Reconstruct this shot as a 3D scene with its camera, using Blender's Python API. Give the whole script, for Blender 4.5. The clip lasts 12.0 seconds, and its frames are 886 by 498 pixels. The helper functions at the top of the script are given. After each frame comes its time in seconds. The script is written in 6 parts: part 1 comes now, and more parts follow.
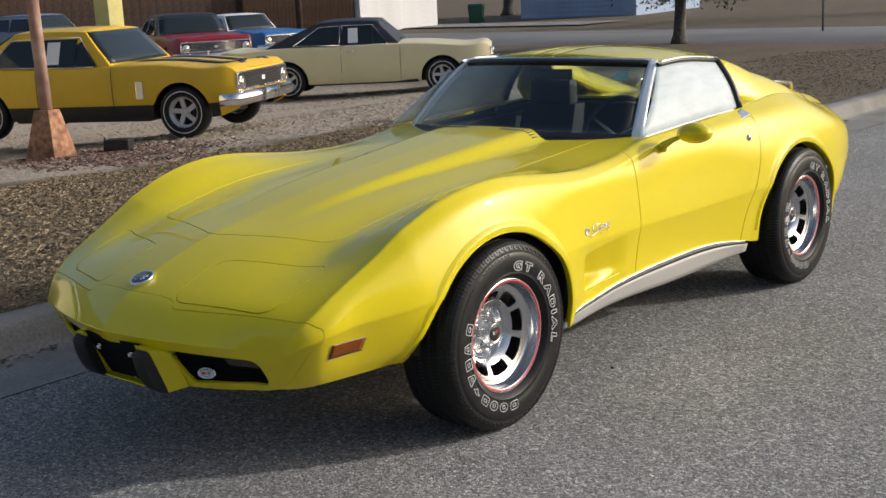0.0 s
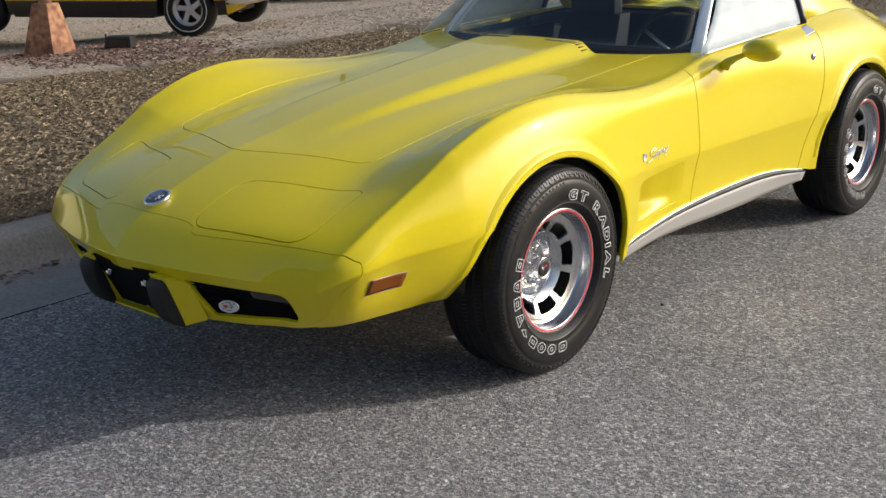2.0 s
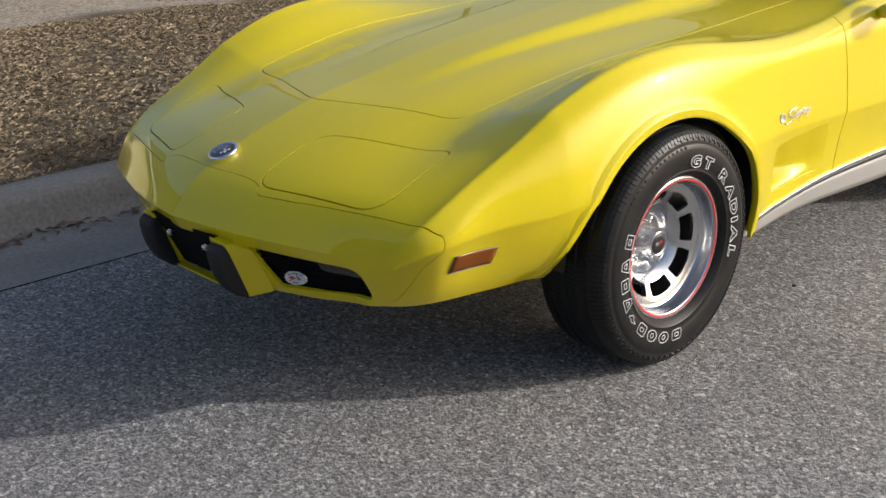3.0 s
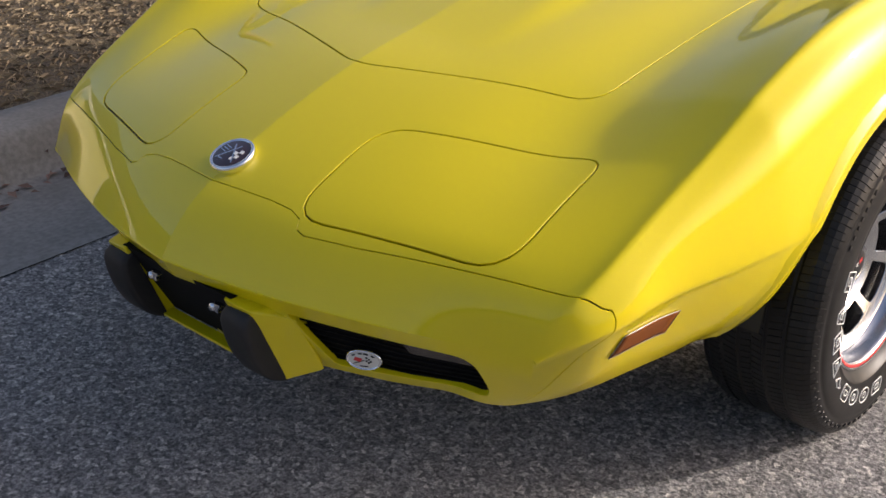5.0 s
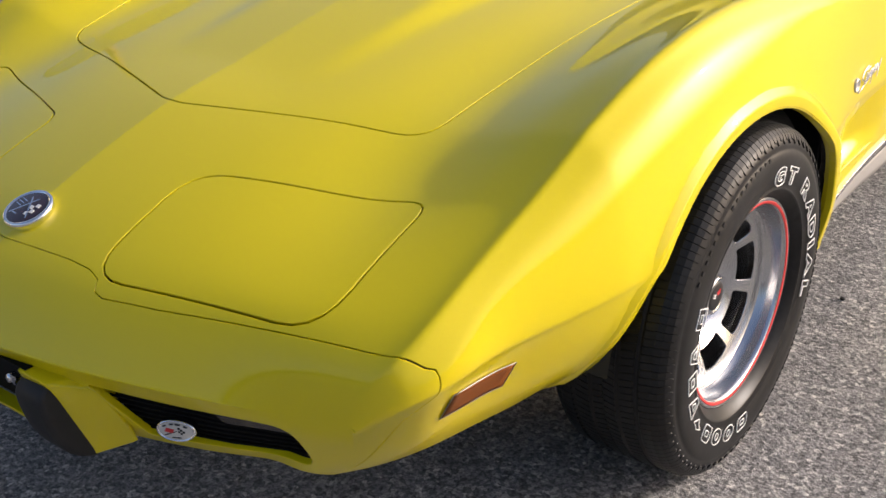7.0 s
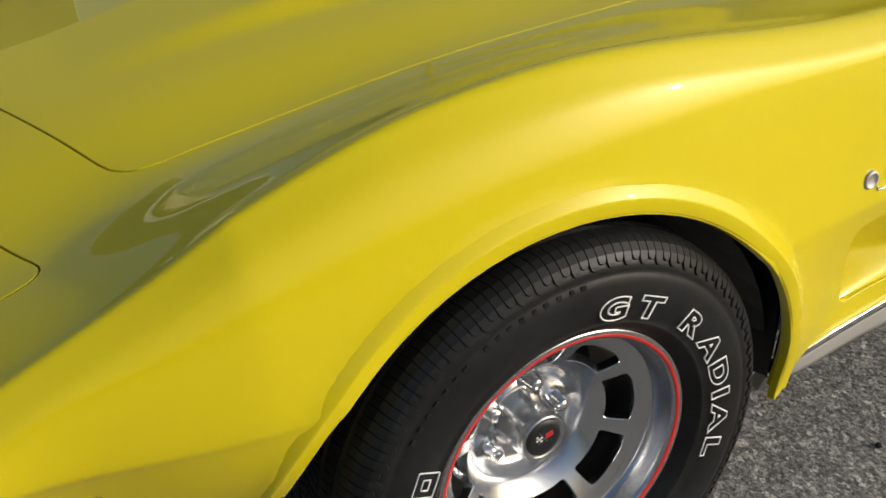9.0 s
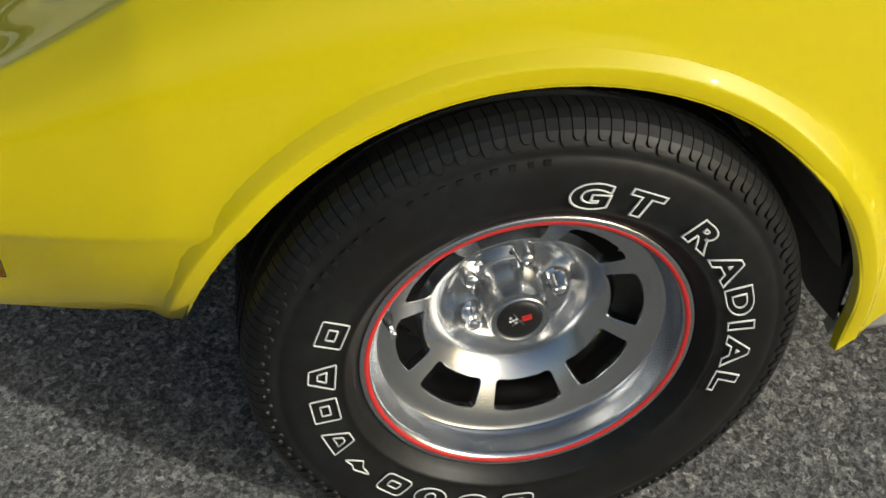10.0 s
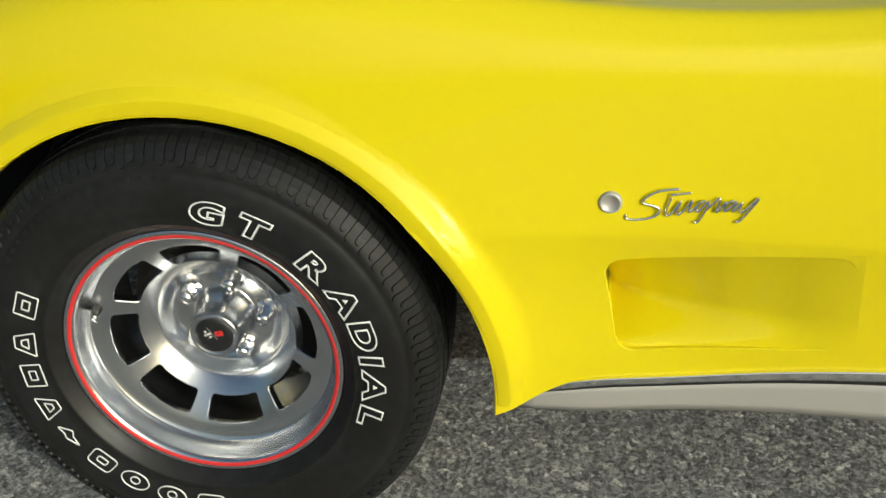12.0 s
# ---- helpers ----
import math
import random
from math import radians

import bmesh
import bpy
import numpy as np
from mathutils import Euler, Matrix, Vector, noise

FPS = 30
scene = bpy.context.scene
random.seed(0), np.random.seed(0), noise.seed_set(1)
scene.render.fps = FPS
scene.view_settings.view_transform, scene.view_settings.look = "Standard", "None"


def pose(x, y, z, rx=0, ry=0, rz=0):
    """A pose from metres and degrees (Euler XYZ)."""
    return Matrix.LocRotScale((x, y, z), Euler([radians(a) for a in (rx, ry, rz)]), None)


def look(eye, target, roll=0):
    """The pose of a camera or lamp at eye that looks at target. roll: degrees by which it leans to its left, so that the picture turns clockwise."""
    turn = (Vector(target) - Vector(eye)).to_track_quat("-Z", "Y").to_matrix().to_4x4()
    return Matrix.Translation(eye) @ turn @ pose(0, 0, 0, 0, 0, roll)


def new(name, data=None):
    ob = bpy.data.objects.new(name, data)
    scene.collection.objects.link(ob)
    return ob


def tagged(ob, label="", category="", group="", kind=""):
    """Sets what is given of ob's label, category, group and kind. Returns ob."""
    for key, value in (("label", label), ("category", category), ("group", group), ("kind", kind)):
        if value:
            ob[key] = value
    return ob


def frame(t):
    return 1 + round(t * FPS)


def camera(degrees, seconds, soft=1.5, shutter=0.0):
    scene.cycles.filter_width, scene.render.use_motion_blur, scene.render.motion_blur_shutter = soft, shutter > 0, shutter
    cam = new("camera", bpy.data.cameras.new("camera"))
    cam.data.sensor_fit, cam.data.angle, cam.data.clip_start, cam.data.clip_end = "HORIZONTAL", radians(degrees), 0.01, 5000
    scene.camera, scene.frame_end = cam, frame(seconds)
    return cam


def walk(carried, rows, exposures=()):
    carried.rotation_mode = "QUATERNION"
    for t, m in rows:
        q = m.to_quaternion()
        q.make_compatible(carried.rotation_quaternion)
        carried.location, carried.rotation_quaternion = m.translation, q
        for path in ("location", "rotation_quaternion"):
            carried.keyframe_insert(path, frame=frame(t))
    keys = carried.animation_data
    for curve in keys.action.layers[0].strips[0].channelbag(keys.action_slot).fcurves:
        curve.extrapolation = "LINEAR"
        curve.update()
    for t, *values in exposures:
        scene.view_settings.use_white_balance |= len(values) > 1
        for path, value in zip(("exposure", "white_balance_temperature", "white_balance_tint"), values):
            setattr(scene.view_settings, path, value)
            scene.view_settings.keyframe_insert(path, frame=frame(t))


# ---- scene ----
cam = camera(41.0, 12.0)
PATH = [
    (0, (3.328, -3.162, 1.558), (2.046, -1.689, 1.126), -2.8),
    (0.5, (3.311, -3.168, 1.558), (2.021, -1.706, 1.114), -1.9),
    (1, (3.27, -3.159, 1.551), (1.978, -1.7, 1.1), -1.4),
    (1.5, (3.106, -3.059, 1.538), (1.83, -1.615, 1.0), -0.8),
    (2, (2.944, -2.959, 1.532), (1.689, -1.516, 0.947), -1.2),
    (2.5, (2.888, -2.743, 1.508), (1.591, -1.358, 0.876), 0.0),
    (3, (2.688, -2.578, 1.479), (1.309, -1.299, 0.799), -1.1),
    (3.2, (2.543, -2.528, 1.478), (1.172, -1.242, 0.797), -2.5),
    (4.8, (1.678, -2.091, 1.453), (0.457, -0.769, 0.581), -0.4),
    (5, (1.587, -2.085, 1.446), (0.388, -0.766, 0.539), -0.7),
    (5.5, (1.491, -2.066, 1.434), (0.324, -0.722, 0.521), 0.3),
    (6, (1.486, -2.045, 1.438), (0.339, -0.692, 0.513), 0.7),
    (6.5, (1.502, -2.021, 1.433), (0.376, -0.646, 0.516), 0.8),
    (7, (1.6, -1.857, 1.428), (0.498, -0.445, 0.538), -1.0),
    (7.5, (1.75, -1.617, 1.442), (0.501, -0.315, 0.579), -1.9),
    (7.7, (1.762, -1.531, 1.444), (0.489, -0.261, 0.57), -2.0),
    (9.3, (1.871, -0.602, 1.413), (0.356, 0.092, 0.309), -0.6),
    (9.5, (1.881, -0.507, 1.393), (0.363, 0.058, 0.221), -0.6),
    (10, (1.825, -0.285, 1.347), (0.318, -0.008, 0.062), 1.3),
    (10.5, (1.879, -0.06, 1.304), (0.254, -0.044, 0.139), 3.1),
    (11, (1.973, 0.143, 1.277), (0.349, -0.019, 0.121), 5.1),
    (11.5, (2.1, 0.338, 1.294), (0.428, 0.03, 0.24), 1.8),
    (12, (2.165, 0.543, 1.316), (0.454, 0.288, 0.312), -0.9),
]
walk(cam, [(t, look(eye, aim, roll)) for t, eye, aim, roll in PATH],
     exposures=[(0, -0.11, 6080, 11), (1.5, -0.05, 6080, 11), (2.5, 0.03, 6100, 12), (3.2, 0.06, 6150, 13), (4.8, 0.34, 6480, 19), (6.5, 0.40, 6480, 19), (7.5, 0.25, 6350, 16), (9.3, -0.51, 6250, 7), (10.0, -0.55, 6200, 2), (11.0, -0.37, 6080, -2), (12.0, -0.31, 6150, -2)])

# ---- light ----
SUN = Vector((1.7, 1.8, 1.0)).normalized()
world = bpy.data.worlds.new("sky")
scene.world = world
world.use_nodes = True
wn = world.node_tree.nodes
sky = wn.new("ShaderNodeTexSky")
sky.sky_type = "NISHITA"
sky.sun_disc = False
sky.sun_elevation = math.asin(SUN.z)
sky.sun_rotation = math.atan2(SUN.x, SUN.y)
sky.dust_density = 5.0
sky.air_density = 1.0
wn["Background"].inputs[1].default_value = 0.150
world.node_tree.links.new(sky.outputs[0], wn["Background"].inputs[0])
sun = new("sun", bpy.data.lights.new("sun", "SUN"))
sun.data.energy = 2.68
sun.data.angle = radians(0.9)
sun.data.color = (1.0, 0.955, 0.87)
sun.matrix_world = look(SUN * 30, (0, 0, 0))


# ---- materials ----
def node_mat(name, color=(0.5, 0.5, 0.5), rough=0.5, metal=0.0, coat=0.0):
    m = bpy.data.materials.new(name)
    m.use_nodes = True
    b = m.node_tree.nodes["Principled BSDF"]
    b.inputs["Base Color"].default_value = (*color, 1)
    b.inputs["Roughness"].default_value = rough
    b.inputs["Metallic"].default_value = metal
    b.inputs["Coat Weight"].default_value = coat
    b.inputs["Coat Roughness"].default_value = 0.03
    return m


YELLOW = node_mat("yellow_paint", (0.70, 0.578, 0.003), 0.40, 0, 0.9)
YELLOW.node_tree.nodes["Principled BSDF"].inputs["Specular IOR Level"].default_value = 0.10
YELLOW.node_tree.nodes["Principled BSDF"].inputs["Coat Roughness"].default_value = 0.018
BLACK = node_mat("black_plastic", (0.012, 0.012, 0.013), 0.45)
DRUM = node_mat("rusty_drum", (0.035, 0.030, 0.027), 0.7)
ALLOY = node_mat("cast_aluminium", (0.585, 0.60, 0.625), 0.24, 1.0)
DULL = node_mat("dull_metal", (0.30, 0.29, 0.27), 0.4, 1.0)
CHROME = node_mat("chrome", (0.85, 0.85, 0.86), 0.08, 1.0)
WHITE = node_mat("white_lettering", (0.75, 0.75, 0.73), 0.5)
RED = node_mat("red_stripe", (0.6, 0.03, 0.03), 0.4)
SILL = node_mat("satin_sill", (0.38, 0.37, 0.35), 0.45)
AMBER = node_mat("amber_lens", (0.21, 0.062, 0.008), 0.30)
AMBER.node_tree.nodes["Principled BSDF"].inputs["Specular IOR Level"].default_value = 0.25
SATIN = node_mat("satin_metal", (0.50, 0.48, 0.45), 0.55, 0.6)
GLASS = node_mat("glass", (1, 1, 1), 0.0)
GLASS.node_tree.nodes["Principled BSDF"].inputs["Transmission Weight"].default_value = 1.0


def tex_mat(name, c0, c1, scale, rough=0.9, bump=0.0, dist=0.004, c2=None, big=0.6, detail=6.0, metal=0.0, kind="noise", coords="Object"):
    """Two-scale procedural surface: fine grain between c0 and c1, broad stains towards c2."""
    m = node_mat(name, c0, rough, metal)
    t = m.node_tree
    b = t.nodes["Principled BSDF"]
    tc = t.nodes.new("ShaderNodeTexCoord")
    src = tc.outputs[coords]
    if kind == "voronoi":
        g = t.nodes.new("ShaderNodeTexVoronoi")
        g.inputs["Scale"].default_value = scale
        fac = g.outputs["Color"]
        sep = t.nodes.new("ShaderNodeSeparateColor")
        t.links.new(fac, sep.inputs[0])
        fac = sep.outputs[0]
        hgt = g.outputs["Distance"]
    else:
        g = t.nodes.new("ShaderNodeTexNoise")
        g.inputs["Scale"].default_value = scale
        g.inputs["Detail"].default_value = detail
        fac = hgt = g.outputs["Fac"]
    t.links.new(src, g.inputs["Vector"])
    r = t.nodes.new("ShaderNodeValToRGB")
    lo, hi = (0.05, 0.95) if kind == "voronoi" else (0.33, 0.67)
    r.color_ramp.elements[0].position, r.color_ramp.elements[1].position = lo, hi
    r.color_ramp.elements[0].color, r.color_ramp.elements[1].color = (*c0, 1), (*c1, 1)
    t.links.new(fac, r.inputs[0])
    col = r.outputs[0]
    if c2:
        n2 = t.nodes.new("ShaderNodeTexNoise")
        n2.inputs["Scale"].default_value = big
        n2.inputs["Detail"].default_value = 5.0
        t.links.new(src, n2.inputs["Vector"])
        r2 = t.nodes.new("ShaderNodeMapRange")
        r2.inputs["From Min"].default_value, r2.inputs["From Max"].default_value = 0.45, 0.72
        t.links.new(n2.outputs["Fac"], r2.inputs["Value"])
        mx_ = t.nodes.new("ShaderNodeMix")
        mx_.data_type = "RGBA"
        mx_.inputs["B"].default_value = (*c2, 1)
        t.links.new(r2.outputs[0], mx_.inputs["Factor"])
        t.links.new(col, mx_.inputs["A"])
        col = mx_.outputs["Result"]
    t.links.new(col, b.inputs["Base Color"])
    if bump:
        bp = t.nodes.new("ShaderNodeBump")
        bp.inputs["Strength"].default_value = bump
        bp.inputs["Distance"].default_value = dist
        t.links.new(hgt, bp.inputs["Height"])
        t.links.new(bp.outputs[0], b.inputs["Normal"])
    return m


RUBBER = tex_mat("tyre_rubber", (0.0105, 0.0108, 0.0112), (0.0180, 0.0184, 0.0188), 60, 0.42, 0.12, 0.001, (0.0100, 0.0095, 0.009), 11.0)
RUBBER.node_tree.nodes["Principled BSDF"].inputs["Specular IOR Level"].default_value = 0.26


def asphalt():
    """Worn asphalt: irregular grey and tan stones of about a centimetre in a darker binder, broad worn patches."""
    m = node_mat("asphalt", (0.3, 0.29, 0.28), 0.88)
    t = m.node_tree
    L, b = t.links, t.nodes["Principled BSDF"]

    def node(kind, **values):
        n = t.nodes.new(kind)
        for k, v in values.items():
            n.inputs[k.replace("_", " ")].default_value = v
        return n

    def ranged(src, f0, f1, t0, t1):
        n = t.nodes.new("ShaderNodeMapRange")
        for k, v in (("From Min", f0), ("From Max", f1), ("To Min", t0), ("To Max", t1)):
            n.inputs[k].default_value = v
        L.new(src, n.inputs["Value"])
        return n.outputs[0]

    def times(a, c):
        n = t.nodes.new("ShaderNodeMix")
        n.data_type, n.blend_type = "RGBA", "MULTIPLY"
        n.inputs["Factor"].default_value = 1.0
        L.new(a, n.inputs["A"])
        L.new(c, n.inputs["B"])
        return n.outputs["Result"]

    tc = t.nodes.new("ShaderNodeTexCoord")
    warp = node("ShaderNodeTexNoise", Scale=95.0, Detail=3.0)
    L.new(tc.outputs["Object"], warp.inputs["Vector"])
    bend = t.nodes.new("ShaderNodeVectorMath")
    bend.operation = "MULTIPLY_ADD"
    bend.inputs[1].default_value = (0.012, 0.012, 0.012)
    L.new(warp.outputs["Color"], bend.inputs[0])
    L.new(tc.outputs["Object"], bend.inputs[2])
    v = node("ShaderNodeTexVoronoi", Scale=100.0)
    fine = node("ShaderNodeTexNoise", Scale=420.0, Detail=3.0)
    mid = node("ShaderNodeTexNoise", Scale=125.0, Detail=6.0, Roughness=0.62)
    broad = node("ShaderNodeTexNoise", Scale=0.9, Detail=6.0)
    L.new(bend.outputs[0], v.inputs["Vector"])
    for q in (fine, mid, broad):
        L.new(tc.outputs["Object"], q.inputs["Vector"])
    sep = t.nodes.new("ShaderNodeSeparateColor")
    L.new(v.outputs["Color"], sep.inputs[0])
    r = t.nodes.new("ShaderNodeValToRGB")
    cr = r.color_ramp
    cr.elements[0].position, cr.elements[0].color = 0.0, (0.142, 0.141, 0.140, 1)
    cr.elements[1].position, cr.elements[1].color = 1.0, (0.62, 0.602, 0.568, 1)
    for p, c in ((0.35, (0.240, 0.238, 0.234, 1)), (0.7, (0.322, 0.316, 0.306, 1)), (0.9, (0.43, 0.42, 0.40, 1))):
        cr.elements.new(p).color = c
    L.new(sep.outputs[0], r.inputs[0])
    col = times(r.outputs[0], ranged(fine.outputs["Fac"], 0.3, 0.7, 0.6, 1.4))
    col = times(col, ranged(mid.outputs["Fac"], 0.39, 0.58, 0.47, 1.18))
    col = times(col, ranged(broad.outputs["Fac"], 0.3, 0.7, 0.86, 1.12))
    L.new(col, b.inputs["Base Color"])
    # stones stand proud of the binder, each with a rough broken face
    hgt = t.nodes.new("ShaderNodeMath")
    hgt.operation = "MULTIPLY_ADD"
    hgt.inputs[1].default_value = 0.5
    L.new(sep.outputs[1], hgt.inputs[0])
    L.new(mid.outputs["Fac"], hgt.inputs[2])
    bp = t.nodes.new("ShaderNodeBump")
    bp.inputs["Strength"].default_value = 1.0
    bp.inputs["Distance"].default_value = 0.0065
    L.new(hgt.outputs[0], bp.inputs["Height"])
    L.new(bp.outputs[0], b.inputs["Normal"])
    return m


def lawn():
    """Dry lawn; the yard side is gravel, with an uneven border."""
    a = tex_mat("dry_lawn", (0.052, 0.040, 0.024), (0.175, 0.133, 0.078), 90, 0.95, 0.7, 0.012, (0.085, 0.064, 0.036), 0.7)
    t = a.node_tree
    b = t.nodes["Principled BSDF"]
    grass_col = b.inputs["Base Color"].links[0].from_socket
    g = t.nodes.new("ShaderNodeTexVoronoi")
    g.inputs["Scale"].default_value = 45
    sep = t.nodes.new("ShaderNodeSeparateColor")
    r = t.nodes.new("ShaderNodeValToRGB")
    r.color_ramp.elements[0].color, r.color_ramp.elements[1].color = (0.17, 0.14, 0.10, 1), (0.56, 0.475, 0.37, 1)
    geo = t.nodes.new("ShaderNodeNewGeometry")
    sp = t.nodes.new("ShaderNodeSeparateXYZ")
    nz = t.nodes.new("ShaderNodeTexNoise")
    nz.inputs["Scale"].default_value = 0.8
    add = t.nodes.new("ShaderNodeMath")
    add.operation = "MULTIPLY_ADD"
    add.inputs[1].default_value = 2.2
    m1 = t.nodes.new("ShaderNodeMapRange")
    m1.inputs["From Min"].default_value, m1.inputs["From Max"].default_value = -5.2, -5.9
    m2 = t.nodes.new("ShaderNodeMapRange")
    m2.inputs["From Min"].default_value, m2.inputs["From Max"].default_value = 16.0, 14.5
    mm = t.nodes.new("ShaderNodeMath")
    mm.operation = "MULTIPLY"
    mx_ = t.nodes.new("ShaderNodeMix")
    mx_.data_type = "RGBA"
    L = t.links
    L.new(geo.outputs["Position"], g.inputs["Vector"])
    L.new(geo.outputs["Position"], nz.inputs["Vector"])
    L.new(geo.outputs["Position"], sp.inputs[0])
    L.new(nz.outputs["Fac"], add.inputs[0])
    L.new(sp.outputs[0], add.inputs[2])
    L.new(add.outputs[0], m1.inputs["Value"])
    L.new(sp.outputs[1], m2.inputs["Value"])
    L.new(m1.outputs[0], mm.inputs[0])
    L.new(m2.outputs[0], mm.inputs[1])
    L.new(g.outputs["Color"], sep.inputs[0])
    L.new(sep.outputs[0], r.inputs[0])
    L.new(mm.outputs[0], mx_.inputs["Factor"])
    L.new(grass_col, mx_.inputs["A"])
    L.new(r.outputs[0], mx_.inputs["B"])
    L.new(mx_.outputs["Result"], b.inputs["Base Color"])
    return a


def island_mat(name, c0, c1, rough=0.9):
    """Loose pieces that differ one from the other."""
    m = node_mat(name, c0, rough)
    t = m.node_tree
    g = t.nodes.new("ShaderNodeNewGeometry")
    r = t.nodes.new("ShaderNodeValToRGB")
    r.color_ramp.elements[0].color, r.color_ramp.elements[1].color = (*c0, 1), (*c1, 1)
    t.links.new(g.outputs["Random Per Island"], r.inputs[0])
    t.links.new(r.outputs[0], t.nodes["Principled BSDF"].inputs["Base Color"])
    return m


ASPHALT = asphalt()
CONCRETE = tex_mat("concrete", (0.20, 0.19, 0.17), (0.29, 0.275, 0.25), 60, 0.9, 0.3, 0.003, (0.14, 0.128, 0.11), 1.6)
JOINT = node_mat("joint", (0.06, 0.055, 0.05), 0.95)
SIDE_STREET = tex_mat("pale_street", (0.13, 0.13, 0.13), (0.19, 0.19, 0.19), 20, 0.9, 0.2, 0.003, (0.11, 0.11, 0.11), 0.3)
LAWN = lawn()
STRAW = island_mat("straw", (0.09, 0.066, 0.038), (0.44, 0.35, 0.22))
MULCH = island_mat("bark_chips", (0.05, 0.026, 0.018), (0.30, 0.19, 0.14))
STONE = island_mat("stones", (0.22, 0.18, 0.13), (0.52, 0.45, 0.36))
RUST = tex_mat("rusty_steel", (0.20, 0.085, 0.04), (0.50, 0.27, 0.15), 14, 0.85, 0.4, 0.004, (0.10, 0.04, 0.025), 4.0)
RUST_PAINT = tex_mat("rusty_painted_steel", (0.24, 0.085, 0.05), (0.58, 0.44, 0.36), 3, 0.8, 0.2, 0.002, (0.20, 0.06, 0.04), 1.3)
OCHRE = tex_mat("ochre_paint", (0.68, 0.43, 0.012), (0.71, 0.45, 0.014), 8, 0.35, 0, 0, (0.64, 0.40, 0.012), 1.5)
OCHRE_PALE = tex_mat("pale_yellow_paint", (0.55, 0.48, 0.16), (0.60, 0.53, 0.20), 8, 0.7, 0, 0, (0.48, 0.42, 0.15), 1.5)
CREAM = tex_mat("cream_paint", (0.70, 0.63, 0.38), (0.72, 0.65, 0.40), 8, 0.35, 0, 0, (0.66, 0.60, 0.37), 1.5)
DEEPRED = tex_mat("red_paint", (0.22, 0.015, 0.025), (0.25, 0.018, 0.03), 8, 0.3, 0, 0, (0.18, 0.012, 0.02), 1.5)
BLUE = tex_mat("blue_paint", (0.03, 0.13, 0.36), (0.035, 0.15, 0.40), 8, 0.3, 0, 0, (0.03, 0.11, 0.3), 1.5)
GREYBLUE = tex_mat("grey_blue_paint", (0.16, 0.19, 0.26), (0.18, 0.21, 0.28), 8, 0.35, 0, 0, (0.14, 0.17, 0.22), 1.5)
WHITE_PAINT = tex_mat("white_paint", (0.60, 0.60, 0.60), (0.66, 0.66, 0.655), 8, 0.6, 0, 0, (0.55, 0.55, 0.54), 1.0)
VINYL = tex_mat("black_vinyl_roof", (0.018, 0.02, 0.03), (0.03, 0.032, 0.042), 90, 0.55, 0.3, 0.001, (0.035, 0.038, 0.05), 2.0)
SIDING = tex_mat("pale_blue_siding", (0.25, 0.33, 0.47), (0.29, 0.37, 0.51), 6, 0.7, 0, 0, (0.23, 0.30, 0.42), 0.8)
SHINGLE = tex_mat("roof_shingle", (0.06, 0.055, 0.05), (0.12, 0.11, 0.10), 20, 0.9, 0.3, 0.01, (0.05, 0.045, 0.04), 1.0)
DARKWOOD = tex_mat("dark_stained_wood", (0.045, 0.026, 0.017), (0.085, 0.05, 0.032), 9, 0.85, 0.3, 0.004, (0.03, 0.018, 0.012), 0.8)
FENCEWOOD = tex_mat("fence_wood", (0.16, 0.085, 0.045), (0.26, 0.145, 0.075), 11, 0.85, 0.3, 0.004, (0.12, 0.065, 0.035), 0.9)
BARK = tex_mat("bark", (0.05, 0.042, 0.035), (0.13, 0.11, 0.09), 18, 0.95, 0.7, 0.02, (0.07, 0.06, 0.05), 3.0)
LEAF = island_mat("dark_leaves", (0.018, 0.03, 0.014), (0.075, 0.095, 0.04))
BINGREEN = node_mat("green_plastic", (0.012, 0.07, 0.045), 0.5)
PAPER = node_mat("paper", (0.72, 0.74, 0.76), 0.8)
SILVER = node_mat("silver_wheel_paint", (0.55, 0.55, 0.56), 0.35, 0.3)
DARKGLASS = node_mat("dark_window_glass", (0.018, 0.026, 0.03), 0.03)
DARKGLASS.node_tree.nodes["Principled BSDF"].inputs["Specular IOR Level"].default_value = 0.35


# ---- building helpers ----
def part(name, bm, material, parent=None, label=""):
    me = bpy.data.meshes.new(name)
    bm.to_mesh(me)
    bm.free()
    me.materials.append(material)
    ob = new(name, me)
    if parent:
        ob.parent = parent
    if label:
        ob["label"] = label
    return ob


def thing(name, label, category, group="", m=None):
    ob = tagged(new(name), label, category, group)
    if m:
        ob.matrix_world = m
    return ob


def spline(knots, t):
    """Natural cubic spline through (t, value) knots, held straight beyond its ends."""
    k = np.array(knots, float)
    x, y = k[:, 0], k[:, 1]
    t = np.clip(np.asarray(t, float), x[0], x[-1])
    n = len(x)
    h = np.diff(x)
    A, r = np.eye(n), np.zeros(n)
    for i in range(1, n - 1):
        A[i, i - 1:i + 2] = h[i - 1], 2 * (h[i - 1] + h[i]), h[i]
        r[i] = 6 * ((y[i + 1] - y[i]) / h[i] - (y[i] - y[i - 1]) / h[i - 1])
    m = np.linalg.solve(A, r)
    i = np.clip(np.searchsorted(x, t) - 1, 0, n - 2)
    a, b = x[i + 1] - t, t - x[i]
    return (m[i] * a ** 3 + m[i + 1] * b ** 3) / (6 * h[i]) + (y[i] / h[i] - m[i] * h[i] / 6) * a + (y[i + 1] / h[i] - m[i + 1] * h[i] / 6) * b


def step(e0, e1, x):
    t = np.clip((np.asarray(x, float) - e0) / (e1 - e0), 0, 1)
    return t * t * (3 - 2 * t)


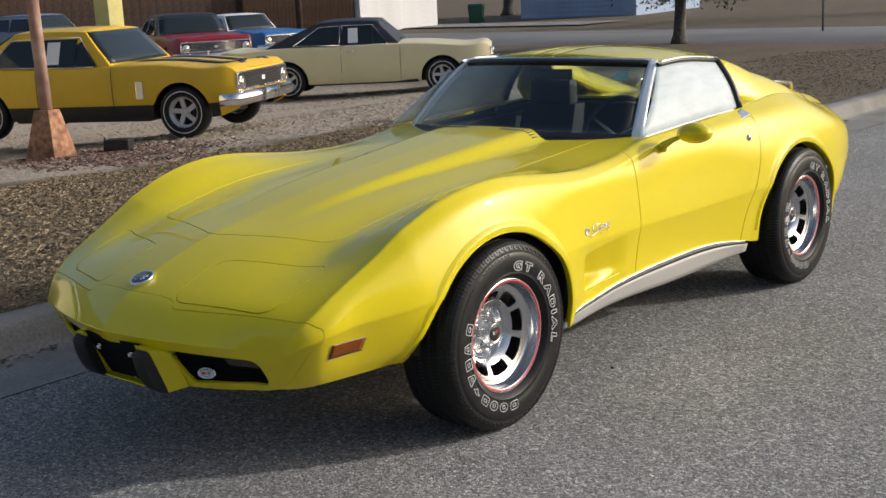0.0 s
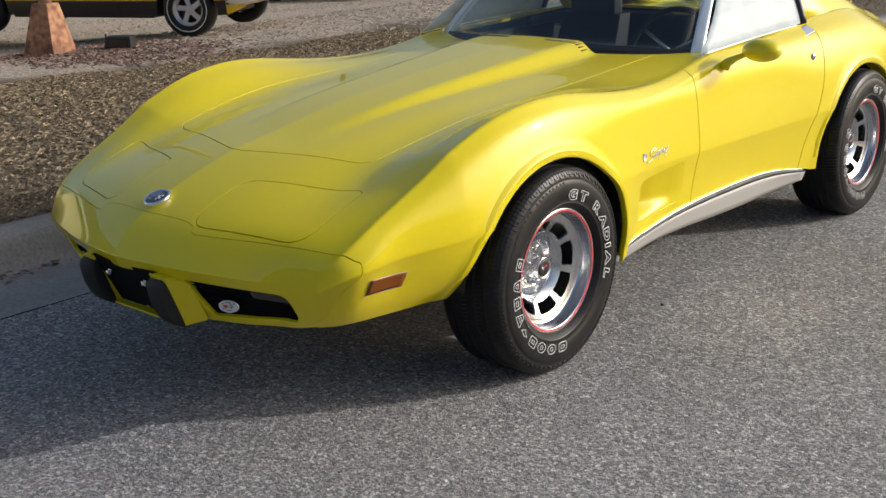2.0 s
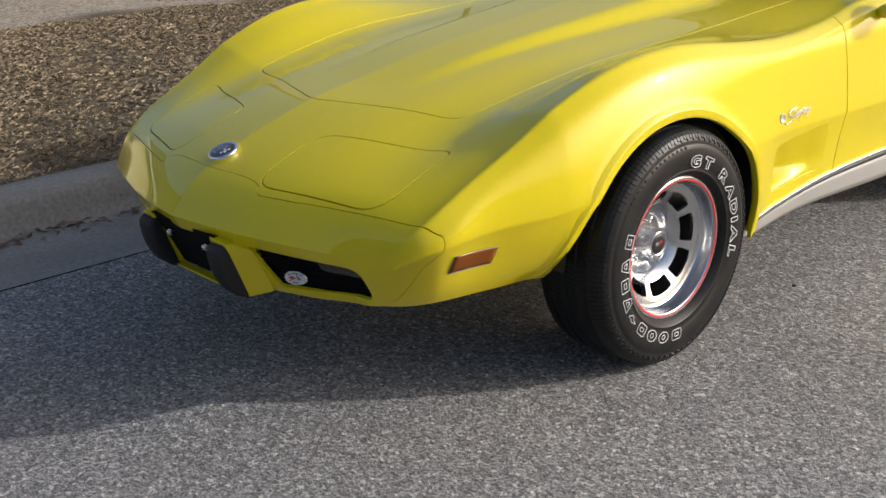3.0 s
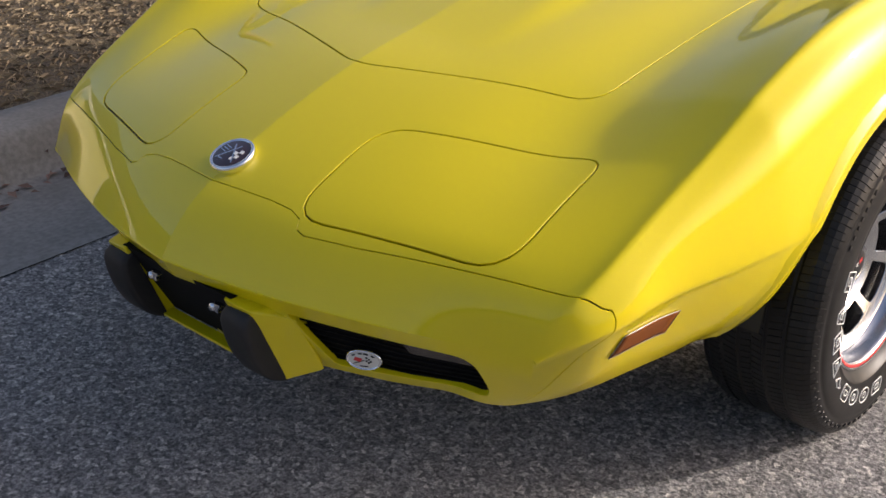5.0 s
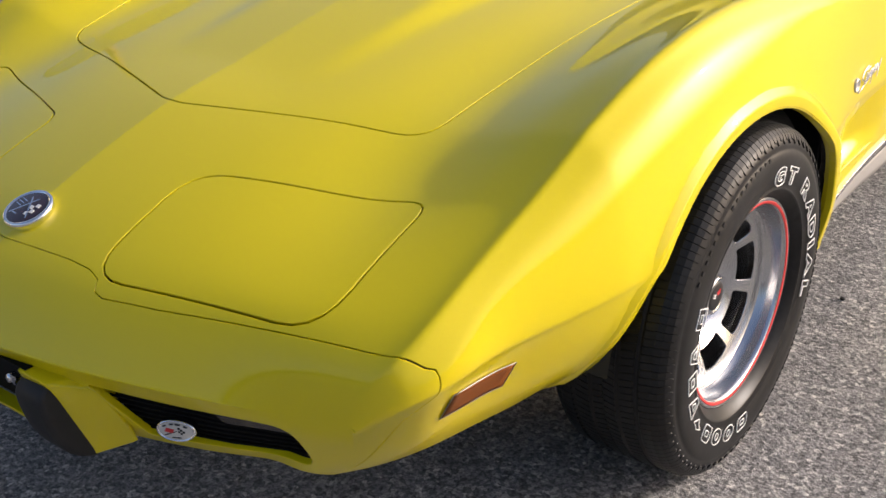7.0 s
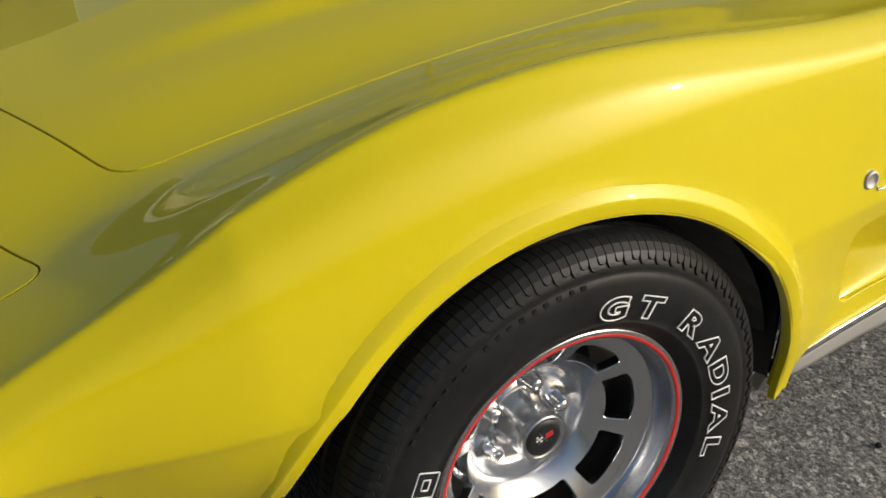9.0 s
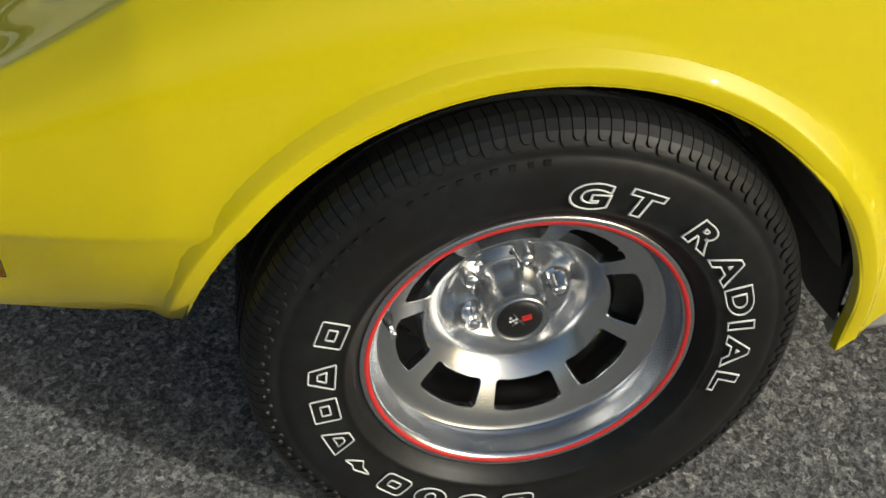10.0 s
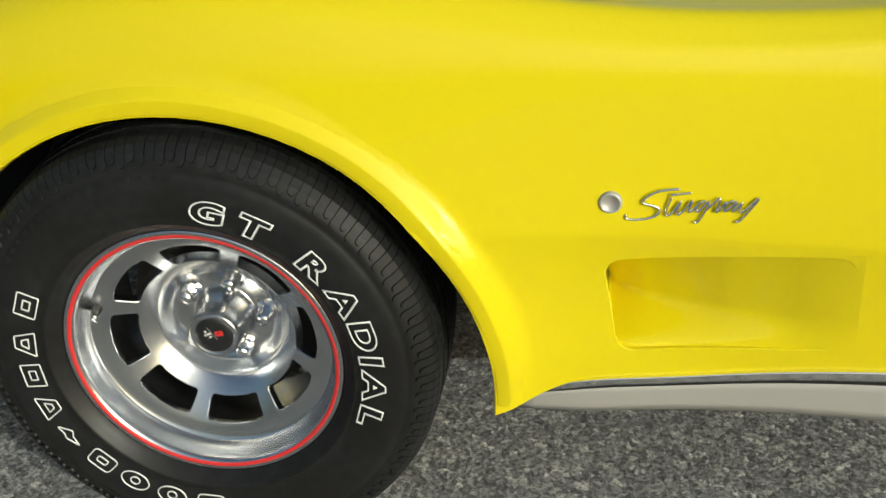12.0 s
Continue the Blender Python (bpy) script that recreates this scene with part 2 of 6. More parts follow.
def rounded(points, radius, n=5):
    """A polygon with its corners rounded."""
    out = []
    p = [np.array(q, float) for q in points]
    for i, q in enumerate(p):
        a, b = p[i - 1] - q, p[(i + 1) % len(p)] - q
        r = radius[i] if isinstance(radius, (list, tuple)) else radius
        da, db = min(r, np.linalg.norm(a) * 0.48), min(r, np.linalg.norm(b) * 0.48)
        s, e = q + a / np.linalg.norm(a) * da, q + b / np.linalg.norm(b) * db
        for k in range(n + 1):
            w = k / n
            out.append((1 - w) ** 2 * s + 2 * w * (1 - w) * q + w * w * e)
    return [tuple(q) for q in out]


def grow(poly, d):
    """The polygon moved outwards by d (either turning sense)."""
    p = np.array(poly, float)
    area = 0.5 * np.sum(p[:, 0] * np.roll(p[:, 1], -1) - p[:, 1] * np.roll(p[:, 0], -1))
    t = np.roll(p, -1, 0) - np.roll(p, 1, 0)
    t /= np.linalg.norm(t, axis=1)[:, None] + 1e-12
    nrm = np.stack([t[:, 1], -t[:, 0]], 1) * (1 if area > 0 else -1)
    return [tuple(q) for q in p + nrm * d]


def inside(poly, x, y):
    c = False
    for i in range(len(poly)):
        (x1, y1), (x2, y2) = poly[i - 1], poly[i]
        if (y1 > y) != (y2 > y) and x < (x2 - x1) * (y - y1) / (y2 - y1) + x1:
            c = not c
    return c


def cut(bm, poly, axes, where=None, closed=True):
    """Cut the mesh's faces along a polygon that is drawn in two axes."""
    ia, ib = axes
    n = len(poly)
    near = set()
    segs = [(*poly[i], *poly[(i + 1) % n]) for i in range(n if closed else n - 1)]
    la, ha = min(p[0] for p in poly), max(p[0] for p in poly)
    lb, hb = min(p[1] for p in poly), max(p[1] for p in poly)
    for f in bm.faces:
        c = f.verts[0].co
        if la - 0.05 < c[ia] < ha + 0.05 and lb - 0.05 < c[ib] < hb + 0.05 and (not where or where(f.calc_center_median())):
            near.add(f)
    for a0, b0, a1, b1 in segs:
        ln = math.hypot(a1 - a0, b1 - b0)
        if ln < 1e-6:
            continue
        ua, ub = (a1 - a0) / ln, (b1 - b0) / ln
        co, no = [0, 0, 0], [0, 0, 0]
        co[ia], co[ib] = a0, b0
        no[ia], no[ib] = -ub, ua
        faces = []
        for f in near:
            ds = [(v.co[ia] - a0) * -ub + (v.co[ib] - b0) * ua for v in f.verts]
            if min(ds) > -1e-7 or max(ds) < 1e-7:
                continue
            al = [(v.co[ia] - a0) * ua + (v.co[ib] - b0) * ub for v in f.verts]
            if max(al) < -0.001 or min(al) > ln + 0.001:
                continue
            faces.append(f)
        if faces:
            faces.sort(key=lambda f: tuple(f.calc_center_median()))
            geom = dict.fromkeys(faces)
            for f in faces:
                geom.update(dict.fromkeys(f.verts))
                geom.update(dict.fromkeys(f.edges))
            r = bmesh.ops.bisect_plane(bm, geom=list(geom), dist=1e-6, plane_co=co, plane_no=no)
            near = {f for f in near if f.is_valid}
            near.update(g for g in r["geom"] if isinstance(g, bmesh.types.BMFace))


def grid_mesh(P, N):
    """A bmesh from a grid of points, with the smooth normals kept in a layer."""
    bm = bmesh.new()
    lay = bm.verts.layers.float_vector.new("smooth_normal")
    R, C = P.shape[:2]
    vs = []
    for j in range(R):
        row = []
        for i in range(C):
            v = bm.verts.new(P[j, i])
            v[lay] = N[j, i]
            row.append(v)
        vs.append(row)
    for j in range(R - 1):
        for i in range(C - 1):
            bm.faces.new((vs[j][i], vs[j][i + 1], vs[j + 1][i + 1], vs[j + 1][i]))
    return bm


def grid_normals(P):
    du, dv = np.gradient(P, axis=1), np.gradient(P, axis=0)
    n = np.cross(du, dv)
    n /= np.linalg.norm(n, axis=2)[:, :, None] + 1e-12
    return n


def take(bm, test):
    """The faces that pass the test, as a bmesh of their own; they leave bm."""
    lay = bm.verts.layers.float_vector["smooth_normal"]
    out = bmesh.new()
    lo = out.verts.layers.float_vector.new("smooth_normal")
    made, gone = {}, []
    for f in bm.faces:
        if test(f.calc_center_median()):
            vs = []
            for v in f.verts:
                if v not in made:
                    made[v] = out.verts.new(v.co)
                    made[v][lo] = v[lay]
                vs.append(made[v])
            out.faces.new(vs)
            gone.append(f)
    bmesh.ops.delete(bm, geom=gone, context="FACES")
    return out


def skin(bm, depth):
    """Points, normals and faces of a sheet whose edges are turned inwards."""
    lay = bm.verts.layers.float_vector["smooth_normal"]
    verts, normals, faces = [], [], []
    bm.verts.index_update()
    for v in bm.verts:
        verts.append(tuple(v.co))
        normals.append(tuple(Vector(v[lay]).normalized()))
    for f in bm.faces:
        faces.append([v.index for v in f.verts])
    for e in bm.edges:
        if len(e.link_faces) == 1 and not all(abs(v.co.x) < 1e-4 for v in e.verts):
            loop = [l for l in e.link_faces[0].loops if l.edge == e][0]
            a, b = loop.vert, loop.link_loop_next.vert
            na, nb = Vector(a[lay]).normalized(), Vector(b[lay]).normalized()
            pa, pb = a.co.copy(), b.co.copy()
            w = (pb - pa).cross(na + nb)
            w = w.normalized() if w.length else Vector((0, 0, 1))
            if w.dot((pa + pb) / 2 - e.link_faces[0].calc_center_median()) < 0:
                w = -w
            c = 0.0011 if depth >= 0.01 else 0.0
            strips = []
            if c:
                qa, qb = pa + (w - na) * c, pb + (w - nb) * c
                strips.append(((pa, pb, qb, qa), (w + (na + nb) * 0.5).normalized()))
            else:
                qa, qb = pa, pb
            strips.append(((qa, qb, qb - nb * depth, qa - na * depth), w))
            for q, facing in strips:
                base = len(verts)
                for p in q:
                    verts.append(tuple(p))
                    normals.append(tuple(facing))
                turn = (q[1] - q[0]).cross(q[2] - q[0]).dot(facing) > 0
                faces.append([base, base + 1, base + 2, base + 3] if turn else [base + 1, base, base + 3, base + 2])
    bm.free()
    return np.array(verts), np.array(normals), faces


def panel(name, bm, material, parent, mirror=False, both=False, depth=0.012, label="", other=None):
    """A body panel with its smooth normals kept. both: the two halves in one mesh (other: a right half of its own); mirror: the right-hand twin."""
    flip = np.array((-1, 1, 1))
    V, N, faces = skin(bm, depth)
    if both or other:
        V2, N2, f2 = skin(other, depth) if other else (V, N, faces)
        k = len(V)
        V, N = np.vstack([V, V2 * flip]), np.vstack([N, N2 * flip])
        faces = faces + [[i + k for i in reversed(f)] for f in f2]
    elif mirror:
        V, N = V * flip, N * flip
        faces = [list(reversed(f)) for f in faces]
    me = bpy.data.meshes.new(name)
    me.from_pydata(V.tolist(), [], faces)
    me.polygons.foreach_set("use_smooth", [True] * len(me.polygons))
    me.materials.append(material)
    me.normals_split_custom_set_from_vertices(N.tolist())
    ob = new(name, me)
    ob.parent = parent
    if label:
        ob["label"] = label
    return ob


def lathe(profile, n, axis="x"):
    """A bmesh turned from (radius, along) pairs round the x axis."""
    bm = bmesh.new()
    rings = []
    for r, x in profile:
        rings.append([bm.verts.new((x, r * math.cos(2 * math.pi * k / n), r * math.sin(2 * math.pi * k / n))) for k in range(n)])
    for a, b in zip(rings, rings[1:]):
        for k in range(n):
            bm.faces.new((a[k], a[(k + 1) % n], b[(k + 1) % n], b[k]))
    bmesh.ops.recalc_face_normals(bm, faces=bm.faces)
    for f in bm.faces:
        f.smooth = True
    return bm


def box(bm, lo, hi, bevel=0.0):
    r = bmesh.ops.create_cube(bm, size=1)
    for v in r["verts"]:
        v.co = Vector([lo[i] + (v.co[i] + 0.5) * (hi[i] - lo[i]) for i in range(3)])
    if bevel:
        es = list({e for v in r["verts"] for e in v.link_edges})
        bmesh.ops.bevel(bm, geom=es, offset=bevel, segments=2, affect="EDGES", profile=0.6)
    return bm


# ---- the yellow sports car: origin on the road under its front axle, nose towards -y ----
car = thing("sports_car", "bright yellow low sports coupe parked at the kerb", "car")

NOSE = [(0, 0), (0.19, 0.03), (0.35, 0.075), (0.5, 0.13), (0.62, 0.18), (0.68, 0.205), (1.0, 0.205)]
V0, V1 = -1.065, 3.55


def noseward(v):
    return np.clip((-0.40 - np.asarray(v, float)) / 0.665, 0, 1)


LINE_Z0 = [(-1.065, .505), (-1.03, .55), (-.954, .608), (-.893, .638), (-.8, .675), (-.7, .708), (-.57, .743), (-.4, .772), (-.2, .80), (0, .82), (.4, .85), (.8, .875), (1.05, .885), (2.0, .92), (2.6, .93), (3.0, .90), (3.4, .83), (3.55, .76)]
LINE_Z3 = [(-1.065, .488), (-1.03, .53), (-.954, .592), (-.88, .622), (-.75, .657), (-.57, .696), (-.38, .738), (-.2, .77), (0, .80), (.25, .82), (.55, .838), (.85, .862), (1.17, .885), (2.0, .92), (2.5, .93), (3.0, .90), (3.4, .83), (3.55, .76)]
RIDGE_X = [(-1.065, .65), (-1.0, .685), (-.95, .70), (-.8, .715), (-.55, .73), (-.2, .749), (.15, .766), (.5, .760), (.9, .736), (1.2, .714), (1.6, .706), (2.0, .705), (2.6, .69), (3.0, .66), (3.4, .60), (3.55, .55)]
RIDGE_Z = [(-1.065, .485), (-1.02, .538), (-.97, .572), (-.8, .643), (-.6, .71), (-.4, .785), (-.25, .842), (-.08, .880), (.1, .889), (.3, .870), (.55, .843), (.75, .838), (1.0, .860), (1.15, .884), (1.5, .90), (2.0, .925), (2.3, .945), (2.53, .95), (2.8, .905), (3.1, .83), (3.4, .76), (3.55, .70)]
SHOULDER_X = [(-1.065, .662), (-1.0, .705), (-.95, .723), (-.8, .745), (-.55, .772), (-.2, .799), (.15, .813), (.5, .803), (.8, .780), (1.1, .763), (1.5, .765), (2.0, .775), (2.3, .79), (2.5, .795), (2.8, .785), (3.1, .75), (3.4, .67), (3.55, .60)]
SHOULDER_DROP = [(-1.065, .006), (-1.0, .022), (-.8, .032), (-.5, .04), (0, .046), (.4, .042), (.75, .035), (1.0, .028), (1.5, .04), (2.0, .045), (2.5, .07), (3.0, .07), (3.55, .06)]
SIDE_X = [(-1.065, .667), (-1.0, .713), (-.95, .735), (-.8, .757), (-.6, .787), (-.3, .827), (0, .846), (.3, .840), (.6, .814), (.8, .80), (1.0, .795), (1.4, .795), (1.8, .81), (2.1, .835), (2.5, .85), (2.8, .845), (3.1, .80), (3.4, .70), (3.55, .62)]
CREASE_X = [(-1.065, .665), (-1.0, .713), (-.95, .735), (-.8, .757), (-.6, .792), (-.4, .83), (-.2, .858), (0, .868), (.2, .865), (.42, .848), (.6, .822), (.8, .81), (1.0, .81), (1.4, .81), (1.8, .825), (2.1, .855), (2.5, .870), (2.8, .852), (3.1, .80), (3.4, .70), (3.55, .62)]
CREASE_Z = [(-1.065, .47), (-1.0, .50), (-.95, .513), (-.8, .531), (-.6, .540), (-.4, .552), (0, .58), (.6, .57), (1.0, .56), (2.0, .56), (2.5, .58), (3.1, .55), (3.55, .53)]
LOW_X = [(-1.065, .645), (-1.0, .683), (-.95, .702), (-.8, .724), (-.6, .765), (-.4, .811), (-.2, .846), (0, .86), (.42, .84), (.6, .802), (.8, .795), (1.0, .795), (1.8, .81), (2.1, .84), (2.5, .865), (2.8, .85), (3.1, .80), (3.55, .62)]
UNDER_X = [(-1.065, .62), (-1.0, .653), (-.95, .669), (-.8, .694), (-.6, .732), (-.4, .772), (-.2, .816), (0, .845), (.42, .836), (.6, .790), (.8, .785), (1.0, .785), (1.8, .80), (2.1, .835), (2.5, .855), (2.8, .84), (3.1, .79), (3.55, .61)]
BOTTOM_X = [(-1.065, .585), (-.95, .635), (-.8, .665), (-.6, .695), (-.4, .725), (-.2, .79), (0, .82), (.42, .832), (.50, .806), (.6, .790), (.75, .782), (1.0, .782), (1.8, .795), (2.1, .83), (2.5, .85), (3.1, .78), (3.55, .60)]
BOTTOM_Z = [(-1.065, .343), (-1.03, .334), (-.95, .331), (-.8, .334), (-.6, .338), (-.4, .338), (0, .29), (.42, .270), (.455, .283), (.49, .300), (.53, .313), (.63, .323), (.75, .336), (.96, .355), (1.3, .36), (1.69, .345), (1.95, .305), (2.4, .29), (2.8, .33), (3.0, .375), (3.55, .42)]
ARCH_F, ARCH_R, ARCH = (0.006, 0.303), (2.43, 0.31), 0.411


def body_points(v, n_per=9):
    """The left half of the body: one row of points for each station v, from the middle of the top to the sill."""
    z0, z3 = spline(LINE_Z0, v), spline(LINE_Z3, v)
    rx, rz = spline(RIDGE_X, v), spline(RIDGE_Z, v)
    x3 = np.minimum(0.5, rx - 0.1)
    sx, sz = spline(SHOULDER_X, v), rz - spline(SHOULDER_DROP, v)
    cx, cz = spline(CREASE_X, v), spline(CREASE_Z, v)
    bx, bz = spline(BOTTOM_X, v), spline(BOTTOM_Z, v)
    ux, lx = spline(UNDER_X, v), spline(LOW_X, v)
    cols = []
    for f in (0, 0.34, 0.68):
        cols.append((x3 * f, z3 + (z0 - z3) * (1 - 0.45 * f - 0.55 * f * f)))
    cols.append((x3, z3))
    cols.append((x3 * 0.4 + rx * 0.6, z3 + (rz - z3) * 0.62))
    soft = np.interp(v, [-1.0, -0.3, 0.3, 1.0], [0.010, 0.016, 0.030, 0.022])
    cols.append((rx - soft * 1.3, rz - soft * 1.3 * (rz - cols[-1][1]) / (rx - cols[-1][0])))
    cols.append((rx, rz))
    cols.append((rx + soft, rz - soft * (rz - sz) / (sx - rx) * 0.8))
    cols.append((sx, sz))
    cols.append((spline(SIDE_X, v), cz + (sz - cz) * 0.52))
    cols.append((cx, cz))
    # a tight turn just below the crease of the front wing, softer farther back
    f = 0.016 / ((cz - bz) * 0.38)
    cols.append((cx + (lx - cx) * f + np.interp(v, [-0.35, 0.0], [-0.0003, 0.0010]), cz - 0.016))
    cols.append((lx, cz + (bz - cz) * 0.38))
    cols.append((ux, cz + (bz - cz) * 0.76))
    cols.append((bx, bz))
    K = np.stack([np.stack(c, -1) for c in cols], 1)
    m = K.shape[1]
    s = np.linspace(0, m - 1, (m - 1) * n_per + 1)
    P = np.zeros((len(v), len(s), 3))
    for j in range(len(v)):
        ch = np.concatenate([[0], np.cumsum(np.sqrt(np.linalg.norm(np.diff(K[j], axis=0), axis=1)))])
        t = np.interp(s, np.arange(m), ch)
        x = spline(list(zip(ch, K[j, :, 0])), t)
        z = spline(list(zip(ch, K[j, :, 1])), t)
        y = v[j] + noseward(v[j]) * (spline(NOSE, x) + 0.55 * np.maximum(K[j, 10, 1] - z, 0))
        P[j] = np.stack([x, y, z], 1)
    # the raised middle of the bonnet
    x, y, z = P[:, :, 0], P[:, :, 1], P[:, :, 2]
    vv = v[:, None] + 0 * x
    h = np.interp(vv, [-.42, -.25, 0, .4, .8, 1.02, 1.04], [0, .008, .02, .034, .046, .05, 0])
    wdt = np.interp(vv, [-.42, 1.0], [.20, .31])
    P[:, :, 2] += h * (1 - step(0.74, 1.03, x / wdt)) * (z > 0.6)
    # flared lips round the wheel openings
    for (ay, az) in (ARCH_F, ARCH_R):
        d = np.hypot(y - ay, np.maximum(z - az, 0)) - ARCH
        swell = 0.004 + 0.016 * step(0.1, 0.3, y - ay) * step(0.28, 0.42, z) * (1 - step(0.55, 0.68, z))
        P[:, :, 0] += swell * (1 - step(0.024, 0.048, d)) * (x > 0.6) * (z < 0.8)
    return P


stations = np.concatenate([np.linspace(V0, -0.9, 16)[:-1], np.linspace(-0.9, 1.1, 150)[:-1], np.linspace(1.1, V1, 130)])
BODY = body_points(stations)
GAP = 0.0047
HOOD = rounded([(-0.02, -0.575), (0.02, -0.575), (0.458, -0.434), (0.468, -0.1), (0.50, 0.6), (0.512, 1.16), (0.33, 1.09), (0.30, 1.02), (-0.02, 1.02)], [.001, .02, .055, .3, .3, .02, .06, .02, .001])
HOOD_RIGHT = rounded([(-0.02, -0.575), (0.02, -0.575), (0.508, -0.405), (0.535, -0.1), (0.53, 0.6), (0.512, 1.16), (0.33, 1.09), (0.30, 1.02), (-0.02, 1.02)], [.001, .02, .04, .3, .3, .02, .06, .02, .001])
LID = rounded([(0.197, -0.705), (0.572, -0.568), (0.573, -0.829), (0.199, -0.932)], [.06, .04, .07, .06])
LID_RIGHT = rounded([(0.203, -0.680), (0.566, -0.541), (0.555, -0.808), (0.208, -0.918)], [.03, .04, .07, .06])
DOOR = rounded([(0.982, 1.0), (0.988, 0.72), (0.975, 0.25), (1.86, 0.25), (1.90, 0.45), (2.03, 0.70), (2.06, 1.0)], [.01, .1, .01, .02, .1, .1, .01])
COCKPIT = rounded([(-0.02, 1.16), (0.45, 1.2), (0.665, 1.27), (0.665, 2.1), (0.60, 2.35), (-0.02, 2.35)], [.001, .1, .1, .1, .1, .001])
SEAM = [(-0.02, -0.945), (0.0, -0.943), (0.142, -0.927), (0.189, -0.925), (0.215, -0.931), (0.224, -0.946), (0.242, -0.948), (0.335, -0.921), (0.548, -0.847), (0.695, -0.796), (0.72, -0.777), (0.731, -0.766), (0.95, -0.740)]
GRILLE = rounded([(0.245, 0.463), (0.556, 0.447), (0.565, 0.352), (0.270, 0.331)], [.01, .03, .03, .01])
PLATE = rounded([(-0.02, 0.463), (0.16, 0.463), (0.16, 0.317), (-0.02, 0.317)], [.001, .012, .012, .001])
VENT = rounded([(0.553, 0.523), (0.876, 0.541), (0.893, 0.384), (0.582, 0.361)], [.03, .03, .03, .03])


def arch_outline(a, r):
    ay, az = a
    return [(ay + r, -0.2)] + [(ay + r * math.cos(k * math.pi / 40), az + r * math.sin(k * math.pi / 40)) for k in range(41)] + [(ay - r, -0.2)]


def carve(bm, poly, axes, where, gap=GAP):
    """Cut a panel out of the shell, with a gap round it."""
    big = grow(poly, gap)
    cut(bm, poly, axes, where)
    cut(bm, big, axes, where)
    ia, ib = axes
    got = take(bm, lambda c: where(c) and inside(poly, c[ia], c[ib]))
    take(bm, lambda c: where(c) and inside(big, c[ia], c[ib])).free()
    return got


def nose_front():
    """The front of the nose under its edge, and the normals that run smoothly round its corner into the wing."""
    edge = np.vstack([BODY[0, :7 * 9 + 1], BODY[0, 10 * 9:10 * 9 + 1]])
    drop = BODY[0, 10 * 9:] - BODY[0, 10 * 9]
    P = np.zeros((len(drop), len(edge), 3))
    for i, e in enumerate(edge):
        P[:, i] = e + drop * np.array((e[0] / edge[-1, 0], 1, 1))
        low = float(np.interp(e[0], [0.12, 0.25, 0.40, 0.52, edge[-1, 0]], [0.302, 0.313, 0.312, 0.318, BODY[0, -1, 2]]))
        P[:, i, 2] = e[2] + drop[:, 2] * (e[2] - low) / -drop[-1, 2]
        w = float(step(0.5, edge[-1, 0], e[0]))
        P[:, i, 1] = e[1] + w * drop[:, 1] + (1 - w) * 0.55 * (e[2] - P[:, i, 2])
    P = P[::-1]
    N, M = grid_normals(P), grid_normals(BODY)
    n = len(P)
    mid = N[::-1, -1] + M[0, 90:90 + n]
    mid /= np.linalg.norm(mid, axis=1)[:, None]
    for c in range(P.shape[1]):
        w = 1 - step(0.0, 0.11, P[0, -1, 0] - P[0, c, 0])
        N[:, c] = N[:, c] * (1 - w) + mid[::-1] * w
    for r in range(40):
        w = 1 - step(0.0, 0.12, BODY[r, 100, 1] - BODY[0, 100, 1])
        fade = np.interp(np.arange(n), [0, 6], [0.5, 1.0])[:, None] * w
        M[r, 90:90 + n] = M[r, 90:90 + n] * (1 - fade) + mid * fade
    # the edge over the front is crisp in the middle and dies away towards the corner
    for c in range(91):
        k = min(c, P.shape[1] - 2) if c < 64 else P.shape[1] - 1
        edge_n = N[-1, k] + M[0, c]
        edge_n = edge_n / np.linalg.norm(edge_n)
        w0 = float(step(0.40, 0.60, BODY[0, c, 0]))
        if c < 64:
            w = w0 * (1 - step(0.0, 0.08, np.linalg.norm(P[:, k] - P[-1, k], axis=1)))[:, None]
            N[:, k] = N[:, k] * (1 - w) + edge_n * w
        w = w0 * (1 - step(0.0, 0.08, BODY[:40, c, 1] - BODY[0, c, 1]))[:, None]
        M[:40, c] = M[:40, c] * (1 - w) + edge_n * w
    return P, N / np.linalg.norm(N, axis=2)[:, :, None], M / np.linalg.norm(M, axis=2)[:, :, None]


FRONT, FRONT_N, BODY_N = nose_front()


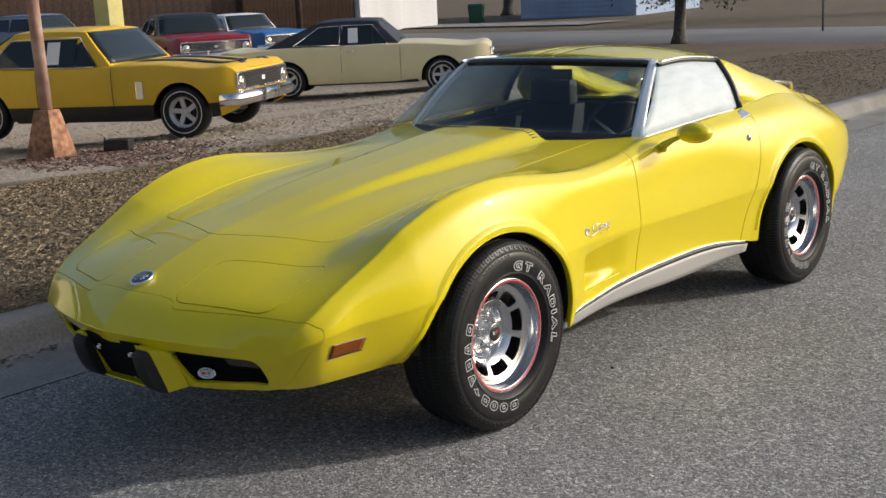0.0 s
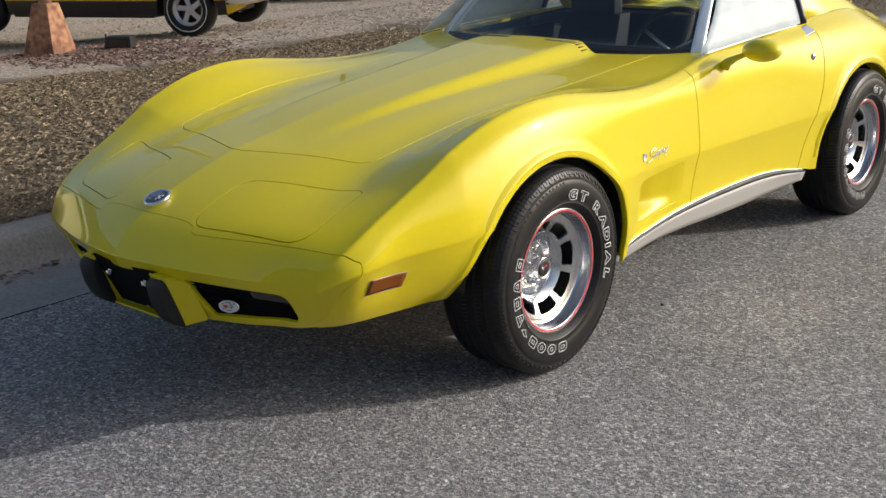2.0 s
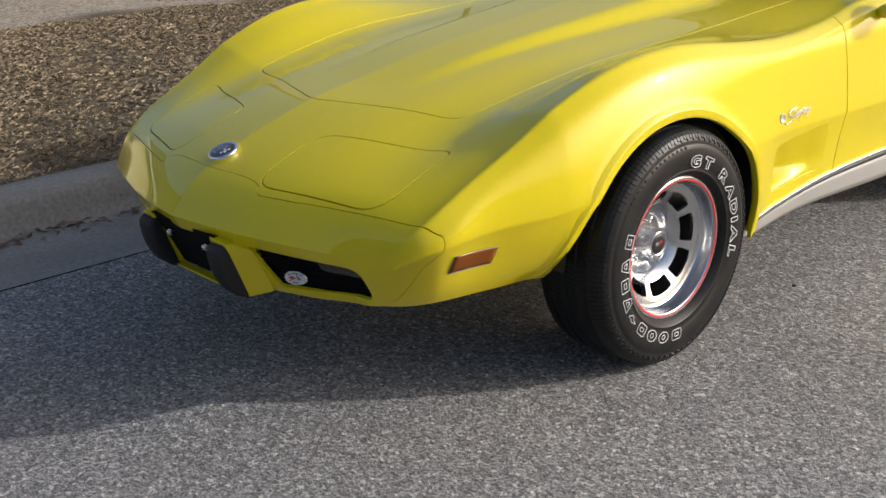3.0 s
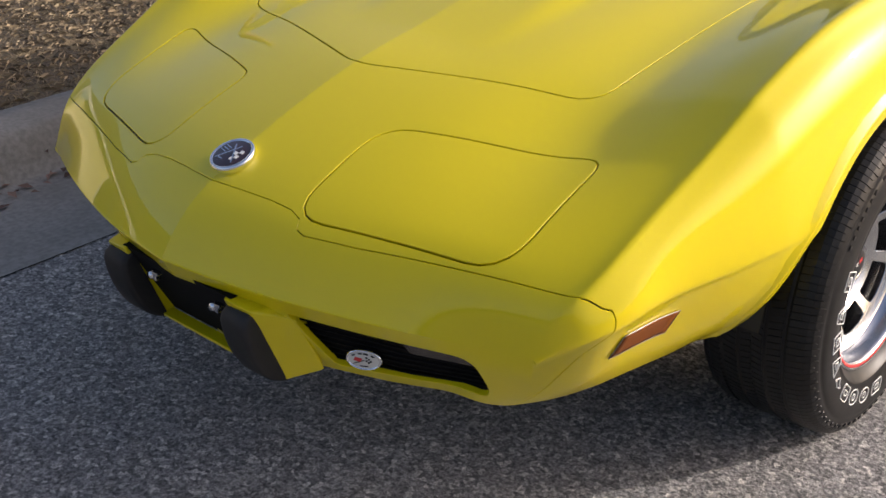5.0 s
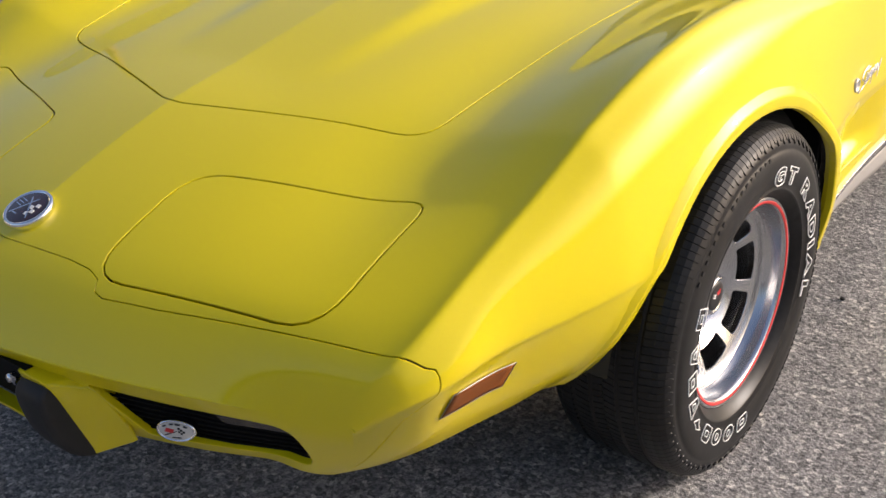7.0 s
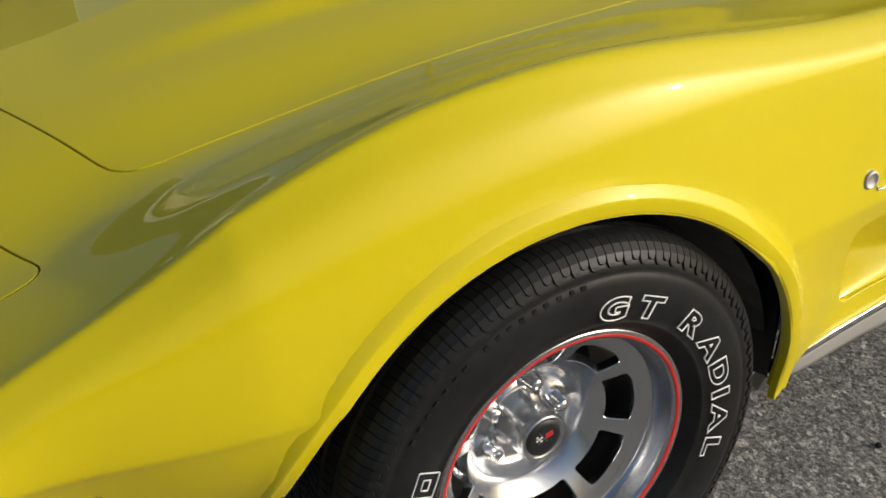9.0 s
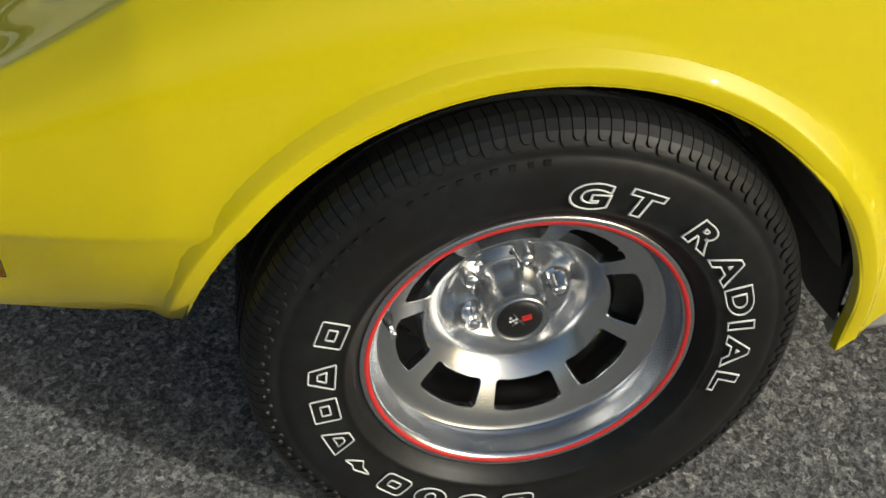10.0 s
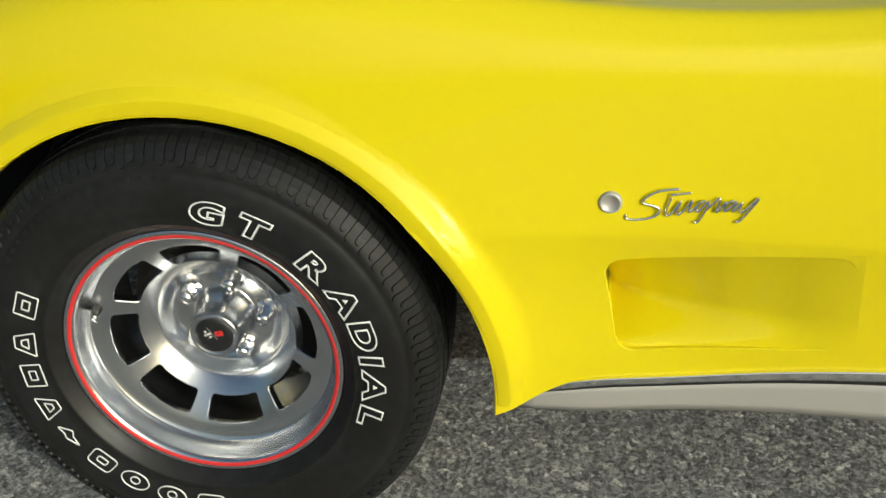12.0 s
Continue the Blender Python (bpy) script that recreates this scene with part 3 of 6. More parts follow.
def half_body(lid_outline, hood_outline):
    """One half of the bodywork, cut into its panels."""
    shell = grid_mesh(BODY, BODY_N)
    for a in (ARCH_F, ARCH_R):
        ol = arch_outline(a, ARCH)
        cut(shell, ol, (1, 2), lambda c: c.x > 0.5)
        take(shell, lambda c: c.x > 0.5 and inside(ol, c.y, c.z)).free()
    top = lambda c: c.z > 0.5 and c.x < 0.62
    out = {"bonnet": carve(shell, hood_outline, (0, 1), top), "headlamp_lid": carve(shell, lid_outline, (0, 1), top), "door": carve(shell, DOOR, (1, 2), lambda c: c.x > 0.72, 0.0055)}
    cut(shell, COCKPIT, (0, 1), lambda c: c.z > 0.8)
    take(shell, lambda c: c.z > 0.8 and inside(COCKPIT, c.x, c.y)).free()
    area = SEAM + [(0.95, -1.3), (-0.02, -1.3)]
    wide = [(x, y + 0.0029) for x, y in SEAM]
    cut(shell, SEAM, (0, 1), None, False)
    cut(shell, wide, (0, 1), None, False)
    out["nose_cover"] = take(shell, lambda c: inside(area, c.x, c.y))
    take(shell, lambda c: inside(wide + area[-2:], c.x, c.y)).free()
    side = lambda c: c.x > 0.7
    cut(shell, VENT, (1, 2), side)
    take(shell, lambda c: side(c) and inside(VENT, c.y, c.z)).free()
    out["body"] = shell
    # the front of the nose, under its edge, with grille openings and a number-plate recess
    front = grid_mesh(FRONT, FRONT_N)
    for hole in (GRILLE, PLATE):
        cut(front, hole, (0, 2))
        take(front, lambda c: inside(hole, c.x, c.z)).free()
    out["nose_front"] = front
    return out


left, right = half_body(LID, HOOD), half_body(LID_RIGHT, HOOD_RIGHT)
for nm, depth in (("body", 0.012), ("bonnet", 0.02), ("nose_cover", 0.012), ("nose_front", 0.010)):
    panel(nm, left[nm], YELLOW, car, other=right[nm], depth=depth)
doors = []
for nm, depth in (("headlamp_lid", 0.012), ("door", 0.012)):
    for bm, mir in ((left[nm], False), (right[nm], True)):
        ob = panel(nm, bm, YELLOW, car, mirror=mir, depth=depth)
        if nm == "door":
            doors.append(ob)


def under_shell():
    """Dark inner skin that closes the gaps between the panels."""
    v = np.linspace(V0 + 0.02, V1 - 0.02, 150)
    P = body_points(v, 3)
    P = P - grid_normals(P) * 0.016
    bm = grid_mesh(P, grid_normals(P))
    for a in (ARCH_F, ARCH_R):
        o = arch_outline(a, ARCH + 0.03)
        cut(bm, o, (1, 2), lambda c: c.x > 0.5)
        take(bm, lambda c: c.x > 0.5 and inside(o, c.y, c.z)).free()
    take(bm, lambda c: c.z > 0.8 and inside(grow(COCKPIT, 0.03), c.x, c.y)).free()
    take(bm, lambda c: c.x > 0.7 and inside(grow(VENT, 0.02), c.y, c.z)).free()
    panel("inner_shell", bm, BLACK, car, both=True)


under_shell()


def hull(bm, pts):
    vs = [bm.verts.new(p) for p in pts]
    r = bmesh.ops.convex_hull(bm, input=vs)
    bmesh.ops.delete(bm, geom=[g for g in r["geom_interior"] if isinstance(g, bmesh.types.BMVert)], context="VERTS")
    return bm


def bevelled(bm, w, seg=2):
    bmesh.ops.recalc_face_normals(bm, faces=bm.faces)
    bmesh.ops.bevel(bm, geom=list(bm.edges), offset=w, segments=seg, affect="EDGES", profile=0.6)
    return bm


def tube(points, radius, n=8, closed=False):
    """A bmesh tube along points."""
    bm = bmesh.new()
    pts = [Vector(p) for p in points]
    rings = []
    up = Vector((0, 0, 1))
    for i, p in enumerate(pts):
        a = pts[i - 1] if (i or closed) else p
        b = pts[(i + 1) % len(pts)] if (i < len(pts) - 1 or closed) else p
        d = (b - a).normalized()
        s = d.cross(up)
        s = s.normalized() if s.length > 1e-3 else Vector((1, 0, 0))
        t = s.cross(d)
        r = radius[i] if isinstance(radius, (list, tuple)) else radius
        rings.append([bm.verts.new(p + (s * math.cos(2 * math.pi * k / n) + t * math.sin(2 * math.pi * k / n)) * r) for k in range(n)])
    m = len(rings)
    for i in range(m if closed else m - 1):
        a, b = rings[i], rings[(i + 1) % m]
        for k in range(n):
            bm.faces.new((a[k], a[(k + 1) % n], b[(k + 1) % n], b[k])).smooth = True
    if not closed:
        bm.faces.new(rings[0])
        bm.faces.new(list(reversed(rings[-1])))
    bmesh.ops.recalc_face_normals(bm, faces=bm.faces)
    return bm


def surface(P, thick=0.004):
    """A bmesh sheet of a grid of points with some thickness towards the inside."""
    N = grid_normals(P)
    bm = bmesh.new()
    R, C = P.shape[:2]
    A = [[bm.verts.new(P[j, i]) for i in range(C)] for j in range(R)]
    B = [[bm.verts.new(P[j, i] - N[j, i] * thick) for i in range(C)] for j in range(R)]
    for j in range(R - 1):
        for i in range(C - 1):
            bm.faces.new((A[j][i], A[j][i + 1], A[j + 1][i + 1], A[j + 1][i])).smooth = True
            bm.faces.new((B[j][i], B[j + 1][i], B[j + 1][i + 1], B[j][i + 1])).smooth = True
    for j in range(R - 1):
        bm.faces.new((A[j][0], A[j + 1][0], B[j + 1][0], B[j][0]))
        bm.faces.new((A[j + 1][-1], A[j][-1], B[j][-1], B[j + 1][-1]))
    for i in range(C - 1):
        bm.faces.new((A[0][i + 1], A[0][i], B[0][i], B[0][i + 1]))
        bm.faces.new((A[-1][i], A[-1][i + 1], B[-1][i + 1], B[-1][i]))
    return bm


def flipped(bm):
    for v in bm.verts:
        v.co.x = -v.co.x
    bmesh.ops.reverse_faces(bm, faces=bm.faces)
    return bm


def pair(name, make, mat, parent, label=""):
    """A part on the left and its twin on the right."""
    return [part(name, make(), mat, parent, label), part(name, flipped(make()), mat, parent, label)]


# ---- air slots at the rear edge of the bonnet ----
for s_ in (1, -1):
    for k in range(14):
        x = 0.10 + 0.0135 * k
        i = int(np.argmin(abs(BODY[:, 0, 1] - 0.985)))
        z = float(np.interp(x, BODY[i, :30, 0], BODY[i, :30, 2]))
        bm = bmesh.new()
        box(bm, (s_ * x - 0.0042, 0.968, z - 0.004), (s_ * x + 0.0042, 1.004, z + 0.0016), 0.0012)
        part("bonnet_slot", bm, BLACK, car)


# ---- nose fittings ----
def guard():
    bm = bmesh.new()
    hull(bm, [(0.142, -1.048, 0.474), (0.204, -1.042, 0.466), (0.205, -1.035, 0.452), (0.204, -0.978, 0.302), (0.142, -0.978, 0.302),
              (0.252, -0.985, 0.446), (0.250, -0.925, 0.317), (0.142, -0.92, 0.320), (0.142, -0.95, 0.47), (0.235, -0.96, 0.466)])
    return bevelled(bm, 0.003)


def pad():
    bm = bmesh.new()
    rows = []
    for z in np.linspace(0.462, 0.299, 14):
        y = float(spline([(0.299, -0.982), (0.312, -1.005), (0.335, -1.026), (0.36, -1.040), (0.40, -1.053), (0.435, -1.058), (0.452, -1.052), (0.462, -1.038)], z))
        half = 0.0345 - 0.003 * float(step(0.44, 0.462, z)) - 0.003 * (1 - float(step(0.299, 0.315, z)))
        rows.append([(0.172 - half, -0.93, z), (0.172 - half, y + 0.010, z), (0.172 - half + 0.003, y + 0.002, z), (0.172 - half + 0.009, y, z), (0.172 + half - 0.009, y, z), (0.172 + half - 0.003, y + 0.002, z), (0.172 + half, y + 0.010, z), (0.172 + half, -0.93, z)])
    vs = [[bm.verts.new(p) for p in r] for r in rows]
    for a, b in zip(vs, vs[1:]):
        for i in range(7):
            bm.faces.new((a[i], a[i + 1], b[i + 1], b[i])).smooth = i in (1, 2, 4, 5, 3)
    bm.faces.new(vs[0])
    bm.faces.new(list(reversed(vs[-1])))
    bmesh.ops.recalc_face_normals(bm, faces=bm.faces)
    # the pad lies on the front of its guard
    for v in bm.verts:
        if v.co.y > -0.94:
            v.co.y = -1.030 + (0.455 - v.co.z) * 0.36
    return bm


pair("bumper_guard", guard, YELLOW, car)
PADRUBBER = tex_mat("pad_rubber", (0.006, 0.006, 0.007), (0.010, 0.010, 0.011), 70, 0.65, 0.2, 0.001, (0.014, 0.014, 0.014), 9.0)
pair("guard_pad", pad, PADRUBBER, car, "worn black rubber guard pad")


def recess():
    bm = bmesh.new()
    hull(bm, [(0.235, -0.980, 0.475), (0.58, -0.855, 0.462), (0.58, -0.800, 0.340), (0.235, -0.900, 0.322), (0.235, -0.7, 0.475), (0.58, -0.6, 0.46), (0.58, -0.6, 0.34), (0.235, -0.7, 0.322)])
    return bm


GRILLE_BLACK = node_mat("grille_black", (0.004, 0.004, 0.0045), 0.85)
GRILLE_BLACK.node_tree.nodes["Principled BSDF"].inputs["Specular IOR Level"].default_value = 0.15
pair("grille_recess", recess, GRILLE_BLACK, car)
for k in range(8):
    f = (k + 0.5) / 8
    z = (0.334 + 0.13 * f, 0.343 + 0.112 * f, 0.355 + 0.092 * f)
    pair("grille_bar", lambda: tube([(x, -1.042 + float(spline(NOSE, x)) + 0.55 * (0.49 - q), q) for x, q in zip((0.238, 0.41, 0.568), z)], 0.0022, 6), GRILLE_BLACK, car)
LAMP = node_mat("smoked_lamp", (0.035, 0.026, 0.022), 0.2)
pair("turn_lamp", lambda: bevelled(hull(bmesh.new(), [(0.44, -0.928, 0.450), (0.553, -0.866, 0.440), (0.553, -0.850, 0.41), (0.44, -0.909, 0.42), (0.44, -0.85, 0.450), (0.553, -0.80, 0.440), (0.555, -0.80, 0.385), (0.47, -0.84, 0.39)]), 0.004), LAMP, car)
bm = bmesh.new()
hull(bm, [(sx_ * 0.155, y, z) for sx_ in (-1, 1) for y, z in ((-1.042, 0.475), (-0.958, 0.312), (-0.94, 0.475), (-0.90, 0.312))])
part("plate_recess", bm, GRILLE_BLACK, car)
part("chin_bar", bevelled(hull(bmesh.new(), [(sx_ * 0.146, y, z) for sx_ in (-1, 1) for y, z in ((-0.984, 0.303), (-0.986, 0.311), (-0.960, 0.312), (-0.960, 0.302))]), 0.003), YELLOW, car)
for x in (-0.09, 0.09):
    bm = lathe([(0.0001, 0.010), (0.007, 0.009), (0.009, 0.0)], 12)
    ob = part("plate_bolt", bm, CHROME, car)
    ob.matrix_world = pose(x - 0.012, -1.020, 0.423, 0, 0, -90)
    bm = bmesh.new()
    box(bm, (x, -1.030, 0.418), (x + 0.009, -1.018, 0.440), 0.002)
    box(bm, (x + 0.004, -1.034, 0.433), (x + 0.020, -1.020, 0.440), 0.002)
    part("plate_clip", bm, ALLOY, car)


def badge(radius, face_mat, rim_mat, m, marks):
    """A round badge that faces along its own x: rim, face and small plain marks."""
    b = part("badge", lathe([(0.0001, 0.004), (radius * 0.84, 0.0035), (radius * 0.86, 0.006), (radius * 0.95, 0.006), (radius, 0.0), (radius * 0.9, -0.012)], 40), rim_mat, car)
    b.matrix_world = m
    f = part("badge_face", lathe([(0.0001, 0.0065), (radius * 0.6, 0.006), (radius * 0.84, 0.0045)], 40), face_mat, b)
    for mat, (y0, z0, y1, z1), w in marks:
        bm = bmesh.new()
        d = Vector((0, y1 - y0, z1 - z0)) * radius
        s = Vector((0, -d.z, d.y)).normalized() * w * radius
        o = Vector((0.0063, y0 * radius, z0 * radius))
        bmesh.ops.contextual_create(bm, geom=[bm.verts.new(o - s), bm.verts.new(o + d - s), bm.verts.new(o + d + s), bm.verts.new(o + s)])
        r = bmesh.ops.extrude_face_region(bm, geom=list(bm.faces))
        for v in r["geom"]:
            if isinstance(v, bmesh.types.BMVert):
                v.co.x += 0.0012
        bmesh.ops.recalc_face_normals(bm, faces=bm.faces)
        part("badge_mark", bm, mat, b)
    return b


DARKRED = node_mat("dark_enamel", (0.03, 0.008, 0.01), 0.15, 0, 1.0)
flags = [(CHROME, (-0.5, -0.5, 0.2, 0.5), 0.03), (CHROME, (0.5, -0.5, -0.2, 0.5), 0.03),
         (WHITE, (0.15, 0.05, 0.32, 0.05), 0.08), (WHITE, (0.35, -0.12, 0.52, -0.12), 0.08), (WHITE, (0.38, 0.2, 0.55, 0.2), 0.08), (WHITE, (0.2, -0.28, 0.33, -0.28), 0.08),
         (CHROME, (-0.58, 0.30, -0.22, 0.22), 0.02), (CHROME, (-0.62, 0.16, -0.26, 0.08), 0.02), (CHROME, (-0.66, 0.02, -0.30, -0.06), 0.02), (CHROME, (-0.45, -0.42, -0.1, -0.46), 0.025)]
badge(0.043, DARKRED, CHROME, pose(0.003, -0.893, 0.646, 0, 0, 0) @ Matrix.Rotation(radians(-90), 4, "Z") @ Matrix.Rotation(radians(-70), 4, "Y"), flags)
BADGE_WHITE = node_mat("enamel_white", (0.62, 0.6, 0.55), 0.3)
badge(0.027, BADGE_WHITE, CHROME, pose(0.355, -0.928, 0.385, 0, 0, -62) @ Matrix.Diagonal((1, 1.2, 0.75, 1)), [(RED, (-0.5, 0.12, -0.1, 0.0), 0.16), (BLACK, (0.12, -0.02, 0.22, -0.02), 0.07), (BLACK, (0.24, 0.13, 0.34, 0.13), 0.07), (BLACK, (0.36, -0.02, 0.46, -0.02), 0.07), (BLACK, (0.24, -0.17, 0.34, -0.17), 0.07), (BLACK, (0.12, 0.28, 0.22, 0.28), 0.07), (BLACK, (-0.55, -0.38, 0.05, 0.02), 0.03), (BLACK, (-0.28, 0.60, -0.08, 0.64), 0.06), (BLACK, (0.0, 0.64, 0.26, 0.60), 0.06), (BLACK, (-0.62, 0.38, -0.46, 0.50), 0.05), (BLACK, (0.42, 0.52, 0.58, 0.40), 0.05), (BLACK, (-0.2, -0.55, 0.25, -0.55), 0.035)])


MQ = [(0.706, -0.722, 0.430), (0.748, -0.597, 0.432), (0.765, -0.592, 0.480), (0.733, -0.722, 0.481)]
def skin_x(y, z):
    """The body side's x at a place of the side view, from a plane through the nearest points of the skin."""
    Q = BODY[:, 66:].reshape(-1, 3)
    k = np.argsort((Q[:, 1] - y) ** 2 + (Q[:, 2] - z) ** 2)[:6]
    A = np.stack([np.ones(6), Q[k, 1] - y, Q[k, 2] - z], 1)
    x = float(np.linalg.lstsq(A, Q[k, 0], rcond=None)[0][0])
    return min(max(x, Q[k, 0].min() - 0.004), Q[k, 0].max() + 0.004)


def marker(lift, g):
    """A lens that follows the skin of the wing."""
    q = np.array(MQ)
    q = q.mean(0) + (q - q.mean(0)) * g
    P = np.zeros((7, 11, 3))
    for j, f in enumerate(np.linspace(0, 1, 7)):
        for i_, e in enumerate(np.linspace(0, 1, 11)):
            p = (q[0] * (1 - e) + q[1] * e) * (1 - f) + (q[3] * (1 - e) + q[2] * e) * f
            P[j, i_] = (skin_x(p[1], p[2]) + lift, p[1], p[2])
    return P


pair("side_marker", lambda: surface(marker(0.0035, 0.95), 0.012), AMBER, car, "dull amber side marker lens")
rim_ = marker(0.0025, 1.0)
loop_ = list(rim_[0]) + list(rim_[1:, -1]) + list(rim_[-1, -2::-1]) + list(rim_[-2:0:-1, 0])
pair("marker_bezel", lambda: tube(loop_, 0.0011, 6, True), DULL, car)


def arch_lip(a):
    """The rolled flange round a wheel opening."""
    rows = []
    for th in np.linspace(-0.04, math.pi - 0.10, 64):
        ring = []
        for dr, dx in ((0.002, -0.022), (-0.001, -0.010), (-0.001, -0.002), (0.001, 0.0010), (0.004, 0.0022), (0.019, 0.0056), (0.0225, 0.0056), (0.026, 0.0042), (0.036, 0.0006), (0.044, -0.004)):
            y, z = a[0] + (ARCH + dr) * math.cos(th), a[1] + (ARCH + dr) * math.sin(th)
            ring.append((skin_x(a[0] + (ARCH + max(dr, 0.006)) * math.cos(th), a[1] + (ARCH + max(dr, 0.006)) * math.sin(th)) + dx, y, z))
        rows.append(ring)
    P = np.array(rows)
    for c in range(P.shape[1]):
        P[2:-2, c, 0] = (P[:-4, c, 0] + P[1:-3, c, 0] + P[2:-2, c, 0] + P[3:-1, c, 0] + P[4:, c, 0]) / 5
    N = grid_normals(P)
    if N[30, 4, 0] < 0:
        P = P[:, ::-1]
        N = grid_normals(P)
    return P, N


for a in (ARCH_F, ARCH_R):
    P, N = arch_lip(a)
    for mir in (False, True):
        panel("arch_lip", grid_mesh(P, N), YELLOW, car, mirror=mir, depth=0.001)

def side_scoop():
    """The scoop behind the front wheel: deep and steep at its front end, running out towards the door."""
    us, ws_ = np.linspace(0, 1, 44), np.linspace(0, 1, 26)
    P = np.zeros((len(ws_), len(us), 3))
    for j, w in enumerate(ws_):
        for i, u in enumerate(us):
            low = Vector((0.572 + 0.327 * u, 0.352 + 0.026 * u))
            top = Vector((0.540 + 0.345 * u, 0.529 + 0.018 * u))
            y, z = low.lerp(top, w)
            deep = float(np.interp(u, [0, 0.05, 0.10, 0.16, 0.28, 0.5, 0.8, 1], [0.135, 0.110, 0.088, 0.072, 0.054, 0.030, 0.009, 0.0]))
            shape = 0.05 + 0.95 * float(step(0.04, 0.34, w)) * float(1 - 0.9 * step(0.955, 1.0, w))
            P[j, i] = (skin_x(y, z) - 0.0035 + 0.0046 * float(step(0.72, 0.95, u)) - deep * shape, y, z)
    wall = P[:, 0] - np.array((0, 0.003, 0))
    wall[:, 0] = [skin_x(y, z) - 0.011 for _, y, z in wall]
    P = np.concatenate([wall[:, None], P], 1)
    return P, grid_normals(P)


P, N = side_scoop()
if N[12, 20, 0] < 0:
    P = P[:, ::-1]
    N = grid_normals(P)
for mir in (False, True):
    panel("side_scoop", grid_mesh(P, N), YELLOW, car, mirror=mir, depth=0.001)

# ---- sill panels, chrome strips and the script on the wing ----
SILL_TOP = [(0.43, .292), (.49, .302), (.53, .312), (.63, .322), (.75, .335), (.96, .354), (1.3, .361), (1.69, .347), (1.95, .308)]
SILL_LOW = [(0.43, .244), (.47, .245), (.55, .248), (.70, .256), (.96, .258), (1.3, .246), (1.69, .247), (1.95, .256)]


def strip(lo, hi, x0, x1):
    ys = np.linspace(0.435, 1.94, 44)
    P = np.zeros((44, 5, 3))
    a, b = spline(SILL_TOP, ys), spline(SILL_LOW, ys)
    for i, f in enumerate(np.linspace(lo, hi, 5)):
        P[:, i] = np.stack([np.minimum(spline(BOTTOM_X, ys), 0.795 + 0.05 * step(1.5, 2.0, ys)) + x0 + (x1 - x0) * (i / 4), ys, a + (b - a) * f], 1)
    return surface(P, 0.02)


pair("sill_panel", lambda: strip(0.235, 1.0, 0.002, -0.012), SILL, car, "satin aluminium sill panel")
pair("sill_strip", lambda: strip(-0.01, 0.155, 0.006, 0.006), CHROME, car)
pair("sill_gasket", lambda: strip(0.155, 0.24, 0.003, 0.003), BLACK, car)


def side_x(y, z):
    """The body side's x at a place of the side view."""
    best = min(((BODY[j, i, 1] - y) ** 2 + (BODY[j, i, 2] - z) ** 2, BODY[j, i, 0]) for j in range(0, len(BODY), 2) for i in range(72, BODY.shape[1], 2))
    return best[1]


# flowing chrome script as a plain ribbon of strokes, and a round lock button
SWOOSH = [(0.579, .596), (0.581, .590), (0.600, .590), (0.615, .595), (0.620, .603), (0.613, .609), (0.601, .612), (0.600, .618), (0.611, .627), (0.626, .632), (0.643, .634)]
STROKES = [[(0.634, .622), (0.628, .600), (0.634, .598), (0.646, .617)], [(0.632, .625), (0.658, .629)], [(0.646, .617), (0.642, .601), (0.648, .601), (0.660, .618), (0.656, .602), (0.672, .617)],
           [(0.676, .618), (0.667, .612), (0.668, .603), (0.681, .617), (0.671, .591), (0.664, .589)], [(0.676, .602), (0.694, .622), (0.690, .603), (0.702, .617)],
           [(0.712, .619), (0.702, .613), (0.702, .604), (0.715, .618), (0.711, .604), (0.722, .617)], [(0.722, .617), (0.719, .606), (0.726, .606), (0.742, .623), (0.724, .594), (0.716, .591)]]
for s_ in (1, -1):
    script = None
    x0_, x1_ = side_x(0.58, 0.61), side_x(0.75, 0.61)
    for line in [SWOOSH] + STROKES:
        t = np.linspace(0, len(line) - 1, 12 * len(line))
        yy = spline([(i, p[0]) for i, p in enumerate(line)], t)
        zz = spline([(i, p[1]) for i, p in enumerate(line)], t)
        xx = x0_ + (x1_ - x0_) * (yy - 0.58) / 0.17 + 0.0035
        ob = part("wing_script" if script is None else "script_stroke", tube(list(zip(s_ * xx, yy, zz)), 0.0019 if script is None else 0.0016, 6), CHROME, script or car, "chrome script emblem" if script is None else "")
        script = script or ob
    ob = part("wing_lock", lathe([(0.0001, 0.0045), (0.0105, 0.0045), (0.0112, 0.006), (0.0135, 0.006), (0.0152, 0.003), (0.0155, -0.01)], 28), SATIN, car)
    ob.matrix_world = pose(s_ * side_x(0.558, 0.613), 0.558, 0.613, 0, 0, 0 if s_ > 0 else 180)


# ---- wheels ----
def tyre_mesh():
    half = [(0.340, 0.0), (0.340, 0.022), (0.3345, 0.023), (0.3345, 0.030), (0.3395, 0.031), (0.339, 0.058), (0.3345, 0.059), (0.3355, 0.066), (0.3375, 0.067), (0.3365, 0.086), (0.332, 0.0985), (0.3235, 0.108), (0.312, 0.1145), (0.304, 0.1178), (0.3005, 0.1165), (0.297, 0.1192), (0.285, 0.1225), (0.262, 0.1235), (0.240, 0.1205), (0.2285, 0.1150), (0.2265, 0.1165), (0.2235, 0.1165), (0.2215, 0.1140), (0.214, 0.1090), (0.2075, 0.1000), (0.20, 0.09)]
    prof = [(r, -x) for r, x in reversed(half[1:])] + half
    return lathe(prof, 120)


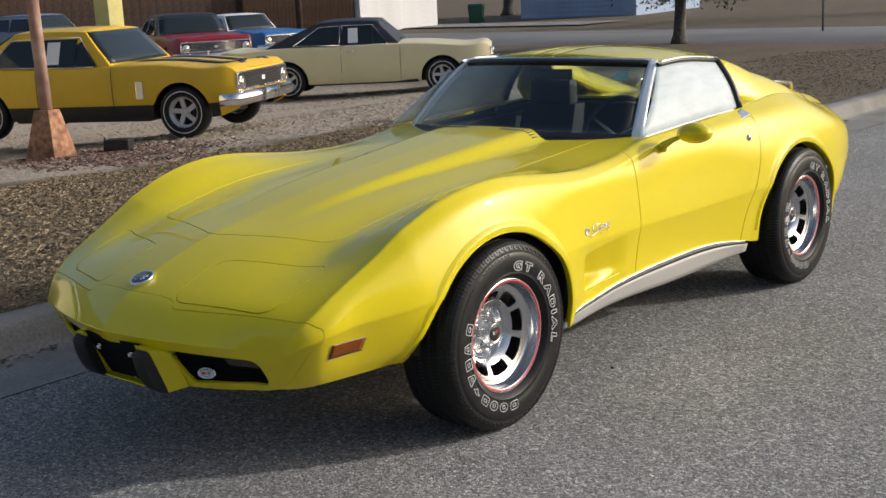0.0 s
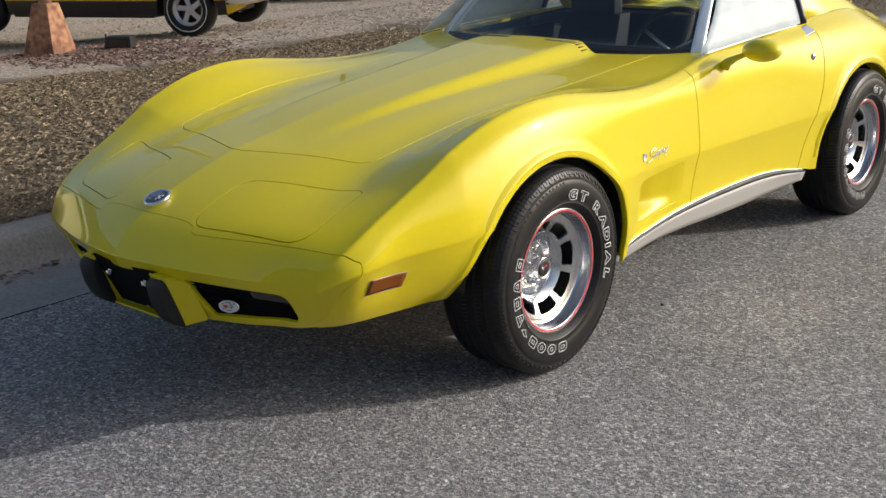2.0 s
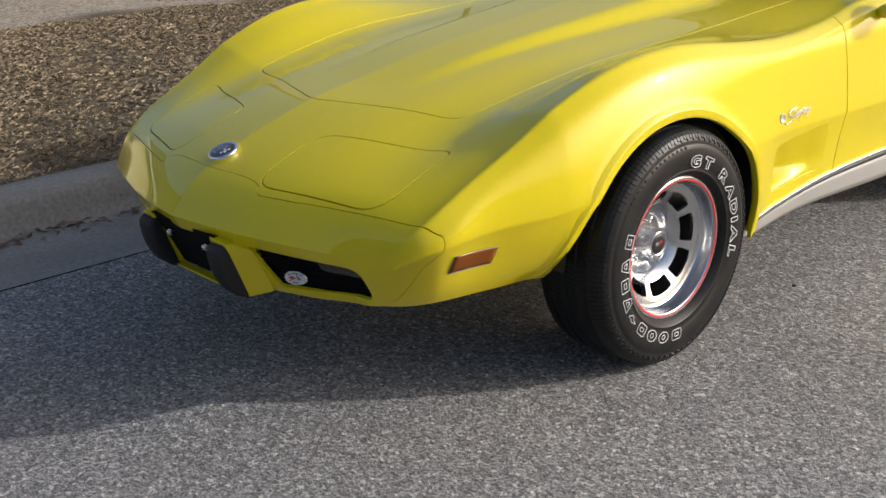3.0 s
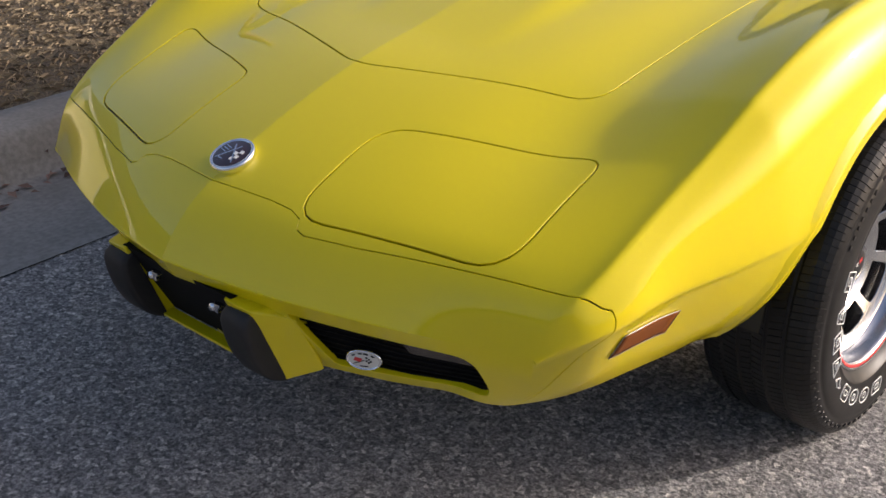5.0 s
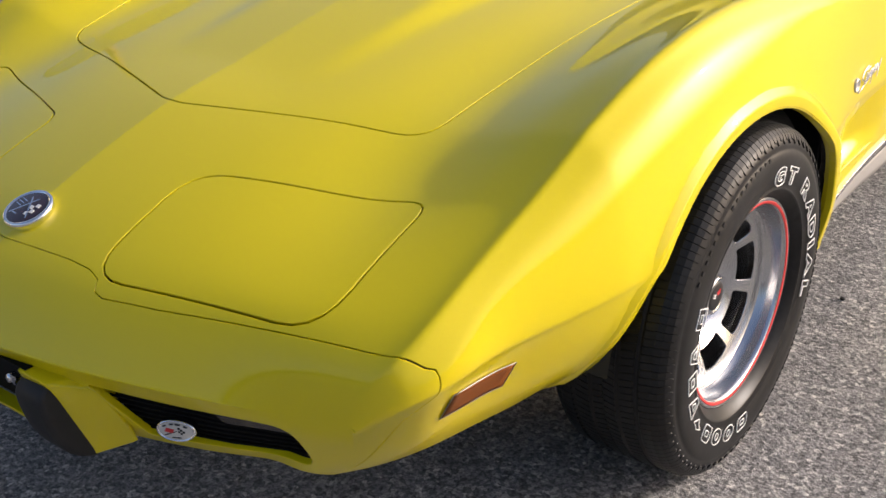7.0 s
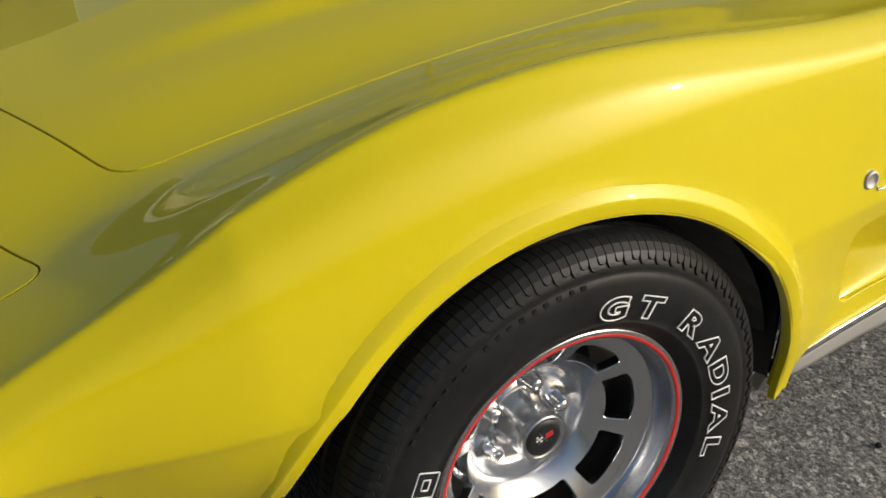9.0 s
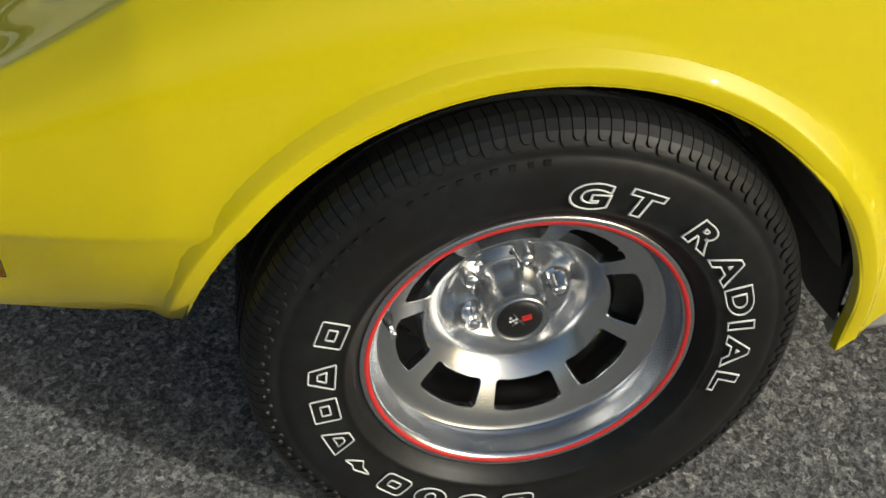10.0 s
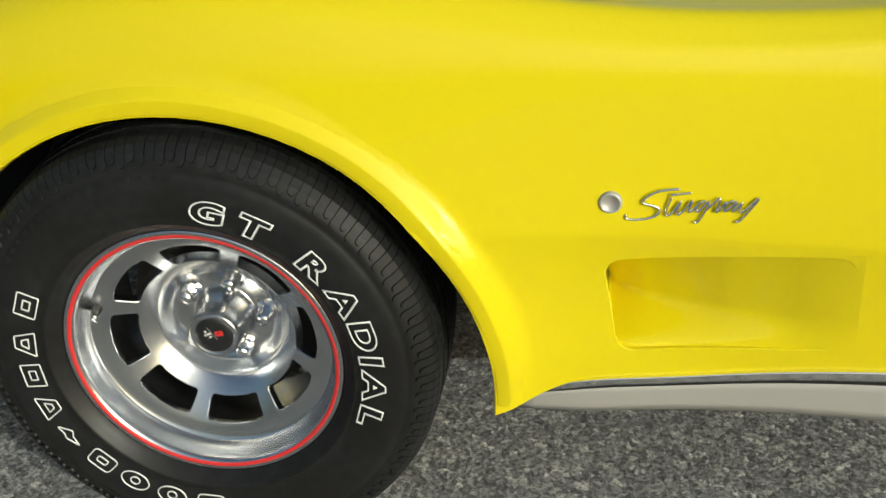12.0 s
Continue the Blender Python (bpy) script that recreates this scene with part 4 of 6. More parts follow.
def tread_mesh(s_):
    """The shoulder of the tread: blocks with rounded ends, one long, one short, parted by narrow grooves, joined into one mesh."""
    bm = bmesh.new()
    n = 74
    shoulder = ((0.3400, 0.068), (0.3388, 0.0880), (0.3342, 0.1008), (0.3258, 0.1104))
    ends = (((0.3160, 0.1158), (0.3125, 0.1173), (0.3105, 0.1180)), ((0.3215, 0.1130), (0.3182, 0.1148), (0.3165, 0.1156)))
    for k in range(2 * n):
        a = math.pi * (k + 0.5 * (s_ < 0)) / n
        prof = shoulder + ends[k % 2]
        half = (0.0192, 0.0192, 0.0192, 0.0190, 0.0176, 0.0130, 0.0060)
        top, low = [], []
        for (r, x), w in zip(prof, half):
            shift = 0.010 if x < 0.08 else 0.0
            for row, d in ((top, 0.0), (low, 0.0035)):
                for sg in (-1, 1):
                    b = a + shift + sg * w
                    row.append(bm.verts.new((s_ * (x - d * 0.8), (r - d) * math.cos(b), (r - d) * math.sin(b))))
        m = len(prof)
        for i in range(m - 1):
            bm.faces.new((top[2 * i], top[2 * i + 1], top[2 * i + 3], top[2 * i + 2]))
            bm.faces.new((top[2 * i], top[2 * i + 2], low[2 * i + 2], low[2 * i]))
            bm.faces.new((top[2 * i + 1], low[2 * i + 1], low[2 * i + 3], top[2 * i + 3]))
        bm.faces.new((top[-2], top[-1], low[-1], low[-2]))
    bmesh.ops.recalc_face_normals(bm, faces=bm.faces)
    return bm


def rib_mesh():
    """The middle ribs of the tread, cut by fine slanted sipes."""
    bm = bmesh.new()
    n = 150
    for x0, x1, r, slant in ((-0.058, -0.031, 0.3412, 0.018), (-0.022, -0.001, 0.342, -0.014), (0.001, 0.022, 0.342, 0.014), (0.031, 0.058, 0.3412, -0.018)):
        for k in range(n):
            a0, a1 = 2 * math.pi * k / n, 2 * math.pi * (k + 0.86) / n
            vs = []
            for rr in (r, r - 0.007):
                for x, a in ((x0, a0), (x1, a0 + slant), (x1, a1 + slant), (x0, a1)):
                    vs.append(bm.verts.new((x, rr * math.cos(a), rr * math.sin(a))))
            for q in ((0, 1, 2, 3), (0, 4, 5, 1), (1, 5, 6, 2), (2, 6, 7, 3), (3, 7, 4, 0)):
                bm.faces.new([vs[m] for m in q])
    bmesh.ops.recalc_face_normals(bm, faces=bm.faces)
    return bm


def rim_disc():
    """The slotted face of the wheel."""
    prof = [(0.180, 0.060), (0.176, 0.0568), (0.170, 0.0555), (0.163, 0.0535), (0.155, 0.0505), (0.146, 0.0462), (0.137, 0.0418), (0.128, 0.0368), (0.118, 0.0308), (0.110, 0.0250), (0.103, 0.0192), (0.097, 0.0135), (0.093, 0.0085), (0.090, 0.0030), (0.087, -0.0050), (0.083, -0.0130), (0.077, -0.0190), (0.068, -0.0220), (0.054, -0.0230), (0.0455, -0.0220), (0.0425, -0.0180), (0.0410, -0.0080), (0.0402, 0.010), (0.0395, 0.034), (0.0385, 0.041), (0.0365, 0.0445), (0.034, 0.0455), (0.0315, 0.0440), (0.029, 0.0425), (0.0005, 0.0425)]
    n = 160
    P = np.array([[(x, r * math.sin(2 * math.pi * k / n), r * math.cos(2 * math.pi * k / n)) for k in range(n, -1, -1)] for r, x in prof])
    if grid_normals(P)[3, 0, 0] < 0:
        P = P[:, ::-1]
    N = grid_normals(P)
    bm = grid_mesh(P, N)
    for k in range(8):
        a = radians(-7.3 + 45 * k)
        quad = []
        for r, da in ((0.1165, -0.312), (0.1165, 0.312), (0.153, 0.308), (0.153, -0.308)):
            quad.append((r * math.sin(a + da), r * math.cos(a + da)))
        arc_out = [(0.1555 * math.sin(a + d), 0.1555 * math.cos(a + d)) for d in (0.15, 0, -0.15)]
        arc_in = [(0.1175 * math.sin(a + d), 0.1175 * math.cos(a + d)) for d in (-0.16, 0, 0.16)]
        poly = rounded([quad[0], *arc_in, quad[1], quad[2], *arc_out, quad[3]], [.007, .004, .004, .004, .007, .007, .004, .004, .004, .007], 3)
        rim_part = lambda c: 0.1 < math.hypot(c.y, c.z) < 0.175
        cut(bm, poly, (1, 2), rim_part)
        take(bm, lambda c: rim_part(c) and inside(poly, c.y, c.z)).free()
    return bm


def letter_mesh(ch):
    cu = bpy.data.curves.new("letter", "FONT")
    cu.body = ch
    cu.size = 0.0415
    cu.align_x, cu.align_y = "CENTER", "CENTER"
    cu.fill_mode = "NONE"
    cu.bevel_depth = 0.0011
    cu.bevel_resolution = 1
    cu.offset = 0.0021
    ob = bpy.data.objects.new("letter", cu)
    scene.collection.objects.link(ob)
    me = bpy.data.meshes.new_from_object(ob.evaluated_get(bpy.context.evaluated_depsgraph_get()))
    bpy.data.objects.remove(ob)
    me.transform(Matrix(((1.5, 0.12, 0, 0), (0, 1, 0, 0), (0, 0, 1, 0), (0, 0, 0, 1))))
    me.materials.clear()
    me.materials.append(WHITE)
    return me


def block_mesh(outline, inner):
    """A plain outlined block that stands for one character of a maker's name."""
    me = bpy.data.meshes.new("letter_block")
    bm = bmesh.new()
    for p in (outline, inner):
        if p:
            t = bpy.data.meshes.new("outline")
            b = tube([(x, y, 0) for x, y in p], 0.0012, 6, True)
            b.to_mesh(t)
            b.free()
            bm.from_mesh(t)
            bpy.data.meshes.remove(t)
    bm.to_mesh(me)
    bm.free()
    me.materials.append(WHITE)
    return me


def largest_only(bm):
    """Drop slivers that a cut has left loose."""
    left_, groups = set(bm.faces), []
    while left_:
        todo, seen = [left_.pop()], []
        while todo:
            f = todo.pop()
            seen.append(f)
            for e in f.edges:
                for g in e.link_faces:
                    if g in left_:
                        left_.remove(g)
                        todo.append(g)
        groups.append(seen)
    groups.sort(key=len)
    bmesh.ops.delete(bm, geom=[f for q in groups[:-1] for f in q], context="FACES")


def wheel(x, y, side):
    """Wheel with its outer face along its own x."""
    barrel = [(0.185, -0.10), (0.204, -0.10), (0.2055, 0.0880), (0.2065, 0.0945), (0.2050, 0.0985), (0.2010, 0.0998), (0.1975, 0.0985), (0.1925, 0.0972), (0.1895, 0.0940), (0.1880, 0.0880), (0.1868, 0.0780), (0.1845, 0.0690), (0.1815, 0.0625), (0.1795, 0.0595), (0.178, 0.03), (0.180, -0.09), (0.185, -0.10)]
    w = part("wheel", lathe(barrel, 96), ALLOY, car, "slotted aluminium wheel with raised white lettering")
    w.matrix_world = pose(x, y, 0.347, 0, 0, 0 if side > 0 else 180)
    bm = tyre_mesh()
    part("tyre", bm, RUBBER, w)
    tagged(part("tread_ribs", rib_mesh(), RUBBER, w), kind="stuff")
    part("tread", tread_mesh(1), RUBBER, w)
    part("tread", tread_mesh(-1), RUBBER, w)
    disc = rim_disc()
    bmesh.ops.remove_doubles(disc, verts=disc.verts, dist=0.0006)
    largest_only(disc)
    d = panel("wheel_face", disc, ALLOY, w, depth=0.014)
    part("brake_drum", lathe([(0.0001, -0.045), (0.14, -0.045), (0.152, -0.052), (0.155, -0.09)], 40), DRUM, w)
    part("red_stripe", lathe([(0.1922, 0.0968), (0.1928, 0.0979), (0.1955, 0.0986), (0.1978, 0.0992), (0.1984, 0.0984)], 120), RED, w)
    cap = part("centre_cap", lathe([(0.0001, 0.0450), (0.020, 0.0448), (0.0275, 0.0442), (0.0290, 0.0425)], 40), BLACK, w)
    # crossed pennants: a red one and a chequered one on thin staffs
    marks = [(RED, 0.0085, 0.0050, 0.0062, 0.0042, 0.25), (CHROME, 0.0015, 0.0015, 0.0135, 0.0005, 0.62), (CHROME, -0.002, 0.004, 0.0120, 0.0005, -0.95)]
    marks += [(WHITE, -0.012 + 0.0036 * a, 0.0005 + 0.0030 * b - 0.0012 * a, 0.0017, 0.0014, -0.3) for a in range(3) for b in range(3) if (a + b) % 2 == 0]
    for mat, py, pz, hw, hh, turn in marks:
        bm = bmesh.new()
        box(bm, (0.0440, -hw, -hh), (0.0456, hw, hh))
        bm.transform(Matrix.Translation((0, py, pz)) @ Matrix.Rotation(turn, 4, "X"))
        part("cap_mark", bm, mat, cap)
    nut = lathe([(0.0001, 0.030), (0.007, 0.0295), (0.0105, 0.026), (0.012, 0.018), (0.0135, 0.012), (0.0135, 0.001), (0.019, 0.001), (0.021, -0.004)], 14)
    nut_me = bpy.data.meshes.new("lug_nut")
    nut.to_mesh(nut_me)
    nut.free()
    nut_me.materials.append(CHROME)
    for k in range(5):
        a = radians(14 + 72 * k)
        ob = new("lug_nut", nut_me)
        ob.parent = w
        ob.location = (-0.0235, 0.0625 * math.sin(a), 0.0625 * math.cos(a))
    a = radians(-76)
    p = Vector((0.0545, 0.172 * math.sin(a), 0.172 * math.cos(a)))
    part("valve_stem", tube([p - Vector((0.012, 0, 0)), p + Vector((0.004, 0.001, -0.001)), p + Vector((0.016, 0.003, -0.003))], [0.0085, 0.0075, 0.0042], 12), BLACK, w)
    part("valve_cap", tube([p + Vector((0.0155, 0.003, -0.003)), p + Vector((0.031, 0.006, -0.006))], 0.0045, 10), CHROME, w)
    for k in range(16):
        a = radians(-58 + 3.6 * k + (3 if k > 6 else 0))
        bm = bmesh.new()
        box(bm, (0.1275, -0.0045 + 0.001 * (k % 3), -0.0055), (0.1302, 0.0045, 0.0055), 0.001)
        bm.transform(Matrix.Rotation(-a, 4, "X") @ Matrix.Translation((-0.0089, 0, 0.2915)))
        part("moulded_mark", bm, RUBBER, w)
    spots = [("G", 10), ("T", 24), ("R", 45), ("A", 60), ("D", 73.2), ("I", 82.6), ("A", 92.6), ("L", 104.2)]
    spots += [("tall", 181.4), ("oval", 195.6), ("oval", 209.2), ("round", 222.3), ("wing", 236.2), ("funnel", 248.7), ("square", 261.8), ("wedge", 274.6), ("square", 289.8)]
    for ch, deg in spots:
        me = glyphs[ch]
        ob = new("letter" if len(ch) == 1 else "letter_block", me)
        ob.parent = w
        a = radians(deg)
        out = Vector((0, math.sin(a), math.cos(a)))
        n = Vector((1, 0, 0))
        right = n.cross(out) * -1
        m = Matrix((right, out, n)).transposed().to_4x4()
        m.translation = Vector((0.1238, 0.2500 * math.sin(a), 0.2500 * math.cos(a)))
        ob.matrix_local = m
    return w


glyphs = {c: letter_mesh(c) for c in "GTRADIL"}
BLOCKS = {"tall": (0.021, 0.021, 0.0155, 0.009), "square": (0.0185, 0.0185, 0.0155, 0.002), "round": (0.0205, 0.0195, 0.0155, 0.008), "wedge": (0.020, 0.010, 0.0155, 0.002), "funnel": (0.008, 0.0205, 0.0155, 0.002)}
for nm, (low_w, top_w, hh, rad) in BLOCKS.items():
    shape = [(-low_w, -hh), (low_w, -hh), (top_w, hh), (-top_w, hh)]
    glyphs[nm] = block_mesh(rounded(shape, rad, 3), rounded([(x * 0.42, y * 0.34) for x, y in shape], rad * 0.4, 2))
ring_ = [(math.cos(k * math.pi / 12), math.sin(k * math.pi / 12)) for k in range(24)]
glyphs["oval"] = block_mesh([(0.022 * x, 0.0160 * y) for x, y in ring_], [(0.007 * x, 0.0068 * y) for x, y in ring_])
glyphs["wing"] = block_mesh(rounded([(-0.022, 0.004), (-0.004, 0.0015), (0.004, -0.006), (0.022, 0.010), (0.006, 0.009), (0.0, 0.013)], 0.003, 2), None)
for y, x in ((0.001, 0.757), (2.44, 0.765)):
    wheel(x, y, 1)
    wheel(-x, y, -1)
# wheel wells and floor
for y in (ARCH_F[0], ARCH_R[0]):
    def well():
        bm = bmesh.new()
        n = 24
        a = [bm.verts.new((0.80, y + 0.415 * math.cos(0.17 + k * (math.pi - 0.34) / n), 0.30 + 0.415 * math.sin(0.17 + k * (math.pi - 0.34) / n))) for k in range(n + 1)]
        b = [bm.verts.new((0.48, v.co.y, v.co.z)) for v in a]
        for k in range(n):
            bm.faces.new((a[k], b[k], b[k + 1], a[k + 1]))
        bm.faces.new(b)
        return bm
    pair("wheel_well", well, BLACK, car)
bm = bmesh.new()
box(bm, (-0.64, 0.5, 0.20), (0.64, 1.98, 0.30), 0.02)
box(bm, (-0.46, -0.70, 0.34), (0.46, 0.5, 0.45), 0.02)
box(bm, (-0.46, 1.98, 0.22), (0.46, 3.2, 0.45), 0.02)
part("underbody", bm, BLACK, car)
pair("splash_guard", lambda: bevelled(hull(bmesh.new(), [(0.82, 0.415, 0.30), (0.72, 0.425, 0.27), (0.82, 0.40, 0.60), (0.6, 0.42, 0.60), (0.6, 0.44, 0.27), (0.82, 0.43, 0.60)]), 0.004), BLACK, car)


# ---- cabin ----
def ws(u, t, lift=0.0):
    """The windscreen's surface: u across -1..1, t from its base to the header."""
    b = Vector((0.645 * u, 1.03 + 0.19 * u * u, 0.905 - 0.02 * u * u))
    h = Vector((0.535 * u, 1.43 + 0.12 * u * u, 1.202 - 0.018 * u * u))
    p = b + (h - b) * t
    p.z += 0.022 * math.sin(math.pi * t) + lift
    p.y -= lift * 0.6
    return p


def ws_grid(us, ts, lift=0.0):
    return np.array([[ws(u, t, lift) for u in us] for t in ts])


TINT = bpy.data.materials.new("tinted_glass")
TINT.use_nodes = True
nt = TINT.node_tree
nt.nodes.clear()
o_ = nt.nodes.new("ShaderNodeOutputMaterial")
mx = nt.nodes.new("ShaderNodeMixShader")
tr = nt.nodes.new("ShaderNodeBsdfTransparent")
gl = nt.nodes.new("ShaderNodeBsdfGlossy")
lw = nt.nodes.new("ShaderNodeLayerWeight")
lw.inputs[0].default_value = 0.5
pw = nt.nodes.new("ShaderNodeMath")
pw.operation = "POWER"
pw.inputs[1].default_value = 4.5
fr = nt.nodes.new("ShaderNodeMath")
fr.operation = "MULTIPLY_ADD"
fr.inputs[1].default_value = 0.9
fr.inputs[2].default_value = 0.05
nt.links.new(lw.outputs["Facing"], pw.inputs[0])
nt.links.new(pw.outputs[0], fr.inputs[0])
tr.inputs[0].default_value = (0.82, 0.86, 0.84, 1)
gl.inputs["Roughness"].default_value = 0.01
nt.links.new(fr.outputs[0], mx.inputs[0])
nt.links.new(tr.outputs[0], mx.inputs[1])
nt.links.new(gl.outputs[0], mx.inputs[2])
nt.links.new(mx.outputs[0], o_.inputs[0])

def pale_sky_glass(name, amount):
    m = TINT.copy()
    m.name = name
    t = m.node_tree
    out = [n for n in t.nodes if n.type == "OUTPUT_MATERIAL"][0]
    last = out.inputs[0].links[0].from_socket
    # pale blue diffuse layer: the sky's reflection painted into the glass, unevenly
    d = t.nodes.new("ShaderNodeBsdfDiffuse")
    d.inputs[0].default_value = (0.74, 0.80, 0.82, 1)
    nz = t.nodes.new("ShaderNodeTexNoise")
    nz.inputs["Scale"].default_value = 7.0
    mr = t.nodes.new("ShaderNodeMapRange")
    mr.inputs["To Min"].default_value = amount * 0.75
    mr.inputs["To Max"].default_value = amount * 1.25
    mix = t.nodes.new("ShaderNodeMixShader")
    t.links.new(nz.outputs["Fac"], mr.inputs["Value"])
    t.links.new(mr.outputs[0], mix.inputs[0])
    t.links.new(last, mix.inputs[1])
    t.links.new(d.outputs[0], mix.inputs[2])
    t.links.new(mix.outputs[0], out.inputs[0])
    return m


SKY_GLASS = pale_sky_glass("pale_sky_glass", 0.6)
part("windscreen", surface(ws_grid(np.linspace(-0.97, 0.97, 24), np.linspace(0.02, 0.96, 10)), 0.005), TINT, car).visible_shadow = False
TRIM = node_mat("black_rubber_trim", (0.01, 0.01, 0.011), 0.4)
part("windscreen_seal", surface(ws_grid(np.linspace(-1, 1, 24), np.linspace(0.935, 1.0, 3), 0.004), 0.02), TRIM, car)
part("cowl", surface(ws_grid(np.linspace(-1, 1, 24), np.linspace(-0.10, 0.03, 3), 0.001), 0.02), TRIM, car)
part("header_trim", surface(ws_grid(np.linspace(-1, 1, 24), np.linspace(0.995, 1.025, 3), 0.006), 0.01), CHROME, car)
BRIGHT = node_mat("bright_metal", (0.84, 0.86, 0.89), 0.28, 0.4)
pair("windscreen_pillar", lambda: surface(ws_grid(np.linspace(0.975, 1.04, 4), np.linspace(-0.02, 1.02, 10), 0.006), 0.03), BRIGHT, car, "polished bright windscreen pillar")


def roof_z(x, y):
    return 1.238 - 0.052 * (abs(x) / 0.5) ** 2.2 - 0.055 * ((y - 1.75) / 0.42) ** 2 * (0.6 if y < 1.75 else 0.5)


def roof_grid(x0, x1, y0, y1, n=14, m=12):
    P = np.zeros((m, n, 3))
    for j, a in enumerate(np.linspace(0, 1, m)):
        for i, x in enumerate(np.linspace(x0, x1, n)):
            ys = y0 + 0.12 * (x / 0.535) ** 2 * (1 if y0 < 1.5 else 0)
            y = ys + (y1 - ys) * a
            P[j, i] = (x, y, roof_z(x, y))
    return P


pair("roof_panel", lambda: surface(roof_grid(0.062, 0.56, 1.445, 2.02), 0.025), YELLOW, car)
part("roof_bar", surface(roof_grid(-0.058, 0.058, 1.445, 2.05, 6), 0.025), YELLOW, car)
part("roof_bow", surface(roof_grid(-0.575, 0.575, 2.024, 2.17, 24, 6), 0.025), YELLOW, car)


def sail():
    """The rear roof pillar that falls from the roof to the tail."""
    P = np.zeros((20, 9, 3))
    for j, a in enumerate(np.linspace(0, 1, 20)):
        y = 2.05 + 0.95 * a
        top_z = float(np.interp(y, [2.05, 2.10, 2.28, 2.42, 2.57, 2.80, 3.0], [1.185, 1.168, 1.128, 1.078, 1.040, 0.972, 0.915]))
        top_x = 0.52 + 0.02 * a
        low_x = float(np.interp(a, [0, 0.3, 0.7, 1], [0.615, 0.70, 0.70, 0.64]))
        low_z = min(float(np.interp(a, [0, 0.1, 0.25, 0.7, 1], [1.00, 0.93, 0.905, 0.90, 0.86])), top_z - 0.02)
        for i, f in enumerate(np.linspace(0, 1, 9)):
            if f < 0.35:
                g = f / 0.35
                P[j, i] = (0.36 + (top_x - 0.36) * g, y, top_z - 0.03 * (1 - g) ** 2 - (0.0 if g > 0 else 0.08))
            else:
                g = (f - 0.35) / 0.65
                P[j, i] = (top_x + (low_x - top_x) * (g ** 0.8), y, top_z + (low_z - top_z) * g ** 1.6)
    return surface(P, 0.02)


pair("roof_pillar", sail, YELLOW, car)
part("rear_window", surface(np.array([[(x, 2.33 + 0.10 * (1 - a), 0.90 + 0.25 * a) for x in np.linspace(-0.42, 0.42, 8)] for a in np.linspace(0, 1, 5)]), 0.004), TINT, car).visible_shadow = False


def pane():
    low = [(0.712, 1.13, 0.895), (0.708, 1.6, 0.915), (0.70, 2.04, 0.925)]
    high = [(0.565, 1.53, 1.165), (0.575, 1.75, 1.172), (0.572, 2.06, 1.145)]
    P = np.zeros((8, 14, 3))
    for j, a in enumerate(np.linspace(0, 1, 8)):
        for i, f in enumerate(np.linspace(0, 2, 14)):
            q = [spline([(k, p[c]) for k, p in enumerate(low)], f) * (1 - a) + spline([(k, p[c]) for k, p in enumerate(high)], f) * a for c in range(3)]
            q[0] += 0.018 * math.sin(math.pi * a)
            P[j, i] = q
    return P


for s_ in (1, -1):
    bm = surface(pane()[::-1], 0.004)
    if s_ < 0:
        flipped(bm)
    ob = part("side_window", bm, SKY_GLASS, car, "side window bright with reflected sky")
    ob.visible_shadow = False
Pn = pane()
pair("window_seal", lambda: tube([Pn[-1, k] + np.array((0.004, 0, 0.004)) for k in range(14)], 0.011, 8), TRIM, car)
pair("drip_rail", lambda: tube([Pn[-1, k] + np.array((0.012, 0, 0.016)) for k in range(14)], 0.006, 8), CHROME, car)
pair("rear_seal", lambda: tube([Pn[k, -1] + np.array((0.004, 0.012, 0)) for k in range(8)], 0.019, 8), TRIM, car)
pair("belt_trim", lambda: tube([Pn[0, k] + np.array((0.006, 0, 0.0)) for k in range(14)], 0.005, 8), CHROME, car)

# door fittings
for s_, d in zip((1, -1), doors):
    def own(bm):
        return bm if s_ > 0 else flipped(bm)
    part("handle_plate", own(bevelled(hull(bmesh.new(), [(0.722, 1.93, 0.905), (0.722, 2.045, 0.925), (0.768, 1.93, 0.882), (0.768, 2.05, 0.898), (0.72, 1.94, 0.85), (0.75, 2.03, 0.84)]), 0.004)), CHROME, d)
    lk = part("door_lock", lathe([(0.0001, 0.006), (0.010, 0.006), (0.015, 0.003), (0.016, -0.02)], 20), CHROME, d)
    lk.matrix_world = pose(s_ * side_x(1.95, 0.80), 1.95, 0.80, 0, 0, 0 if s_ > 0 else 180)

# the mirror on the driver's door
bm = bmesh.new()
bmesh.ops.create_uvsphere(bm, u_segments=28, v_segments=16, radius=1)
for v in bm.verts:
    x, y, z = v.co
    y = max(y, -2) if y < 0 else min(y, 0.45)
    v.co = (0.905 + x * 0.078, 1.258 + y * 0.060, 0.912 + z * 0.044)
for f in bm.faces:
    f.smooth = True
mirror = part("door_mirror", bm, YELLOW, car)
part("mirror_stalk", tube([(0.772, 1.215, 0.845), (0.785, 1.216, 0.862), (0.815, 1.222, 0.880), (0.850, 1.238, 0.897), (0.885, 1.25, 0.905)], [0.024, 0.018, 0.012, 0.010, 0.014], 12), YELLOW, mirror)
bm = lathe([(0.0001, 0.001), (0.9, 0.0)], 24)
for v in bm.verts:
    v.co = (0.905 + v.co.y * 0.073, 1.2865 + v.co.x, 0.912 + v.co.z * 0.040)
part("mirror_glass", bm, CHROME, mirror)

